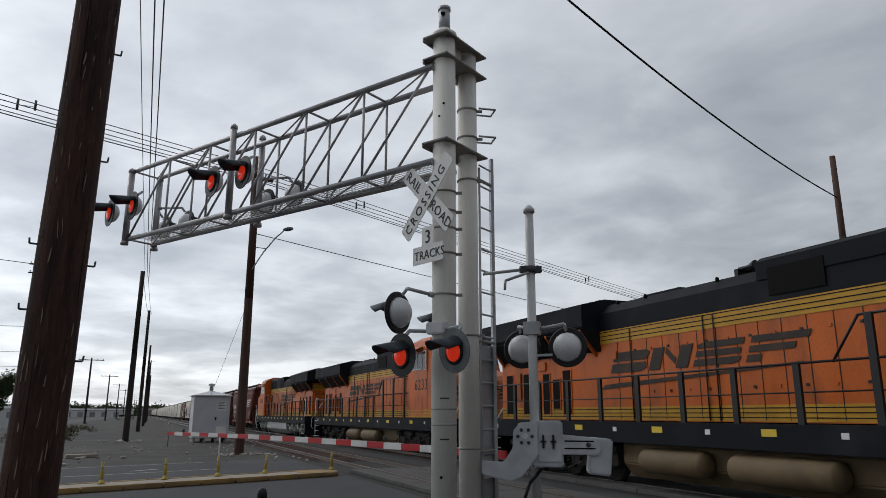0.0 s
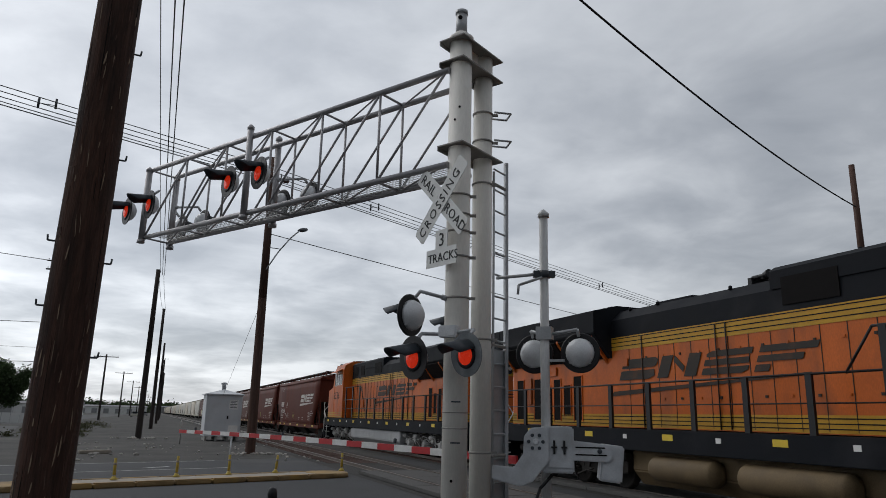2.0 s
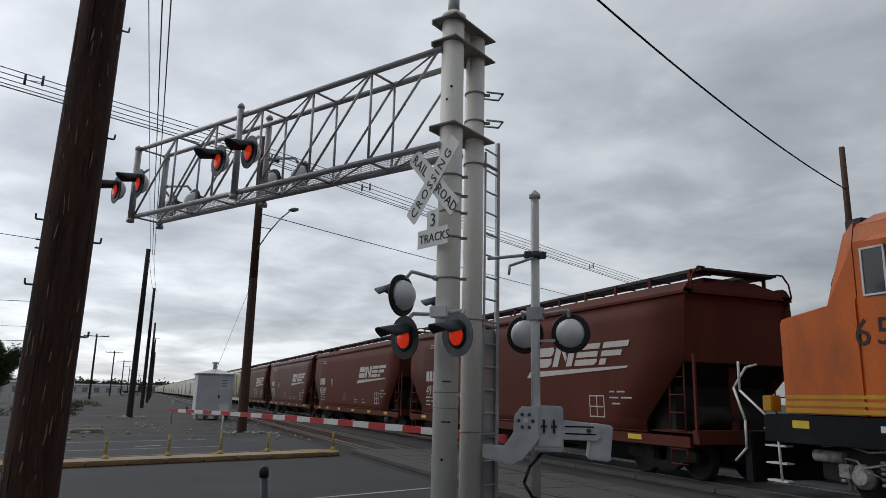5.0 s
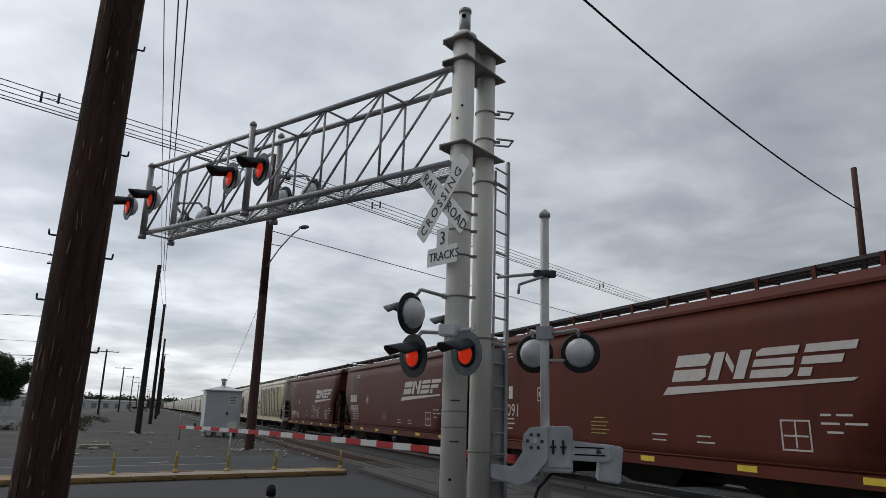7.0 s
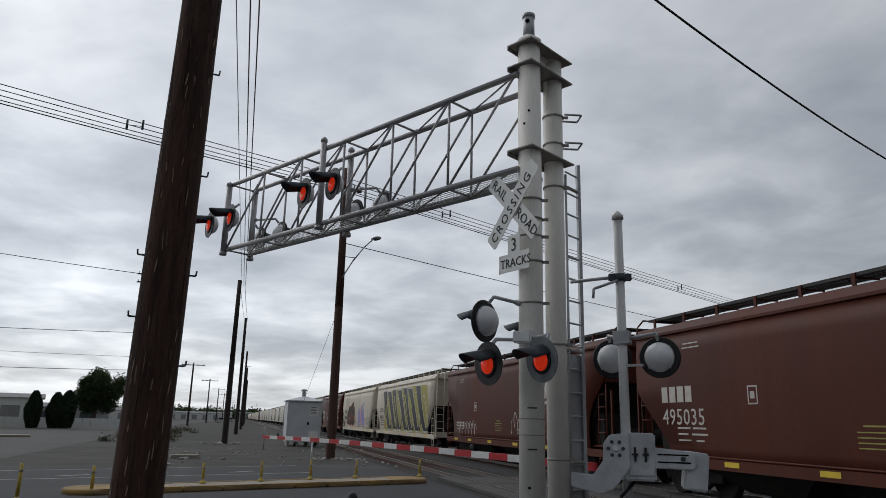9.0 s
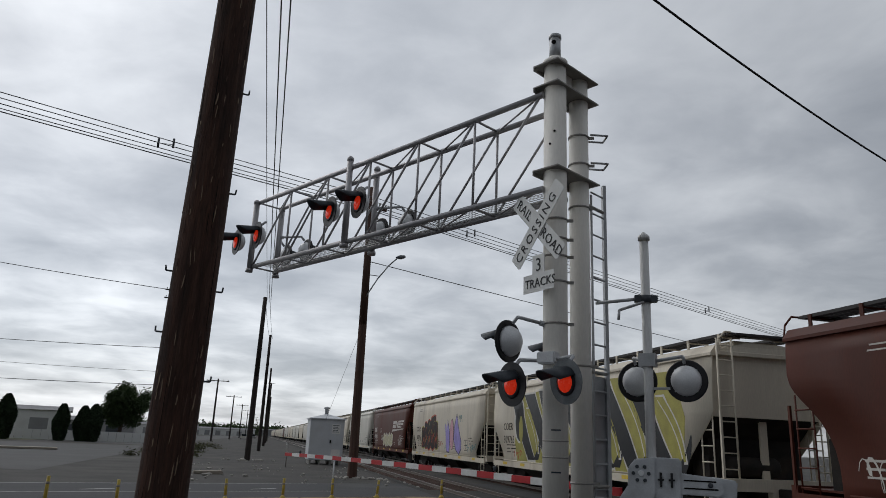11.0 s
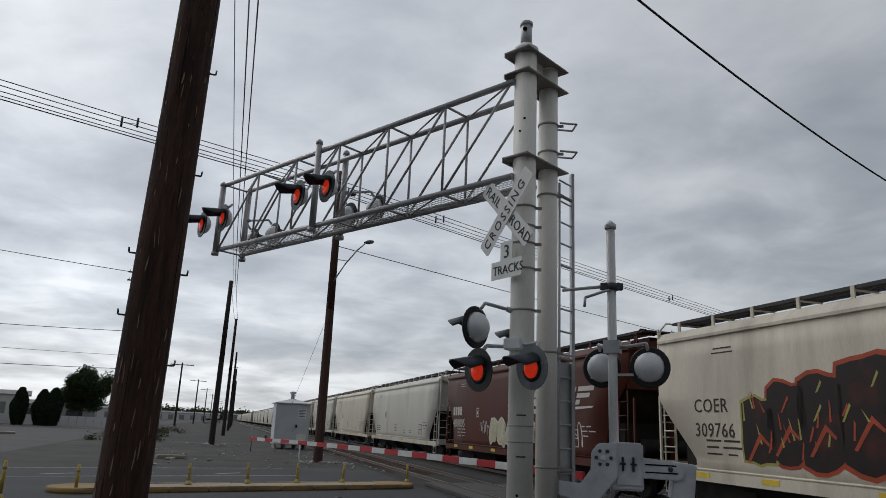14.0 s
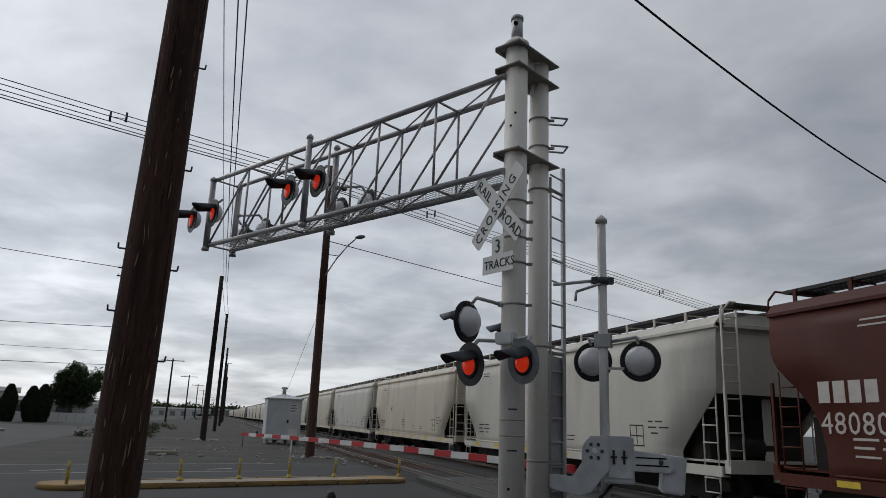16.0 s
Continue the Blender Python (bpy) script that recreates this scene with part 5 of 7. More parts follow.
def stack(bm, lev):
    """Rectangular rings of (height, half width, half length), joined from the foot to the top."""
    ny = 13
    rings = []
    for z, w, l in lev:
        r = [bm.verts.new((-w, -l + 2 * l * k / ny, z)) for k in range(ny + 1)]
        r += [bm.verts.new((w, l - 2 * l * k / ny, z)) for k in range(ny + 1)]
        rings.append(r)
    n = len(rings[0])
    for a, b in zip(rings, rings[1:]):
        for k in range(n):
            bm.faces.new((a[k], a[(k + 1) % n], b[(k + 1) % n], b[k]))
    bm.faces.new(rings[0][::-1])
    bm.faces.new(rings[-1])


STRAIGHT_CUT = ((0.98, 6.92), (1.30, 6.92), (1.40, 7.0), (1.70, 7.3), (2.10, 7.72), (2.45, 8.08), (2.60, 8.21), (2.72, 8.27), (3.10, HALF), (3.60, HALF), (4.06, HALF))
ROUND_CUT = ((0.98, 7.12), (1.30, 7.10), (1.60, 7.10), (1.90, 7.16), (2.15, 7.27), (2.40, 7.44), (2.62, 7.66), (2.82, 7.90), (3.0, 8.09), (3.15, 8.20), (3.35, 8.27), (3.70, HALF), (4.06, HALF))


def side_sheet(bm, s, ends):
    """A curved side sheet whose ends are cut back towards the sill."""
    ny = 10
    grids = []
    for off in (0.0, -0.02):
        grids.append([[bm.verts.new((s * (half_width(z) + off), -l + 2 * l * k / ny, z)) for k in range(ny + 1)] for z, l in ends])
    out, inn = grids
    m = len(ends)
    for g in grids:
        for i in range(m - 1):
            for k in range(ny):
                bm.faces.new((g[i][k], g[i][k + 1], g[i + 1][k + 1], g[i + 1][k])).smooth = True
    for i in range(m - 1):
        for k in (0, ny):
            bm.faces.new((out[i][k], out[i + 1][k], inn[i + 1][k], inn[i][k]))
    for i in (0, m - 1):
        for k in range(ny):
            bm.faces.new((out[i][k], out[i][k + 1], inn[i][k + 1], inn[i][k]))


def hopper(near, label, rounded=False, tall_ladder=False):
    """A covered hopper car, its middle at the local origin."""
    c = thing("hopper_car", pose(XC, 400, 0), label, "rail car", "covered hopper cars")
    bm = bm_new()
    hopper_core(bm, 3.0 if rounded else 2.6)
    part("body", bm, M_BROWN, c)
    # body-coloured sheets, given a near-black material for the shade under the ends
    bm = bm_new()
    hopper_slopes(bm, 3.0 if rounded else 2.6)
    part("slope_sheet", bm, M_GRIME_SHADE, c, "sloping sheets under the ends, shade put into their dark colour")
    for s in (-1, 1):
        bm = bm_new()
        side_sheet(bm, s, ROUND_CUT if rounded else STRAIGHT_CUT)
        part("side_sheet", bm, M_BROWN, c)
        bm = bm_new()
        box(bm, (s * 1.525 - 0.03, -HALF, 0.84), (s * 1.525 + 0.03, HALF, 1.06))
        box(bm, (s * 1.42 - 0.08, -HALF, 0.84), (s * 1.42 + 0.08, HALF, 0.87))
        part("side_sill", bm, M_BROWN, c)
        if near:
            # rolled rim along the foot of the sheet, above the sill
            bm = bm_new()
            rod(bm, (s * 1.535, -6.95, 1.10), (s * 1.535, 6.95, 1.10), 0.022, 0.022, 8)
            part("sheet_rim", bm, M_BROWN, c)
    for e in (-1, 1):
        bm = bm_new()
        yb = e * (HALF + 0.12)
        box(bm, (-1.5, yb - 0.09, 0.92), (1.5, yb + 0.09, 1.2))
        box(bm, (-1.42, min(e * 6.4, e * HALF), 1.12), (1.42, max(e * 6.4, e * HALF), 1.16))
        box(bm, (-0.25, min(e * 6.8, e * 8.5), 0.75), (0.25, max(e * 6.8, e * 8.5), 1.1))
        part("end_sill", bm, M_BROWN, c)
        bm = bm_new()
        box(bm, (-0.12, min(e * 8.4, e * 9.02), 0.78), (0.12, max(e * 8.4, e * 9.02), 1.0))
        part("coupler", bm, M_GRIME_SHADE, c, bevel=0.02)
        if near:
            # end posts and ladders
            for x, y, w in ((-1.49, yb - 0.03, 0.025), (1.49, yb - 0.03, 0.025), (0.0, e * 7.95, 0.1)):
                bm = bm_new()
                box(bm, (x - w, y - 0.03, 1.1), (x + w, y + 0.03, 2.75))
                part("end_post", bm, M_BROWN, c)
            for s in (-1, 1):
                bm = bm_new()
                y0 = e * 7.92
                for y in (y0 - 0.23, y0 + 0.23):
                    rod(bm, (s * 1.52, y, 0.72), (s * 1.52, y, 2.95), 0.02, 0.02, 6)
                lad = part("side_ladder", bm, M_BROWN, c)
                for k in range(6):
                    bm = bm_new()
                    rod(bm, (s * 1.53, y0 - 0.25, 0.80 + k * 0.37), (s * 1.53, y0 + 0.25, 0.80 + k * 0.37), 0.016, 0.016, 6)
                    part("rung", bm, M_BROWN, lad)
                bm = bm_new()
                tube(bm, ((s * 1.52, y0 - e * 0.25, 0.82), (s * 1.52, y0 - e * 0.25, 0.5), (s * 1.52, y0 + e * 0.25, 0.5), (s * 1.52, y0 + e * 0.25, 0.82)), 0.016, 6)
                part("stirrup", bm, M_BROWN, c, "bent step stirrup")
                bm = bm_new()
                tube(bm, ((s * 1.46, yb, 4.1), (s * 1.40, yb, 4.42), (s * 1.22, yb, 4.62), (s * 1.05, yb, 4.62), (s * 1.05, e * 7.6, 4.62)), 0.022, 6)
                part("roof_grab", bm, M_BROWN, c)
                if tall_ladder:
                    bm = bm_new()
                    for x in (1.47, 1.06):
                        rod(bm, (s * x, yb, 1.1), (s * x, yb, 4.45), 0.026, 0.026, 6)
                    el = part("end_ladder", bm, M_BROWN, c)
                    for k in range(9):
                        bm = bm_new()
                        rod(bm, (s * 1.47, yb, 1.4 + k * 0.36), (s * 1.06, yb, 1.4 + k * 0.36), 0.016, 0.016, 6)
                        part("rung", bm, M_BROWN, el)
    # sloping top chord along the eaves
    for s in (-1, 1):
        bm = bm_new()
        slab(bm, [(s * x, z) for x, z in ((1.485, 4.03), (1.575, 4.045), (1.575, 4.11), (1.42, 4.30), (1.30, 4.33), (1.30, 4.10))], 2 * HALF + 0.04, pose(0, -HALF - 0.02, 0))
        part("top_chord", bm, M_BROWN, c, "weathered sloping top chord")
    # roof hatch trough and running boards
    bm = bm_new()
    box(bm, (-0.62, -7.9, 4.22), (0.62, 7.9, 4.50))
    part("hatch_trough", bm, M_BROWN, c)
    for s in (-1, 1):
        bm = bm_new()
        if near:
            for x in (0.52, 0.80, 1.08):
                box(bm, (s * x - 0.012, -8.25, 4.56), (s * x + 0.012, 8.25, 4.63))
            for k in range(146):
                y = -8.22 + k * 0.113
                box(bm, (s * 0.80 - 0.28, y, 4.585), (s * 0.80 + 0.28, y + 0.035, 4.612))
        else:
            box(bm, (s * 0.80 - 0.28, -8.25, 4.575), (s * 0.80 + 0.28, 8.25, 4.62))
        part("running_board", bm, M_GRATE, c, "dark open roof walkway")
        bm = bm_new()
        slab(bm, [(-0.045, 0), (0.045, 0), (0.045, 0.42), (-0.045, 0.42)], 0.03, pose(s * 1.09, 0, 4.2, 0, 0, 90))
        box(bm, (min(s * 0.5, s * 1.11), -0.02, 4.53), (max(s * 0.5, s * 1.11), 0.02, 4.56))
        me = mesh_of("board_bracket", bm, M_BROWN)
        for k in range(13):
            piece("board_bracket", me, c, pose(0, -8.0 + k * 16.0 / 12, 0))
    for e in (-1, 1):
        bm = bm_new()
        box(bm, (-1.08, min(e * 7.9, e * 8.36), 4.575), (1.08, max(e * 7.9, e * 8.36), 4.625))
        part("end_walkway", bm, M_GRATE, c, "dark cross walkway at the roof's end")
        # brake cylinder, with a wide dark block added to close off the bright gap
        bm = bm_new()
        box(bm, (-1.3, e * 7.25 - 0.35, 1.16), (1.3, e * 7.25 + 0.35, 2.1))
        turned(bm, (-0.9, e * 7.75, 1.45), (1, 0, 0), ((0, 0.2), (0.05, 0.24), (1.3, 0.24), (1.35, 0.2)), 12)
        part("brake_gear", bm, M_GRIME_SHADE, c, "dark brake cylinder and a block added to darken the end gap")
    # centre sill and outlet gates below
    bm = bm_new()
    box(bm, (-0.33, -8.3, 0.52), (0.33, 8.3, 0.95))
    part("centre_sill", bm, M_GRIME_SHADE, c)
    for y in (-4.4, 0, 4.4):
        bm = bm_new()
        vs = [bm.verts.new(p) for p in ((-1.40, y - 2.1, 1.0), (1.40, y - 2.1, 1.0), (1.40, y + 2.1, 1.0), (-1.40, y + 2.1, 1.0), (-0.65, y - 0.8, 0.34), (0.65, y - 0.8, 0.34), (0.65, y + 0.8, 0.34), (-0.65, y + 0.8, 0.34))]
        for f in ((0, 1, 2, 3), (4, 7, 6, 5), (0, 4, 5, 1), (1, 5, 6, 2), (2, 6, 7, 3), (3, 7, 4, 0)):
            bm.faces.new([vs[i] for i in f])
        part("outlet", bm, M_GRIME_SHADE, c)
    for y in (-6.75, 6.75):
        freight_truck(c, y)
    for y in (-6.5, -3.9, -1.0, 1.9, 4.6, 6.7):
        for s in (-1, 1):
            bm = bm_new()
            box(bm, (s * 1.558 - 0.004, y - 0.24, 0.92), (s * 1.558 + 0.004, y + 0.24, 1.03))
            part("reflector", bm, M_REFL, c, "yellow reflective strip")
    return c


def recolour(car, mat_):
    for o in car.children_recursive:
        if o.data and o.data.materials and o.data.materials[0] in (M_BROWN,):
            key = o.data.name + "_" + mat_.name
            if key not in RECOLOURED:
                RECOLOURED[key] = o.data.copy()
                RECOLOURED[key].materials[0] = mat_
            o.data = RECOLOURED[key]


RECOLOURED = {}


def bars(parent, at, rows, material, label="", follow=None):
    """Lines of small unreadable stencilling as plain bars: rows of (x, z, width, height)."""
    for x, z, w, h in rows:
        bm = bm_new()
        h = h * 0.6 if w > 0.18 and 0.032 < h < 0.1 else h
        slab(bm, [(x, z), (x + w, z), (x + w, z + h), (x, z + h)], 0.004)
        if follow:
            # lie on the curved sheet: follow is (half width, height) of the lines' own pose
            for v in bm.verts:
                v.co.y -= half_width(follow[1] + v.co.z) + 0.005 - follow[0]
        part("stencil_bar", bm, material, parent, label, at=at)


def stencils(car, number, ink, mark, logo, at_read=-6.5, size=0.36):
    """Lettering on the street side of a hopper: number block at the trailing end, mark towards the leading end."""
    for s in (-1,):
        # outside reading direction: on the -x side local x runs towards -y
        def on(y_read, z, x=1.588):
            return side_pose(s, x, -y_read if s < 0 else y_read, z)
        if number:
            letters("car_number", number, size, ink, car, on(at_read, 1.81, 1.577), 1.06, 0.003)
            if mark:
                letters("reporting_mark", mark, size, ink, car, on(at_read, 2.34, 1.586), 1.06, 0.003)
            else:
                bars(car, on(at_read, 2.34, 1.588), [(k * 0.33, 0, 0.25, 0.38) for k in range(4)], ink, "blocky reporting mark", follow=(1.588, 2.34))
        bars(car, on(-6.5, 1.35, 1.525), [(0, 0.36, 0.5, 0.07), (0.6, 0.36, 0.5, 0.07), (0, 0.22, 0.4, 0.07), (0.55, 0.22, 0.6, 0.07), (0, 0.08, 0.5, 0.06), (0.7, 0.08, 0.3, 0.06)], ink, follow=(1.525, 1.35))
        bars(car, on(-3.9, 2.25, 1.585), [(0, 0, 0.3, 0.03), (0, 0.36, 0.3, 0.03), (0, 0, 0.03, 0.39), (0.27, 0, 0.03, 0.39), (0.08, 0.12, 0.13, 0.15)], ink, follow=(1.585, 2.25))
        bars(car, on(-1.2, 1.42, 1.53), [(0, 0.3 - k * 0.09, 0.75 - 0.1 * (k % 2), 0.035) for k in range(4)] + [(0.15, 0.40, 0.45, 0.05)], M_GY if ink is M_LETTER else ink, "small caution lines", follow=(1.53, 1.42))
        bars(car, on(1.2, 1.38, 1.52), [(0, 0.12, 0.5, 0.05), (0, 0.0, 0.45, 0.05), (1.4, 0.12, 0.4, 0.05), (1.4, 0.0, 0.5, 0.05)], ink, follow=(1.52, 1.38))
        bars(car, on(4.75, 1.35, 1.53), [(0, 0, 0.62, 0.03), (0, 0.5, 0.62, 0.03), (0, 0, 0.03, 0.53), (0.6, 0, 0.03, 0.53), (0.3, 0.05, 0.03, 0.45), (0.05, 0.24, 0.52, 0.03)], ink, "stencilled test grid", follow=(1.53, 1.35))
        bars(car, on(5.6, 1.55, 1.55), [(0, 0.4, 0.2, 0.06), (0.3, 0.4, 0.3, 0.06), (0, 0.26, 0.35, 0.06), (0.45, 0.26, 0.4, 0.06), (0.1, 0.12, 0.3, 0.06)], ink, follow=(1.55, 1.55))
        bars(car, on(-6.2, 3.62, 1.553), [(0, 0, 0.7, 0.05), (0.05, 0.10, 0.6, 0.05)], ink, follow=(1.553, 3.62))
        if logo:
            slanted_mark(car, on(1.95, 2.62, 1.594), 4.35, 0.54, ink, 2, "white slanted mark")


def spray(car, y0, z0, w, h, fills, seed, style="letters", n=5):
    """Spray-painted lettering-like shapes on the camera side, as thin plain shapes with outlines."""
    rng = random.Random(seed)
    step = w / n
    for k in range(n):
        x0 = k * step
        pts = []
        m = 12
        cx, cz = x0 + step * 0.55, h * rng.uniform(0.42, 0.58)
        for i in range(m):
            a = i * math.tau / m
            rr = rng.uniform(0.72, 1.15)
            sq = 1 / max(abs(math.cos(a)), abs(math.sin(a))) ** 0.6
            pts.append((cx + math.cos(a) * step * 0.5 * rr * sq, cz + math.sin(a) * h * 0.42 * rr * sq))
        for layer, (mat_, scale, off) in enumerate(((fills[0], 1.14, 0.0), (fills[1], 1.0, 0.004))):
            bm = bm_new()
            slab(bm, [(cx + (x - cx) * scale, cz + (z - cz) * scale) for x, z in pts], 0.004)
            part("spray_shape", bm, mat_, car, at=side_pose(-1, 1.592 + off, -y0, z0))
        # strokes inside
        for q in range(3):
            bm = bm_new()
            ax, az = cx + rng.uniform(-0.3, 0.2) * step, cz + rng.uniform(-0.3, 0.1) * h
            bx, bz = ax + rng.uniform(0.0, 0.35) * step, az + rng.uniform(0.2, 0.5) * h
            t = step * 0.05
            slab(bm, [(ax, az), (ax + t, az), (bx + t, bz), (bx, bz)], 0.004)
            part("spray_stroke", bm, fills[2] if len(fills) > 2 else fills[0], car, at=side_pose(-1, 1.6005, -y0, z0))


def shape(car, poly, mat_, layer):
    """A flat sprayed shape that follows the curved camera-side sheet; poly of (reading distance, height)."""
    bm = bm_new()
    face = bm.faces.new([bm.verts.new((x, 0, z)) for x, z in poly])
    bmesh.ops.triangulate(bm, faces=[face])
    for z in (1.2, 1.4, 1.7, 2.0, 2.4, 2.8, 3.2, 3.5, 3.7, 3.85):
        bmesh.ops.bisect_plane(bm, geom=bm.verts[:] + bm.edges[:] + bm.faces[:], plane_co=(0, 0, z), plane_no=(0, 0, 1))
    for v in bm.verts:
        v.co = Vector((-(half_width(v.co.z) + 0.006 + 0.004 * layer), -v.co.x, v.co.z))
    part("spray_shape", bm, mat_, car)


def scribble(car, y0, z0, w, h, mat_, seed, n=9):
    """One looping spray stroke that follows the curved camera-side sheet."""
    rng = random.Random(seed)
    f1, f2, p1, p2 = rng.uniform(0.9, 1.2), rng.uniform(0.35, 0.6), rng.uniform(0, 6), rng.uniform(0, 6)
    m = n * 10
    pts = []
    for k in range(m + 1):
        u = k / m
        a = u * n * math.tau
        pts.append((w * u + 0.30 * w / n * math.sin(a * f1 + p1), h * (0.5 + 0.30 * math.sin(a * f1 + p1 + 1.9) + 0.2 * math.sin(a * f2 + p2))))
    bm = bm_new()
    rows = []
    for k, (x, z) in enumerate(pts):
        ax, az = pts[max(0, k - 1)]
        bx, bz = pts[min(m, k + 1)]
        d = Vector((bx - ax, bz - az)).normalized()
        t = 0.017 + 0.010 * math.sin(k * 0.37 + p1)
        rows.append([bm.verts.new((-(half_width(z0 + z + q * d.x) + 0.007), -(y0 + x - q * d.y), z0 + z + q * d.x)) for q in (-t, t)])
    for r1, r2 in zip(rows, rows[1:]):
        bm.faces.new((r1[0], r2[0], r2[1], r1[1]))
    part("spray_scribble", bm, mat_, car, "scrawled spray-paint tag")


# ---------------------------------------------------------------- locomotives
def loco_truck(parent, y0, metal):
    bm = bm_new()
    box(bm, (-0.9, -2.3, 0.72), (0.9, 2.3, 0.95))
    tr = part("truck_frame", bm, M_GRIME_SHADE, parent, at=pose(0, y0, 0))
    for s in (-1, 1):
        bm = bm_new()
        poly = [(-2.6, 0.55), (-2.6, 0.95), (-2.2, 1.05), (2.2, 1.05), (2.6, 0.95), (2.6, 0.55), (2.25, 0.5), (2.15, 0.72), (1.45, 0.72), (1.3, 0.45), (0.6, 0.45), (0.45, 0.72), (-0.45, 0.72), (-0.6, 0.45), (-1.3, 0.45), (-1.45, 0.72), (-2.15, 0.72), (-2.25, 0.5)]
        slab(bm, poly, 0.16, pose(s * 1.12 + 0.08, 0, 0, 0, 0, 90))
        part("side_frame", bm, M_GRIME_SHADE, tr, bevel=0.02)
        for y in (-1.85, 0, 1.85):
            bm = bm_new()
            turned(bm, (s * 1.08, y, 0.65), (s, 0, 0), ((0, 0.2), (0.14, 0.2), (0.18, 0.14), (0.22, 0.13)), 14)
            part("journal_box", bm, metal, tr)
            for d in (-0.36, 0.36):
                bm = bm_new()
                for q in range(5):
                    turned(bm, (s * 1.14, y + d, 0.52 + q * 0.085), (0, 0, 1), ((0, 0.07), (0.03, 0.09), (0.06, 0.07)), 10)
                part("spring", bm, metal, tr)
        for y in (-2.4, -0.95, 0.95, 2.4):
            bm = bm_new()
            rod(bm, (s * 1.22, y - 0.28, 0.92), (s * 1.22, y + 0.28, 0.92), 0.1, 0.1, 12)
            rod(bm, (s * 1.2, y + 0.2, 0.9), (s * 1.16, y + 0.3, 0.4), 0.035, 0.035, 6)
            part("brake_cylinder", bm, metal, tr)
        bm = bm_new()
        tube(bm, [(s * 1.26, -2.5 + k * 0.42, 1.08 + 0.05 * math.sin(k * 2.1)) for k in range(13)], 0.02, 6)
        part("pipe", bm, metal, tr)
        rng = random.Random(61 + s)
        for k in range(9):
            bm = bm_new()
            y, z = -2.4 + k * 0.56, rng.uniform(0.55, 0.98)
            x = s * rng.uniform(1.22, 1.34)
            tube(bm, ((x, y, z), (x, y + rng.uniform(0.2, 0.5), z + rng.uniform(-0.12, 0.12)), (x, y + rng.uniform(0.55, 0.8), z - rng.uniform(0.0, 0.25)), (x - s * 0.1, y + 0.85, z - 0.3)), rng.uniform(0.016, 0.028), 6)
            part("brake_pipe", bm, metal, tr)
        for k in range(5):
            bm = bm_new()
            y = -2.1 + k * 1.05
            box(bm, (min(s * 1.18, s * 1.3), y - 0.12, 0.60 + 0.1 * (k % 2)), (max(s * 1.18, s * 1.3), y + 0.10, 0.82 + 0.1 * (k % 2)))
            part("bracket", bm, metal, tr, bevel=0.02)
    for y in (-1.85, 0, 1.85):
        wheelset(parent, y0 + y, 0.53, 1.435)


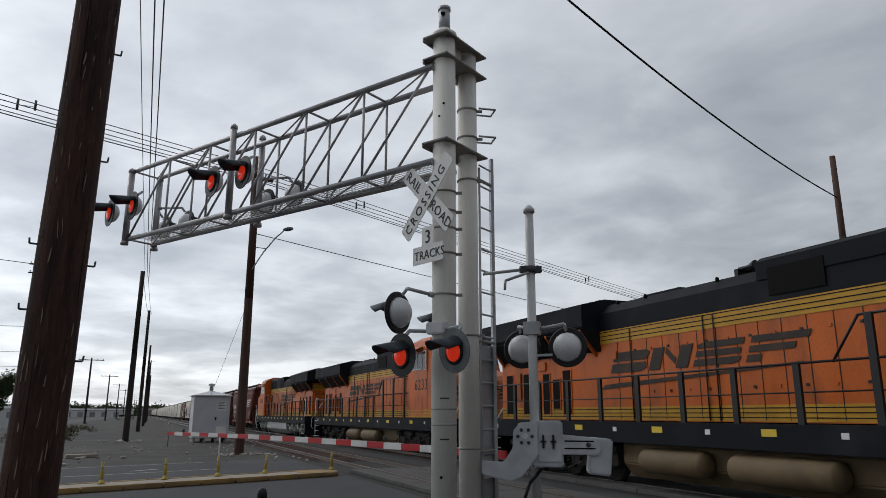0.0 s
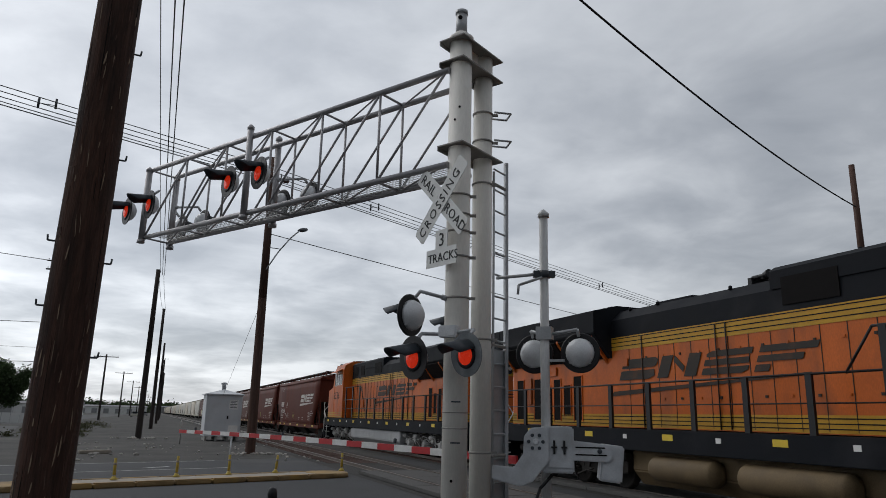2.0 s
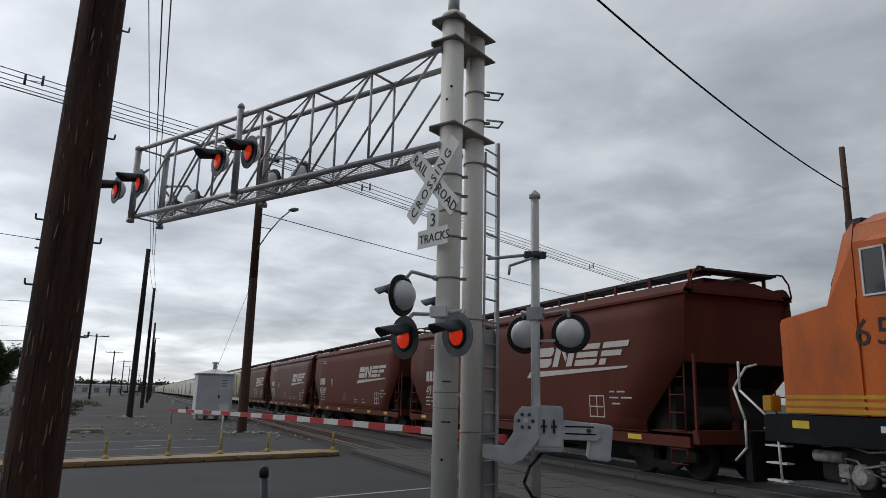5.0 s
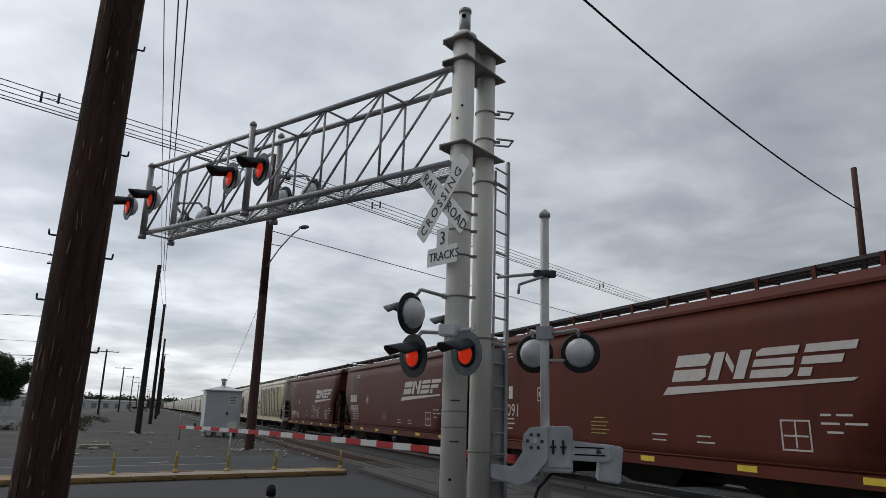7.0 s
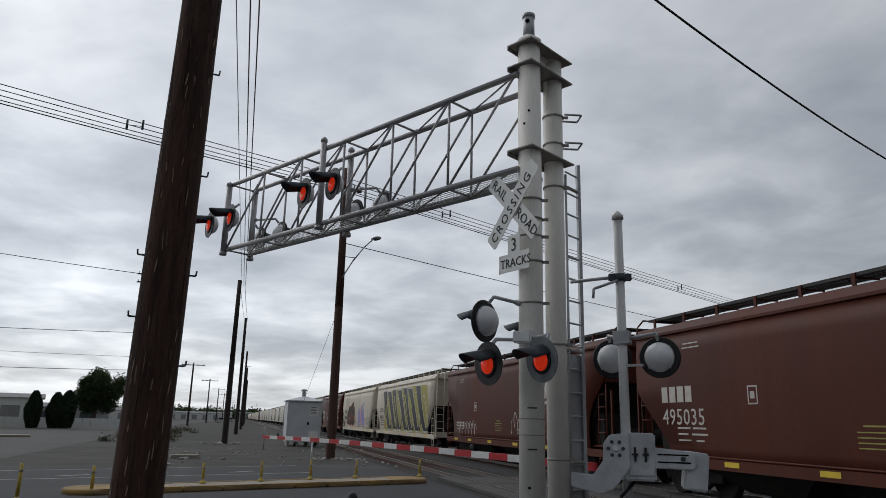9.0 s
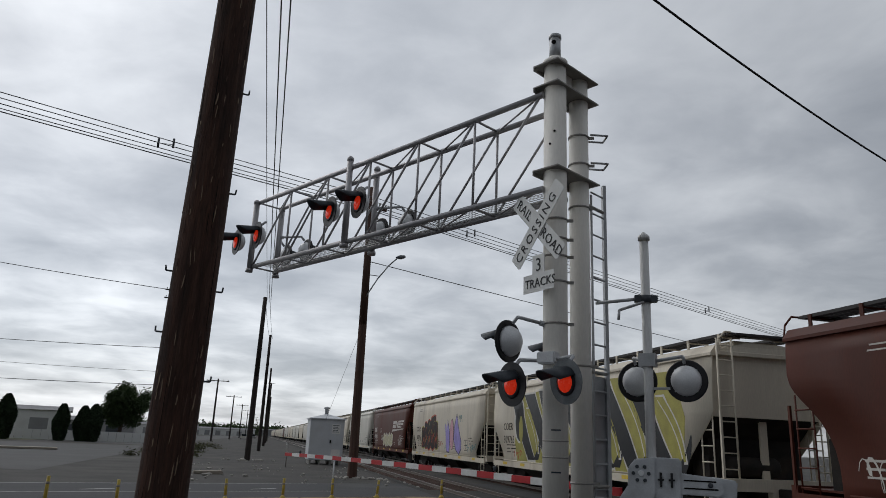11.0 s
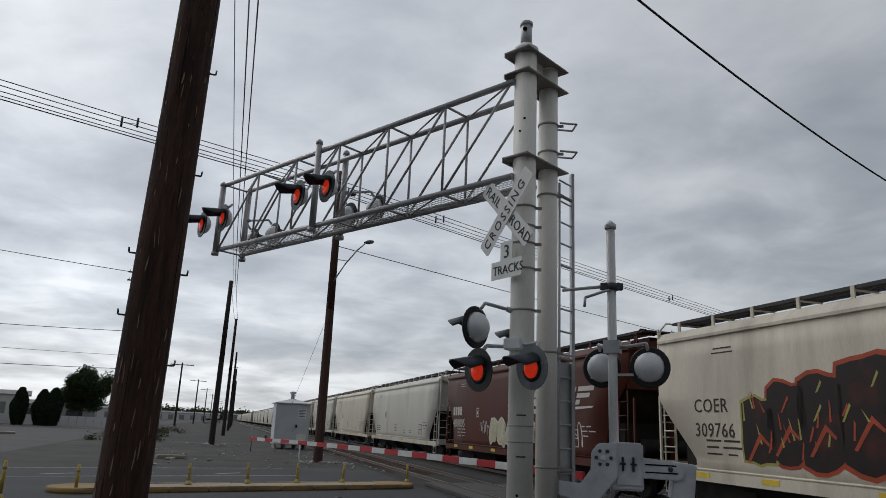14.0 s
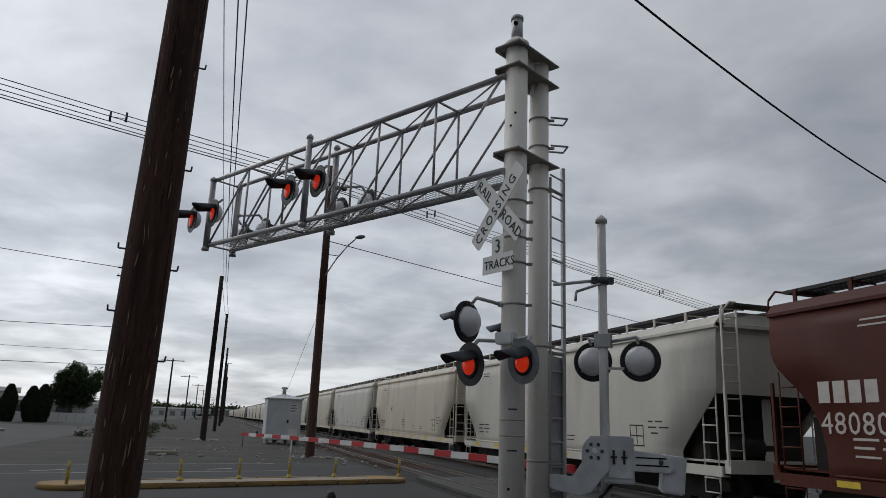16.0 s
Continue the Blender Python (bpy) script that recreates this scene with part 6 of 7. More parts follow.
def loco(number, tank_mat, gear_mat, label, reservoirs=True, flared=0.0, cab_number=True, mark_y=0.0):
    """A six-axle road locomotive, its middle at the local origin, cab towards local -y."""
    c = thing("locomotive", pose(XC, -200, 0), label, "locomotive", "locomotives at the head of the train")
    H = 10.75
    # underframe and walkway
    bm = bm_new()
    box(bm, (-1.5, -H + 0.3, 1.10), (1.5, H + 0.35, 1.58))
    box(bm, (-0.6, -H + 0.6, 0.85), (0.6, H - 0.6, 1.10))
    part("underframe", bm, M_LBLACK, c, bevel=0.015)
    for k in range(14):
        y = -H + 1.1 + k * 1.52
        for s in (-1, 1):
            bm = bm_new()
            w = 0.34 if k % 2 == 0 else 0.14
            box(bm, (s * 1.503 - 0.004, y - w / 2, 1.36), (s * 1.503 + 0.004, y + w / 2, 1.36 + (0.13 if k % 2 == 0 else 0.10)))
            part("sill_reflector", bm, M_REFL if k % 2 == 0 else M_WHITE, c, "yellow reflective square" if k % 2 == 0 else "white reflective square")
    # hood in colour bands
    y0, y1 = -6.25, H

    def hood_band(name, z0, z1, w0, w1, mat_, ya=y0, yb=y1, lab=""):
        bm = bm_new()
        vs = [bm.verts.new(p) for p in ((-w0, ya, z0), (w0, ya, z0), (w0, yb, z0), (-w0, yb, z0), (-w1, ya, z1), (w1, ya, z1), (w1, yb, z1), (-w1, yb, z1))]
        for f in ((0, 3, 2, 1), (4, 5, 6, 7), (0, 1, 5, 4), (1, 2, 6, 5), (2, 3, 7, 6), (3, 0, 4, 7)):
            bm.faces.new([vs[i] for i in f])
        return part(name, bm, mat_, c, lab)
    hood = hood_band("hood", 1.60, 3.84, 0.95, 0.95, M_ORANGE, lab="orange engine hood with door seams")
    hood_band("lower_stripe", 1.62, 1.93, 0.955, 0.955, M_LYEL, lab="yellow stripe with thin black lines")
    hood_band("upper_stripe", 3.53, 3.86, 0.962, 0.962, M_LYEL, -6.2, 5.35, "yellow stripe with thin black lines")
    hood_band("end_stripe", 3.36, 3.72, 0.957, 0.957, M_LYEL, 10.2, H + 0.006, "yellow stripe at the hood end")
    hood_band("hood_top", 3.84, 4.32, 0.96, 0.94, M_LBLACK, lab="black hood top")
    hood_band("hood_roof", 4.32, 4.58, 0.94, 0.66, M_LBLACK, -0.05, 5.2)
    hood_band("raised_cabinet", 4.32, 4.68, 0.965, 0.96, M_LBLACK, -6.2, -0.1, "raised black electrical cabinet")
    hood_band("cabinet_roof", 4.68, 4.78, 0.96, 0.80, M_LBLACK, -6.2, -0.1)
    # thin black pinstripes
    for s in (-1, 1):
        for z, w, ya, yb in ((1.68, 0.957, y0, y1), (1.77, 0.957, y0, y1), (1.86, 0.957, y0, y1), (3.61, 0.964, -6.2, 5.35), (3.71, 0.964, -6.2, 5.35), (3.81, 0.964, -6.2, 5.35)):
            bm = bm_new()
            box(bm, (s * w - 0.003, ya, z), (s * w + 0.003, yb, z + 0.02))
            part("pinstripe", bm, M_LBLACK, c)
        # door seams
        bm = bm_new()
        for k in range(19):
            y = -5.6 + k * 0.56
            box(bm, (s * 0.952 - 0.006, y - 0.008, 1.64), (s * 0.952 + 0.012, y + 0.008, 3.86))
        part("door_seam", bm, M_LETTERK, c)
        for k in range(16):
            y = -5.2 + k * 0.6
            for z in (2.25, 3.25):
                bm = bm_new()
                box(bm, (s * 0.96 - 0.012, y - 0.03, z), (s * 0.96 + 0.012, y + 0.03, z + 0.05))
                part("door_latch", bm, M_LETTERK if k % 2 else M_ORANGE, hood)
        # louvred openings at the radiator end: flat panels with the inner shade painted on
        for k, (y, w, z0_, z1_) in enumerate(((6.85, 0.40, 1.75, 2.95), (7.4, 0.36, 1.9, 2.72), (7.95, 0.36, 1.75, 2.9), (8.5, 0.36, 1.9, 2.72), (9.1, 0.40, 1.75, 2.95), (10.2, 0.42, 1.75, 2.95))):
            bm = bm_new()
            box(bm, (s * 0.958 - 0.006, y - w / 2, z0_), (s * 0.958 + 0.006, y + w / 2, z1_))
            op = part("louvre", bm, M_VOID, c, "louvred opening, its inner shade painted flat black")
            bm = bm_new()
            for a, b in ((y - w / 2 - 0.03, y - w / 2), (y + w / 2, y + w / 2 + 0.03)):
                box(bm, (s * 0.965 - 0.012, a, z0_ - 0.03), (s * 0.965 + 0.012, b, z1_ + 0.03))
            box(bm, (s * 0.965 - 0.012, y - w / 2, z1_), (s * 0.965 + 0.012, y + w / 2, z1_ + 0.03))
            part("louvre_frame", bm, M_ORANGE, op)
        # dark openings of the upper hood behind the cab, their depth only black colour
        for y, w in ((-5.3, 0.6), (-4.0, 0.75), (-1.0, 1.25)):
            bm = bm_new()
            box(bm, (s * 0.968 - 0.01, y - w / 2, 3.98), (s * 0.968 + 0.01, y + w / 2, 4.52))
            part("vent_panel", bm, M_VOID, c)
        # conduit runs and small boxes on the hood side
        for y in (1.15, 1.45, 3.95):
            bm = bm_new()
            rod(bm, (s * 0.975, y, 1.62), (s * 0.975, y, 3.82), 0.016, 0.016, 6)
            part("conduit", bm, M_LETTERK, c)
        bm = bm_new()
        tube(bm, ((s * 1.45, -1.95, 2.60), (s * 1.45, -2.5, 3.32), (s * 1.45, -6.0, 3.32)), 0.024, 8)
        part("raised_rail", bm, M_BLACK, c)
        for y, z, w, h in ((8.2, 3.0, 0.5, 0.26), (-3.7, 2.2, 0.4, 0.5), (4.6, 3.1, 0.2, 0.2), (9.65, 2.2, 0.4, 0.8)):
            bm = bm_new()
            box(bm, (min(s * 0.95, s * 1.0), y - w / 2, z), (max(s * 0.95, s * 1.0), y + w / 2, z + h))
            part("side_box", bm, M_ORANGE, c, bevel=0.012)
    # radiator wings
    bm = bm_new()
    w = 1.5
    prof = [(-w, 3.98), (-w, 4.56), (-0.75, 4.74 + flared), (0.75, 4.74 + flared), (w, 4.56), (w, 3.98), (0.96, 3.34), (-0.96, 3.34)]
    slab(bm, prof, 5.48, pose(0, 5.2, 0))
    slab(bm, [(-w, 3.96), (-w, 4.56), (-0.75, 4.74 + flared), (0.75, 4.74 + flared), (w, 4.56), (w, 3.96)], 0.66, pose(0, 10.682, 0))
    rad = part("radiator_wing", bm, M_LBLACK, c, "black overhanging radiator housing", bevel=0.015)
    for s in (-1, 1):
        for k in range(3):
            # intake screens; the darkness behind them is put into their colour
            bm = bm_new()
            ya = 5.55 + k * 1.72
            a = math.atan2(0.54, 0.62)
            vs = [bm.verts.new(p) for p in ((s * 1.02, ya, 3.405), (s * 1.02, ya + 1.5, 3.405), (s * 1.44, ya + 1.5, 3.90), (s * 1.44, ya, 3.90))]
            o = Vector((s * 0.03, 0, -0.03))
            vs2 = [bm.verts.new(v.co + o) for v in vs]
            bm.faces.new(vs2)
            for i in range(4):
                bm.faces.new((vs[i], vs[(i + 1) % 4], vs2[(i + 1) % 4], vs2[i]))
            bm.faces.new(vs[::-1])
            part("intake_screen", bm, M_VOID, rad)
        for k in range(4):
            bm = bm_new()
            ya = 5.38 + k * 1.72
            slab(bm, [(0.94, 3.36), (0.94, 3.2), (1.45, 3.86), (1.45, 3.95)] if s > 0 else [(-0.94, 3.36), (-0.94, 3.2), (-1.45, 3.86), (-1.45, 3.95)], 0.09, pose(0, ya, 0))
            part("wing_bracket", bm, M_ORANGE, rad)
    # mesh over the radiators and lifting eyes along the roof edge
    bm = bm_new()
    for k in range(16):
        box(bm, (-0.7, 5.5 + k * 0.33, 4.742 + flared), (0.7, 5.5 + k * 0.33 + 0.2, 4.77 + flared))
    part("radiator_mesh", bm, M_GEARGREY, c, "grey radiator shutters")
    for y in (-5.6, -4.2, -1.9, 1.2, 3.6, 4.7):
        for s in (-1, 1):
            bm = bm_new()
            turned(bm, (s * 0.7, y, 4.55 if y > -0.1 else 4.74), (0, 0, 1), ((0, 0.04), (0.07, 0.04), (0.09, 0.02)), 8)
            part("lifting_eye", bm, M_LBLACK, c)
    # roof gear
    bm = bm_new()
    box(bm, (-0.5, 2.6, 4.56), (0.5, 4.0, 4.68))
    part("exhaust_housing", bm, M_LBLACK, c, bevel=0.04)
    bm = bm_new()
    for k in range(3):
        turned(bm, (-0.5 + 0.2 * k, 0.75, 4.74), (0, -1, 0.05), ((0, 0.05), (0.25, 0.04), (0.42, 0.1), (0.45, 0.1)), 12)
    box(bm, (-0.6, 0.7, 4.55), (0.0, 0.8, 4.74))
    part("horn", bm, M_BLACK, c, "black air horn cluster")
    for y in (-3.6, -2.6):
        bm = bm_new()
        turned(bm, (0, y, 4.77), (0, 0, 1), ((0, 0.45), (0.08, 0.45), (0.1, 0.4)), 20)
        part("roof_fan", bm, M_LBLACK, c)
    # cab
    bm = bm_new()
    cab_prof = [(-1.5, 1.60), (1.5, 1.60), (1.5, 4.38), (1.42, 4.66), (0.9, 4.92), (-0.9, 4.92), (-1.42, 4.66), (-1.5, 4.38)]
    slab(bm, cab_prof, 2.15, pose(0, -8.4, 0))
    cab = part("cab", bm, M_ORANGE, c, "orange wide cab", bevel=0.03)
    bm = bm_new()
    slab(bm, [(-1.44, 1.6), (1.44, 1.6), (1.44, 3.15), (-1.44, 3.15)], 0.02, pose(0, -6.245, 0))
    part("cab_back", bm, M_ORANGE, c)
    # windscreen slope and nose
    bm = bm_new()
    pts = {}
    ring = []
    for y, wv, zt in ((-8.4, 1.5, 3.66), (-9.80, 1.5, 3.44), (-9.95, 1.48, 3.41), (-H, 0.45, 3.12)):
        ring.append([bm.verts.new(p) for p in ((-wv, y, 1.60), (wv, y, 1.60), (wv, y, zt - 0.18), (wv * 0.55, y, zt), (-wv * 0.55, y, zt), (-wv, y, zt - 0.18))])
    for a, b in zip(ring, ring[1:]):
        for k in range(6):
            bm.faces.new((a[k], a[(k + 1) % 6], b[(k + 1) % 6], b[k]))
    bm.faces.new(ring[0][::-1])
    bm.faces.new(ring[-1])
    nose = part("nose", bm, M_ORANGE, c, "orange sloped nose", bevel=0.03)
    bm = bm_new()
    vs = [bm.verts.new(p) for p in ((-1.47, -8.42, 3.3), (1.47, -8.42, 3.3), (1.47, -8.42, 4.34), (1.38, -8.42, 4.74), (-1.38, -8.42, 4.74), (-1.47, -8.42, 4.34), (-1.47, -8.98, 3.36), (1.47, -8.98, 3.36), (1.38, -8.62, 4.56), (-1.38, -8.62, 4.56), (0, -9.1, 3.4), (0, -8.7, 4.60))]
    for f in ((0, 1, 2, 3, 4, 5), (6, 10, 11, 9), (10, 7, 8, 11), (0, 5, 4, 9, 6), (1, 7, 8, 3, 2), (9, 11, 8, 3, 4), (0, 6, 10, 7, 1)):
        try:
            bm.faces.new([vs[i] for i in f])
        except ValueError:
            pass
    front = part("cab_front", bm, M_ORANGE, c)
    for s in (-1, 1):
        bm = bm_new()
        quad = [Vector((s * 0.10, -9.01, 3.76)), Vector((s * 0.2, -9.03, 3.66)), Vector((s * 1.30, -8.925, 3.64)), Vector((s * 1.40, -8.90, 3.74)), Vector((s * 1.32, -8.70, 4.32)), Vector((s * 1.2, -8.68, 4.42)), Vector((s * 0.2, -8.76, 4.46)), Vector((s * 0.11, -8.80, 4.38))]
        a = [bm.verts.new(v + Vector((0, -0.02, 0.01))) for v in quad]
        b = [bm.verts.new(v + Vector((0, 0.04, 0))) for v in quad]
        bm.faces.new(a)
        bm.faces.new(b[::-1])
        for i in range(8):
            bm.faces.new((a[i], a[(i + 1) % 8], b[(i + 1) % 8], b[i]))
        part("windscreen", bm, M_GLASS, c, "dark windscreen pane")
        bm = bm_new()
        tube(bm, (Vector((s * 0.55, -9.07, 3.7)), Vector((s * 0.8, -8.86, 4.12))), 0.012, 6)
        part("wiper", bm, M_BLACK, c)
        # number boards
        bm = bm_new()
        box(bm, (s * 0.78 - 0.38, -8.74, 4.60), (s * 0.78 + 0.38, -8.42, 4.86))
        nb = part("number_board", bm, M_BLACK, c, "black number board", bevel=0.02)
        if number:
            letters("number", number, 0.16, M_LETTER, nb, pose(s * 0.78 - 0.27, -8.744, 4.65), 1.05, 0.003)
        # side windows
        for y, w, z0_, z1_ in ((-8.05, 0.36, 3.5, 4.22), (-7.55, 0.44, 3.54, 4.14), (-7.08, 0.40, 3.54, 4.14), (-6.68, 0.3, 3.54, 4.1)):
            bm = bm_new()
            box(bm, (s * 1.502 - 0.008, y - w / 2, z0_), (s * 1.502 + 0.008, y + w / 2, z1_))
            wn = part("side_window", bm, M_GLASS, cab, "dark cab window")
            bm = bm_new()
            for a, b in ((y - w / 2 - 0.03, y - w / 2 + 0.005), (y + w / 2 - 0.005, y + w / 2 + 0.03)):
                box(bm, (s * 1.512 - 0.012, a, z0_ - 0.03), (s * 1.512 + 0.012, b, z1_ + 0.03))
            box(bm, (s * 1.512 - 0.012, y - w / 2, z1_), (s * 1.512 + 0.012, y + w / 2, z1_ + 0.03))
            box(bm, (s * 1.512 - 0.012, y - w / 2, z0_ - 0.03), (s * 1.512 + 0.012, y + w / 2, z0_))
            part("window_frame", bm, M_RAILW, wn, "pale metal window frame")
        bm = bm_new()
        slab(bm, [(0, 0), (0.42, -0.2), (0.42, -0.17), (0, 0.03)], 1.3, pose(s * 1.5, -7.9, 4.42) @ Matrix.Diagonal((s, 1, 1, 1)))
        part("sun_shade", bm, M_ORANGE, cab, "orange folding sun shade")
        # vents under the cab
        for y in (-7.6, -6.75):
            bm = bm_new()
            for q in range(11):
                box(bm, (s * 1.506 - 0.012, y - 0.33, 1.78 + q * 0.06), (s * 1.506 + 0.012, y + 0.33, 1.80 + q * 0.06 + 0.012))
            part("cab_vent", bm, M_ORANGE, cab, "louvred cab vent")
        bm = bm_new()
        for z in (1.62, 1.74, 1.86):
            box(bm, (s * 1.503 - 0.004, -8.4, z), (s * 1.503 + 0.004, -6.26, z + 0.07))
        part("cab_stripe", bm, M_LYEL, cab, "yellow stripes")
    # yellow band round the foot of the nose
    for z0_, z1_, mat_ in ((1.62, 1.70, M_LYEL), (1.74, 1.82, M_LYEL), (1.86, 1.92, M_LYEL)):
        bm = bm_new()
        rg = []
        for z in (z0_, z1_):
            rg.append([bm.verts.new((sx * (wv + 0.006), y - (0.006 if k == 3 else 0), z)) for sx, seq in ((-1, range(4)), (1, range(3, -1, -1))) for k in seq for y, wv in (((-8.4, 1.5), (-9.80, 1.5), (-9.95, 1.48), (-H, 0.45))[k],)])
        for k in range(7):
            bm.faces.new((rg[0][k], rg[0][k + 1], rg[1][k + 1], rg[1][k]))
        part("nose_stripe", bm, mat_, nose, "yellow stripe round the nose")
    # low black skirt of the nose, ditch lights and cab roof gear
    for s in (-1, 1):
        bm = bm_new()
        box(bm, (s * 0.95 - 0.13, -H - 0.1, 1.62), (s * 0.95 + 0.13, -H + 0.12, 1.92))
        dl = part("ditch_light", bm, M_LYEL, c, "yellow ditch light housing", bevel=0.02)
        bm = bm_new()
        turned(bm, (s * 0.95, -H - 0.1, 1.77), (0, -1, 0), ((0, 0.1), (0.02, 0.095), (0.025, 0.06)), 16)
        part("lamp_glass", bm, M_LAMPBACK, dl)
    bm = bm_new()
    box(bm, (-0.55, -7.9, 4.92), (0.55, -6.9, 5.0))
    part("cab_cooler", bm, M_LETTERK, c, "dark low roof box", bevel=0.02)
    for x in (-0.5, 0.1, 0.45):
        bm = bm_new()
        rod(bm, (x, -8.1, 4.9), (x, -8.1, 5.06), 0.012, 0.012, 6)
        turned(bm, (x, -8.1, 5.02), (0, 0, 1), ((0, 0.04), (0.03, 0.04), (0.05, 0.01)), 10)
        part("aerial", bm, M_BLACK, c)
    # headlights and front mark
    bm = bm_new()
    box(bm, (-0.16, -H - 0.04, 2.74), (0.16, -H, 3.12))
    hl = part("headlight_plate", bm, M_BLACK, nose)
    for z in (2.84, 3.02):
        bm = bm_new()
        turned(bm, (0, -H - 0.035, z), (0, -1, 0), ((0, 0.085), (0.02, 0.08), (0.025, 0.05)), 14)
        part("headlight", bm, M_GEARGREY, hl)
    # dark anti-glare panel on the nose top
    bm = bm_new()
    vs = [bm.verts.new(p) for p in ((-0.80, -8.75, 3.615), (0.80, -8.75, 3.615), (0.78, -9.75, 3.459), (-0.78, -9.75, 3.459))]
    vs2 = [bm.verts.new(v.co + Vector((0, 0, -0.05))) for v in vs]
    bm.faces.new(vs)
    bm.faces.new(vs2[::-1])
    for i in range(4):
        bm.faces.new((vs[i], vs[(i + 1) % 4], vs2[(i + 1) % 4], vs2[i]))
    part("antiglare_panel", bm, M_LBLACK, nose)
    tilt = math.degrees(math.atan2(0.80, 1.03))
    near_face = pose(-1.48, -9.95 - 0.012, 2.42, 0, 0, -tilt)
    far_face = pose(0.45, -H - 0.012, 2.42, 0, 0, tilt)
    slanted_mark(c, near_face @ pose(0.14, 0, 0), 2.3, 0.36, M_LETTERK, 0, "dark slanted mark", range(0, 5))
    slanted_mark(c, far_face @ pose(-1.10, 0, 0), 2.3, 0.36, M_LETTERK, 0, "dark slanted mark", range(5, 11))
    for face, poly in ((near_face, [(0.02, -0.26), (0.08, -0.10), (1.28, -0.06), (1.28, -0.13)]), (far_face, [(0.02, -0.12), (0.02, -0.06), (1.2, -0.03), (1.2, -0.06)])):
        bm = bm_new()
        slab(bm, poly, 0.006)
        part("mark_bar", bm, M_LETTERK, c, at=face)
    # pilot, steps and couplers at both ends
    for e in (-1, 1):
        y = e * (H + 0.25)
        bm = bm_new()
        box(bm, (-1.45, min(y, y - e * 0.2), 0.35), (1.45, max(y, y - e * 0.2), 1.25))
        part("pilot", bm, M_LBLACK, c, "black pilot plate", bevel=0.02)
        bm = bm_new()
        box(bm, (-0.16, min(y, y + e * 0.75), 0.75), (0.16, max(y, y + e * 0.75), 1.05))
        part("coupler", bm, M_GRIME_SHADE, c, bevel=0.04)
        for s in (-1, 1):
            for k in range(4):
                bm = bm_new()
                box(bm, (s * 1.45 - 0.16, y - e * 0.75 - 0.22, 0.42 + k * 0.3), (s * 1.45 + 0.03, y - e * 0.75 + 0.22, 0.45 + k * 0.3))
                part("step", bm, M_RAILW if e < 0 else M_WHITE, c, "worn step edge")
            front = (((1.47, -0.85, 0.45), (1.47, -0.82, 1.38), (1.47, 0.0, 2.0), (1.47, 0.0, 2.55)),
                     ((1.47, 0.2, 0.70), (1.48, -0.1, 0.95), (1.48, -0.1, 1.46), (1.40, 0.22, 2.05), (1.05, 0.24, 2.45), (0.75, 0.24, 2.52)))
            rear = (((1.47, 0.0, 0.50), (1.47, 0.0, 2.60), (1.46, -0.06, 2.70), (1.45, -0.5, 2.72)),
                    ((0.95, 0.22, 0.75), (1.06, 0.22, 1.0), (1.04, 0.22, 1.43), (0.25, 0.22, 2.62), (0.10, 0.22, 2.70)))
            for rail in front if e < 0 else rear:
                bm = bm_new()
                tube(bm, [(s * x, y + e * d, z) for x, d, z in rail], 0.023, 8)
                part("step_handrail", bm, M_RAILW, c, "white bent handrail")
        # end platform railing
        if e > 0:
            bm = bm_new()
            tube(bm, ((-1.4, H + 0.3, 2.55), (-0.4, H + 0.3, 2.55), (-0.4, H + 0.3, 1.6)), 0.02, 6)
            tube(bm, ((1.4, H + 0.3, 2.55), (0.4, H + 0.3, 2.55), (0.4, H + 0.3, 1.6)), 0.02, 6)
            part("end_rail", bm, M_BLACK, c)
    # walkway railing
    for s in (-1, 1):
        bm = bm_new()
        tube(bm, ((s * 1.45, -6.1, 2.62), (s * 1.45, H + 0.2, 2.62)), 0.022, 6)
        part("top_rail", bm, M_BLACK, c)
        bm = bm_new()
        tube(bm, ((s * 1.45, -6.1, 2.12), (s * 1.45, H + 0.2, 2.12)), 0.014, 6)
        part("mid_rail", bm, M_BLACK, c)
        for k in range(12):
            y = -5.6 + k * 1.46
            bm = bm_new()
            box(bm, (s * 1.45 - 0.03, y - 0.065, 1.3), (s * 1.45 + 0.03, y + 0.065, 2.61 if y > -2.3 else 3.33))
            part("stanchion", bm, M_BLACK, c)
    # tank and reservoirs
    bm = bm_new()
    tw = 1.1 if reservoirs else 1.42
    slab(bm, [(-tw, 0.62), (-tw, 1.08), (tw, 1.08), (tw, 0.62), (tw * 0.75, 0.3), (-tw * 0.75, 0.3)], 8.6, pose(0, -4.3, 0))
    part("fuel_tank", bm, tank_mat, c, "long angular fuel tank below the frame", bevel=0.03)
    if reservoirs:
        for s in (-1, 1):
            for ya, ln in ((-1.85, 2.45), (1.2, 2.05)):
                bm = bm_new()
                turned(bm, (s * 1.30, ya, 0.74), (0, 1, 0), ((0, 0.1), (0.08, 0.24), (0.14, 0.27), (ln - 0.14, 0.27), (ln - 0.08, 0.24), (ln, 0.1)), 18)
                part("air_reservoir", bm, M_TANK, c, "dusty tan air tank")
    for y in (-6.95, 6.95):
        loco_truck(c, y, gear_mat)
    # marks and numbers
    for s in (-1, 1):
        slanted_mark(c, side_pose(s, 0.968, (3.7 if s < 0 else -0.9) + mark_y, 2.76), 5.9, 0.50, M_LETTERK, 1, "dark slanted mark on the hood")
        if cab_number:
            letters("cab_number", number, 0.44, M_LETTERK, c, side_pose(s, 1.506, -7.0 if s < 0 else -8.5, 2.70), 1.22, 0.004)
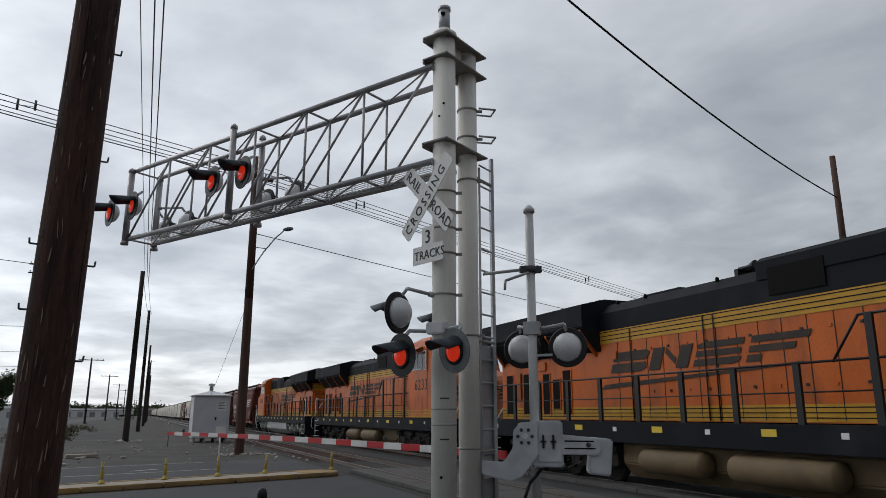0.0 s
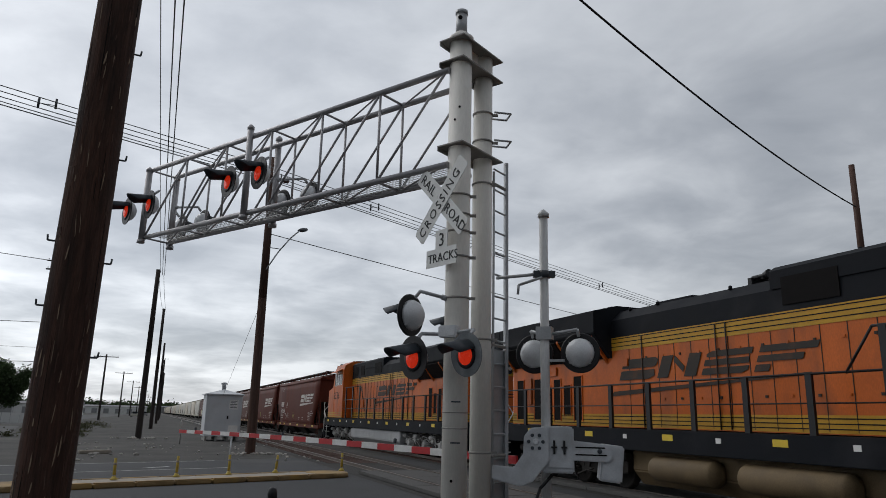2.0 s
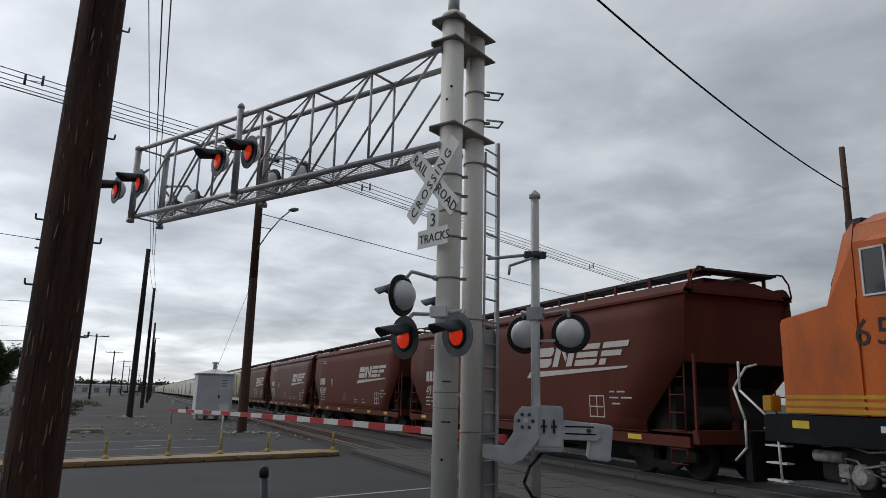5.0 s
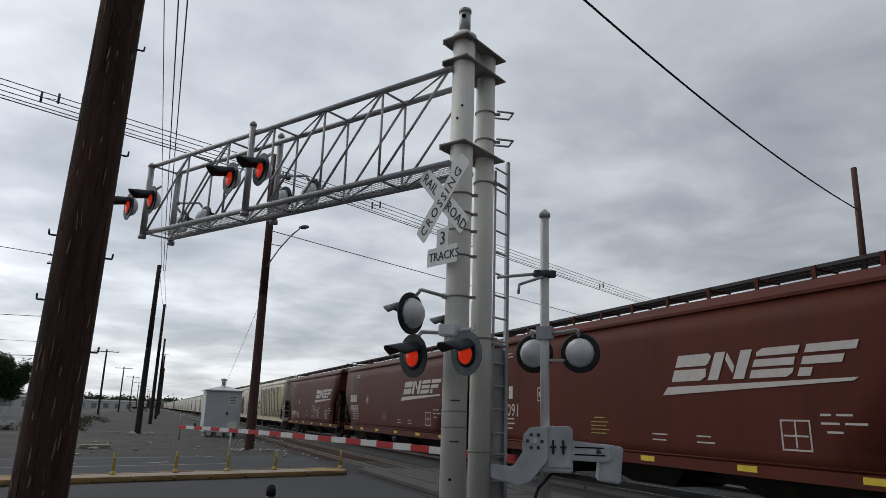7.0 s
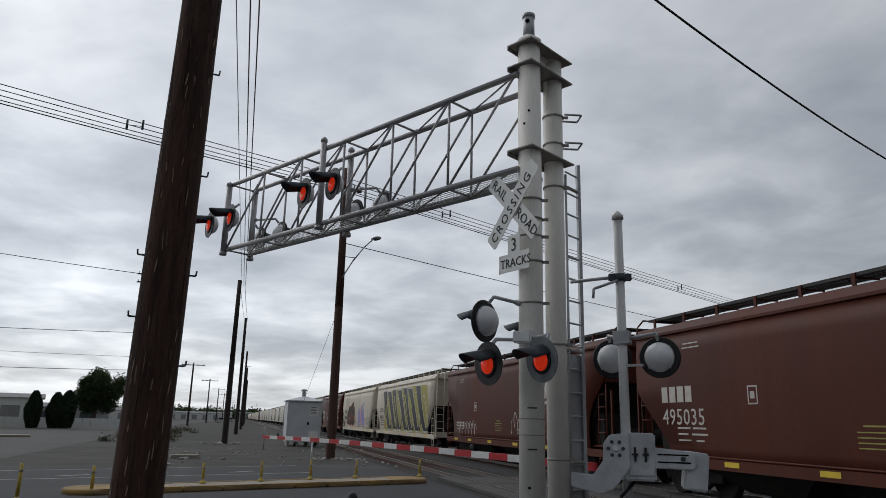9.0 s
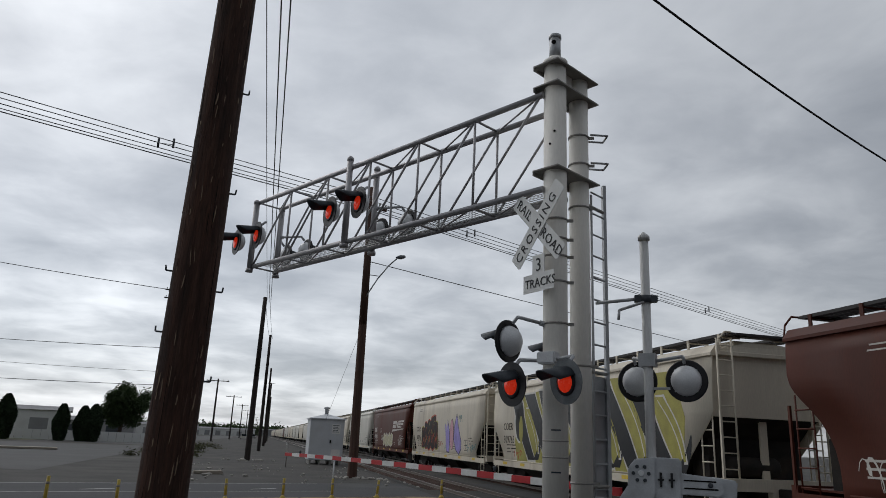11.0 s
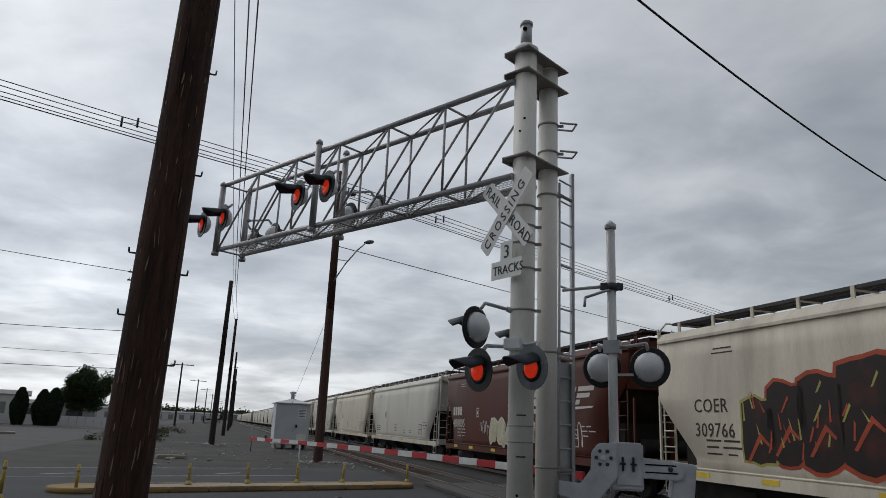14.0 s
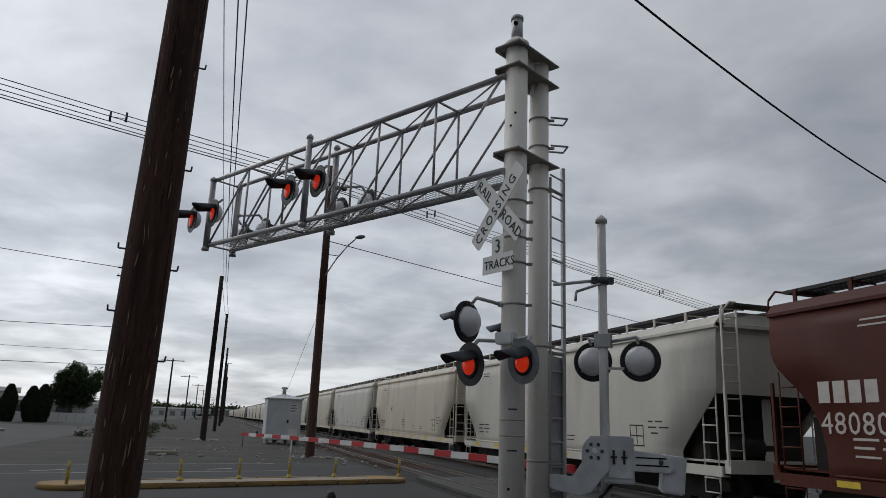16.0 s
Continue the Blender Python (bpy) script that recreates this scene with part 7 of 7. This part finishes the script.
    # the hood's end: pinstripes, door, grab bars, number, lamps
    for z in (3.44, 3.53, 3.62):
        bm = bm_new()
        box(bm, (-0.957, H + 0.005, z), (0.957, H + 0.010, z + 0.02))
        part("pinstripe", bm, M_LBLACK, c)
    bm = bm_new()
    box(bm, (-0.955, H, 1.62), (0.955, H + 0.006, 1.93))
    es = part("end_foot_stripe", bm, M_LYEL, c, "yellow stripe with thin black lines")
    for z in (1.68, 1.77, 1.86):
        bm = bm_new()
        box(bm, (-0.955, H + 0.005, z), (0.955, H + 0.010, z + 0.02))
        part("pinstripe", bm, M_LBLACK, es)
    if number:
        letters("hood_number", number, 0.22, M_LETTERK, c, pose(0.76, H + 0.008, 3.04, 0, 0, 180), 1.15, 0.003)
    for x in (-0.35, 0.3):
        bm = bm_new()
        tube(bm, ((x, H, 1.95), (x, H + 0.07, 2.0), (x, H + 0.07, 2.95), (x, H, 3.0)), 0.014, 6)
        part("grab_bar", bm, M_ORANGE, c)
    bm = bm_new()
    box(bm, (-0.86, H, 3.46), (-0.40, H + 0.10, 3.82))
    lp = part("rear_light_plate", bm, M_BLACK, c, bevel=0.02)
    for x in (-0.75, -0.51):
        bm = bm_new()
        turned(bm, (x, H + 0.1, 3.64), (0, 1, 0), ((0, 0.1), (0.04, 0.1), (0.045, 0.085)), 16)
        rim = part("lamp_rim", bm, M_BLACK, lp)
        bm = bm_new()
        turned(bm, (x, H + 0.145, 3.64), (0, 1, 0), ((0, 0.08), (0.008, 0.05)), 16)
        part("rear_light", bm, M_LAMPBACK, lp, "pale unlit lamp glass")
    # hoses and chains between the end rails
    for x in (-0.38, -0.3):
        bm = bm_new()
        tube(bm, [(x + 0.72 * k / 8, H + 0.32, 2.35 - 0.9 * (k / 8) * (1 - k / 8) - (0.35 if x < -0.35 else 0)) for k in range(9)], 0.014, 6)
        part("end_chain", bm, M_BLACK, c, "slack chain across the end gap")
    for s in (-1, 1):
        for k, x in enumerate((0.45, 0.62, 0.8)):
            bm = bm_new()
            tube(bm, [(s * x, H + 0.36, 1.05), (s * x, H + 0.62, 0.95), (s * x, H + 0.74, 0.62), (s * x, H + 0.70, 0.42)], 0.025, 6)
            part("air_hose", bm, M_BLACK, c, "black air hose")
    return c


CARS = []
b = loco("6233", M_TANK, M_GRIME_SHADE, "orange, black and yellow road locomotive with a wide cab", mark_y=1.2)
CARS.append((b, 35.0, 0))
a = loco("", M_TANK, M_GRIME_SHADE, "leading orange, black and yellow road locomotive", cab_number=False, mark_y=1.1)
CARS.append((a, 10.5, 0))
c3 = loco("6556", M_TANKG, M_GEARGREY, "orange and black locomotive running hood first, with a grey tank", False, 0.08)
CARS.append((c3, 60.15, 180))


def build_hoppers():
    straight = hopper(True, "brown covered hopper car with curved sides")
    rounded = hopper(True, "red-brown covered hopper car with curved sides", rounded=True)
    pale = hopper(True, "pale covered hopper car with end ladders", tall_ladder=True)
    far = hopper(False, "pale covered hopper car far down the train")
    middles = [80.75, 98.8, 116.65, 134.9, 154.0, 172.0, 190.0, 208.2]
    looks = [M_BROWN, M_BROWN, M_BROWN2, M_BROWN2, M_CREAM, M_CREAM, M_BROWN2, M_PALE, M_CREAM, M_PALE, M_CREAM]
    names = ["491634", "492091", "495035", "", "309765", "309766", "480805", "", "", "", ""]
    rng = random.Random(8)
    used = set()
    for k in range(36):
        middle = middles[k] if k < len(middles) else middles[-1] + 18.2 * (k - len(middles) + 1)
        src = far if k > 11 else rounded if k in (3, 6) else straight if k < 3 else pale
        car = copy_thing(src, pose(XC, 400, 0)) if src.name in used else src
        used.add(src.name)
        CARS.append((car, middle, 0))
    # dress the cars only after all copies are made
    cars = [c for c, _, _ in CARS[3:]]
    for k, car in enumerate(cars):
        m = looks[k] if k < len(looks) else rng.choice((M_CREAM, M_PALE, M_PALE, M_CREAM, M_BROWN2))
        if m is not M_BROWN:
            recolour(car, m)
        kind = {M_BROWN: "dark brown", M_BROWN2: "red-brown", M_CREAM: "cream", M_PALE: "pale grey"}[m]
        tagged(car, f"{kind} covered hopper car with curved sides" + (" and spray paint" if k in (0, 3, 4, 5, 6) else ""))
        if k < len(looks):
            dark = m in (M_CREAM, M_PALE)
            stencils(car, names[k], M_LETTERK if dark else M_LETTER, "COER" if k in (4, 5) else "", not dark, -6.88 if dark else {0: -6.45, 1: -6.7, 2: -7.1, 6: -7.15}.get(k, -6.6), 0.31 if dark else 0.39)
    scribble(cars[0], -4.6, 1.35, 1.5, 0.55, M_GW, 1, 6)
    scribble(cars[3], 0.6, 1.3, 2.6, 0.9, M_GW, 3, 8)
    scribble(cars[3], -6.6, 1.2, 3.0, 0.7, M_GW, 5, 12)
    # tall slanting black letters edged white on a yellow field
    c5 = cars[4]

    def swash(x0, z0, x1, z1, w0, w1, bow, grow=0.0):
        """A bowed stroke from (x0, z0) up to (x1, z1), w0 wide at its foot and w1 at its head."""
        n = 10
        left, right = [], []
        for i in range(n + 1):
            u = i / n
            x = x0 + (x1 - x0) * u + bow * math.sin(u * math.pi)
            z = z0 + (z1 - z0) * u
            w = (w0 + (w1 - w0) * u) / 2 + grow
            left.append((x - w, z + (grow if i == n else -grow if i == 0 else 0)))
            right.append((x + w, z + (grow if i == n else -grow if i == 0 else 0)))
        return left + right[::-1]
    shape(c5, [(-5.25, 1.12), (-5.45, 1.9), (-5.1, 2.6), (-5.2, 3.3), (-4.4, 3.75), (-1.5, 3.82), (2.5, 3.86), (6.6, 3.8), (7.1, 2.6), (6.9, 1.12)], M_GY, 0)
    for k in range(7):
        x = -3.6 + 1.62 * k + 0.16 * math.sin(k * 2.4)
        top = x - 1.75 - 0.2 * (k % 2)
        for grow, m, layer in ((0.07, M_GW, 1), (0.0, M_BLACK, 2)):
            shape(c5, swash(x, 1.2, top, 3.72 if k % 2 else 3.8, 0.72, 1.12, 0.14 if k % 2 else -0.12, grow), m, layer)
        # a pointed leaf between the letters, white round yellow
        for grow, m, layer in ((0.06, M_GW, 1), (0.0, M_GY, 2)):
            shape(c5, swash(x + 0.72, 1.5, x - 0.35, 3.15 + 0.25 * (k % 2), 0.10, 0.34, 0.22, grow), m, layer)
        shape(c5, swash(x + 0.45, 1.22, x + 1.05, 2.15, 0.5, 0.05, 0.10), M_BLACK, 1)
    shape(c5, [(-4.9 + 0.62 * math.cos(a * math.tau / 18), 2.75 + 0.95 * math.sin(a * math.tau / 18)) for a in range(18)], M_GW, 1)
    shape(c5, [(-4.86 + 0.50 * math.cos(a * math.tau / 18), 2.72 + 0.83 * math.sin(a * math.tau / 18)) for a in range(18)], M_BLACK, 2)
    shape(c5, [(-4.7 + 0.22 * math.cos(a * math.tau / 14), 2.35 + 0.55 * math.sin(a * math.tau / 14)) for a in range(14)], M_GY, 3)
    scribble(c5, -5.6, 1.2, 0.9, 0.35, M_GRB, 41, 4)
    # dark letters with glowing red and yellow edges
    c6 = cars[5]
    rng = random.Random(17)
    for k, (x0, w, z0, h) in enumerate(((-5.35, 1.0, 1.2, 1.5), (-4.6, 1.1, 1.2, 1.8), (-3.75, 1.15, 1.15, 1.95), (-2.85, 1.35, 1.15, 2.25), (-1.85, 0.95, 1.2, 1.85))):
        ring = []
        for a in range(16):
            t = a * math.tau / 16
            q = 1 / max(abs(math.cos(t)), abs(math.sin(t))) ** 0.55 * rng.uniform(0.86, 1.06)
            ring.append((x0 + w / 2 + math.cos(t) * w * 0.5 * q, z0 + h / 2 + math.sin(t) * h * 0.45 * q))
        cx, cz = x0 + w / 2, z0 + h / 2
        shape(c6, [(cx + (x - cx) * 1.12, cz + (z - cz) * 1.09) for x, z in ring], M_GY if k in (0, 4) else M_GRB, 0)
        shape(c6, ring, M_GR, 1)
        for q in range(7):
            fx, fz = cx + rng.uniform(-0.42, 0.36) * w, cz + rng.uniform(-0.38, 0.30) * h
            tx, tz = fx + rng.uniform(-0.12, 0.22), fz + rng.uniform(0.12, 0.38)
            shape(c6, [(fx, fz), (fx + 0.05, fz + 0.01), (tx + 0.03, tz), (tx, tz + 0.05)], M_GRB if q % 3 else M_GY, 2)
        shape(c6, [(cx - 0.35, cz - 0.6), (cx - 0.28, cz - 0.62), (cx + 0.1, cz - 0.15), (cx + 0.3, cz - 0.3), (cx + 0.32, cz - 0.24), (cx + 0.08, cz - 0.02)], M_GRB, 2)
    # violet letters either side of a plain pink patch
    for poly in ([(0.8, 2.75), (1.1, 2.55), (1.25, 2.3), (1.35, 2.95), (1.8, 2.3), (1.85, 1.75), (1.7, 1.2), (1.15, 1.25), (1.05, 1.9)], [(3.15, 1.35), (2.75, 1.9), (2.9, 2.6), (3.3, 3.2), (3.7, 2.5), (4.2, 1.8), (4.15, 1.4), (3.7, 1.15)]):
        cx, cz = sum(p[0] for p in poly) / len(poly), sum(p[1] for p in poly) / len(poly)
        shape(c6, [(cx + (x - cx) * 1.1, cz + (z - cz) * 1.07) for x, z in poly], M_GB, 0)
        shape(c6, poly, M_GV, 1)
    shape(c6, [(2.3 + 0.42 * math.cos(a * math.tau / 16), 2.15 + 0.85 * math.sin(a * math.tau / 16)) for a in range(16)], M_BLACK, 0)
    shape(c6, [(2.3 + 0.38 * math.cos(a * math.tau / 16), 2.15 + 0.81 * math.sin(a * math.tau / 16)) for a in range(16)], M_GP, 2)
    scribble(c6, -0.75, 1.42, 1.1, 0.35, M_GRB, 27, 5)
    scribble(c6, 0.75, 1.3, 0.5, 0.35, M_GT, 9, 3)
    scribble(c6, 5.3, 1.25, 1.6, 0.45, M_GT, 10, 7)
    scribble(c6, 3.7, 2.8, 0.7, 0.4, M_GT, 13, 4)
    spray(cars[6], -2.3, 1.15, 4.4, 1.15, (M_GW, M_GC, M_GW), 11, n=5)
    scribble(cars[6], 4.4, 1.2, 1.3, 0.9, M_GW, 12, 5)
    scribble(cars[6], -3.4, 1.5, 0.95, 0.6, M_GW, 14, 6)


build_hoppers()


# ---------------------------------------------------------------- what moves
def motions():
    for ob, s, rz in CARS:
        rows = []
        for k in range(17):
            t = float(k)
            rows.append((t, on_line(s - travelled(t), 0.0, rz)))
        walk(ob, rows)
    # rolling wheels of the engines and of the cars that pass close by
    for ob, s, rz in CARS[:10]:
        for w in ob.children:
            if not w.name.startswith("wheelset"):
                continue
            r = w.matrix_basis.translation.z - RAIL_TOP
            p = w.matrix_basis.translation.copy()
            sign = -1 if rz else 1
            walk(w, [(k / 30, pose(p.x, p.y, p.z, math.degrees(sign * travelled(k / 30) / r), 0, 0)) for k in range(481)])


motions()
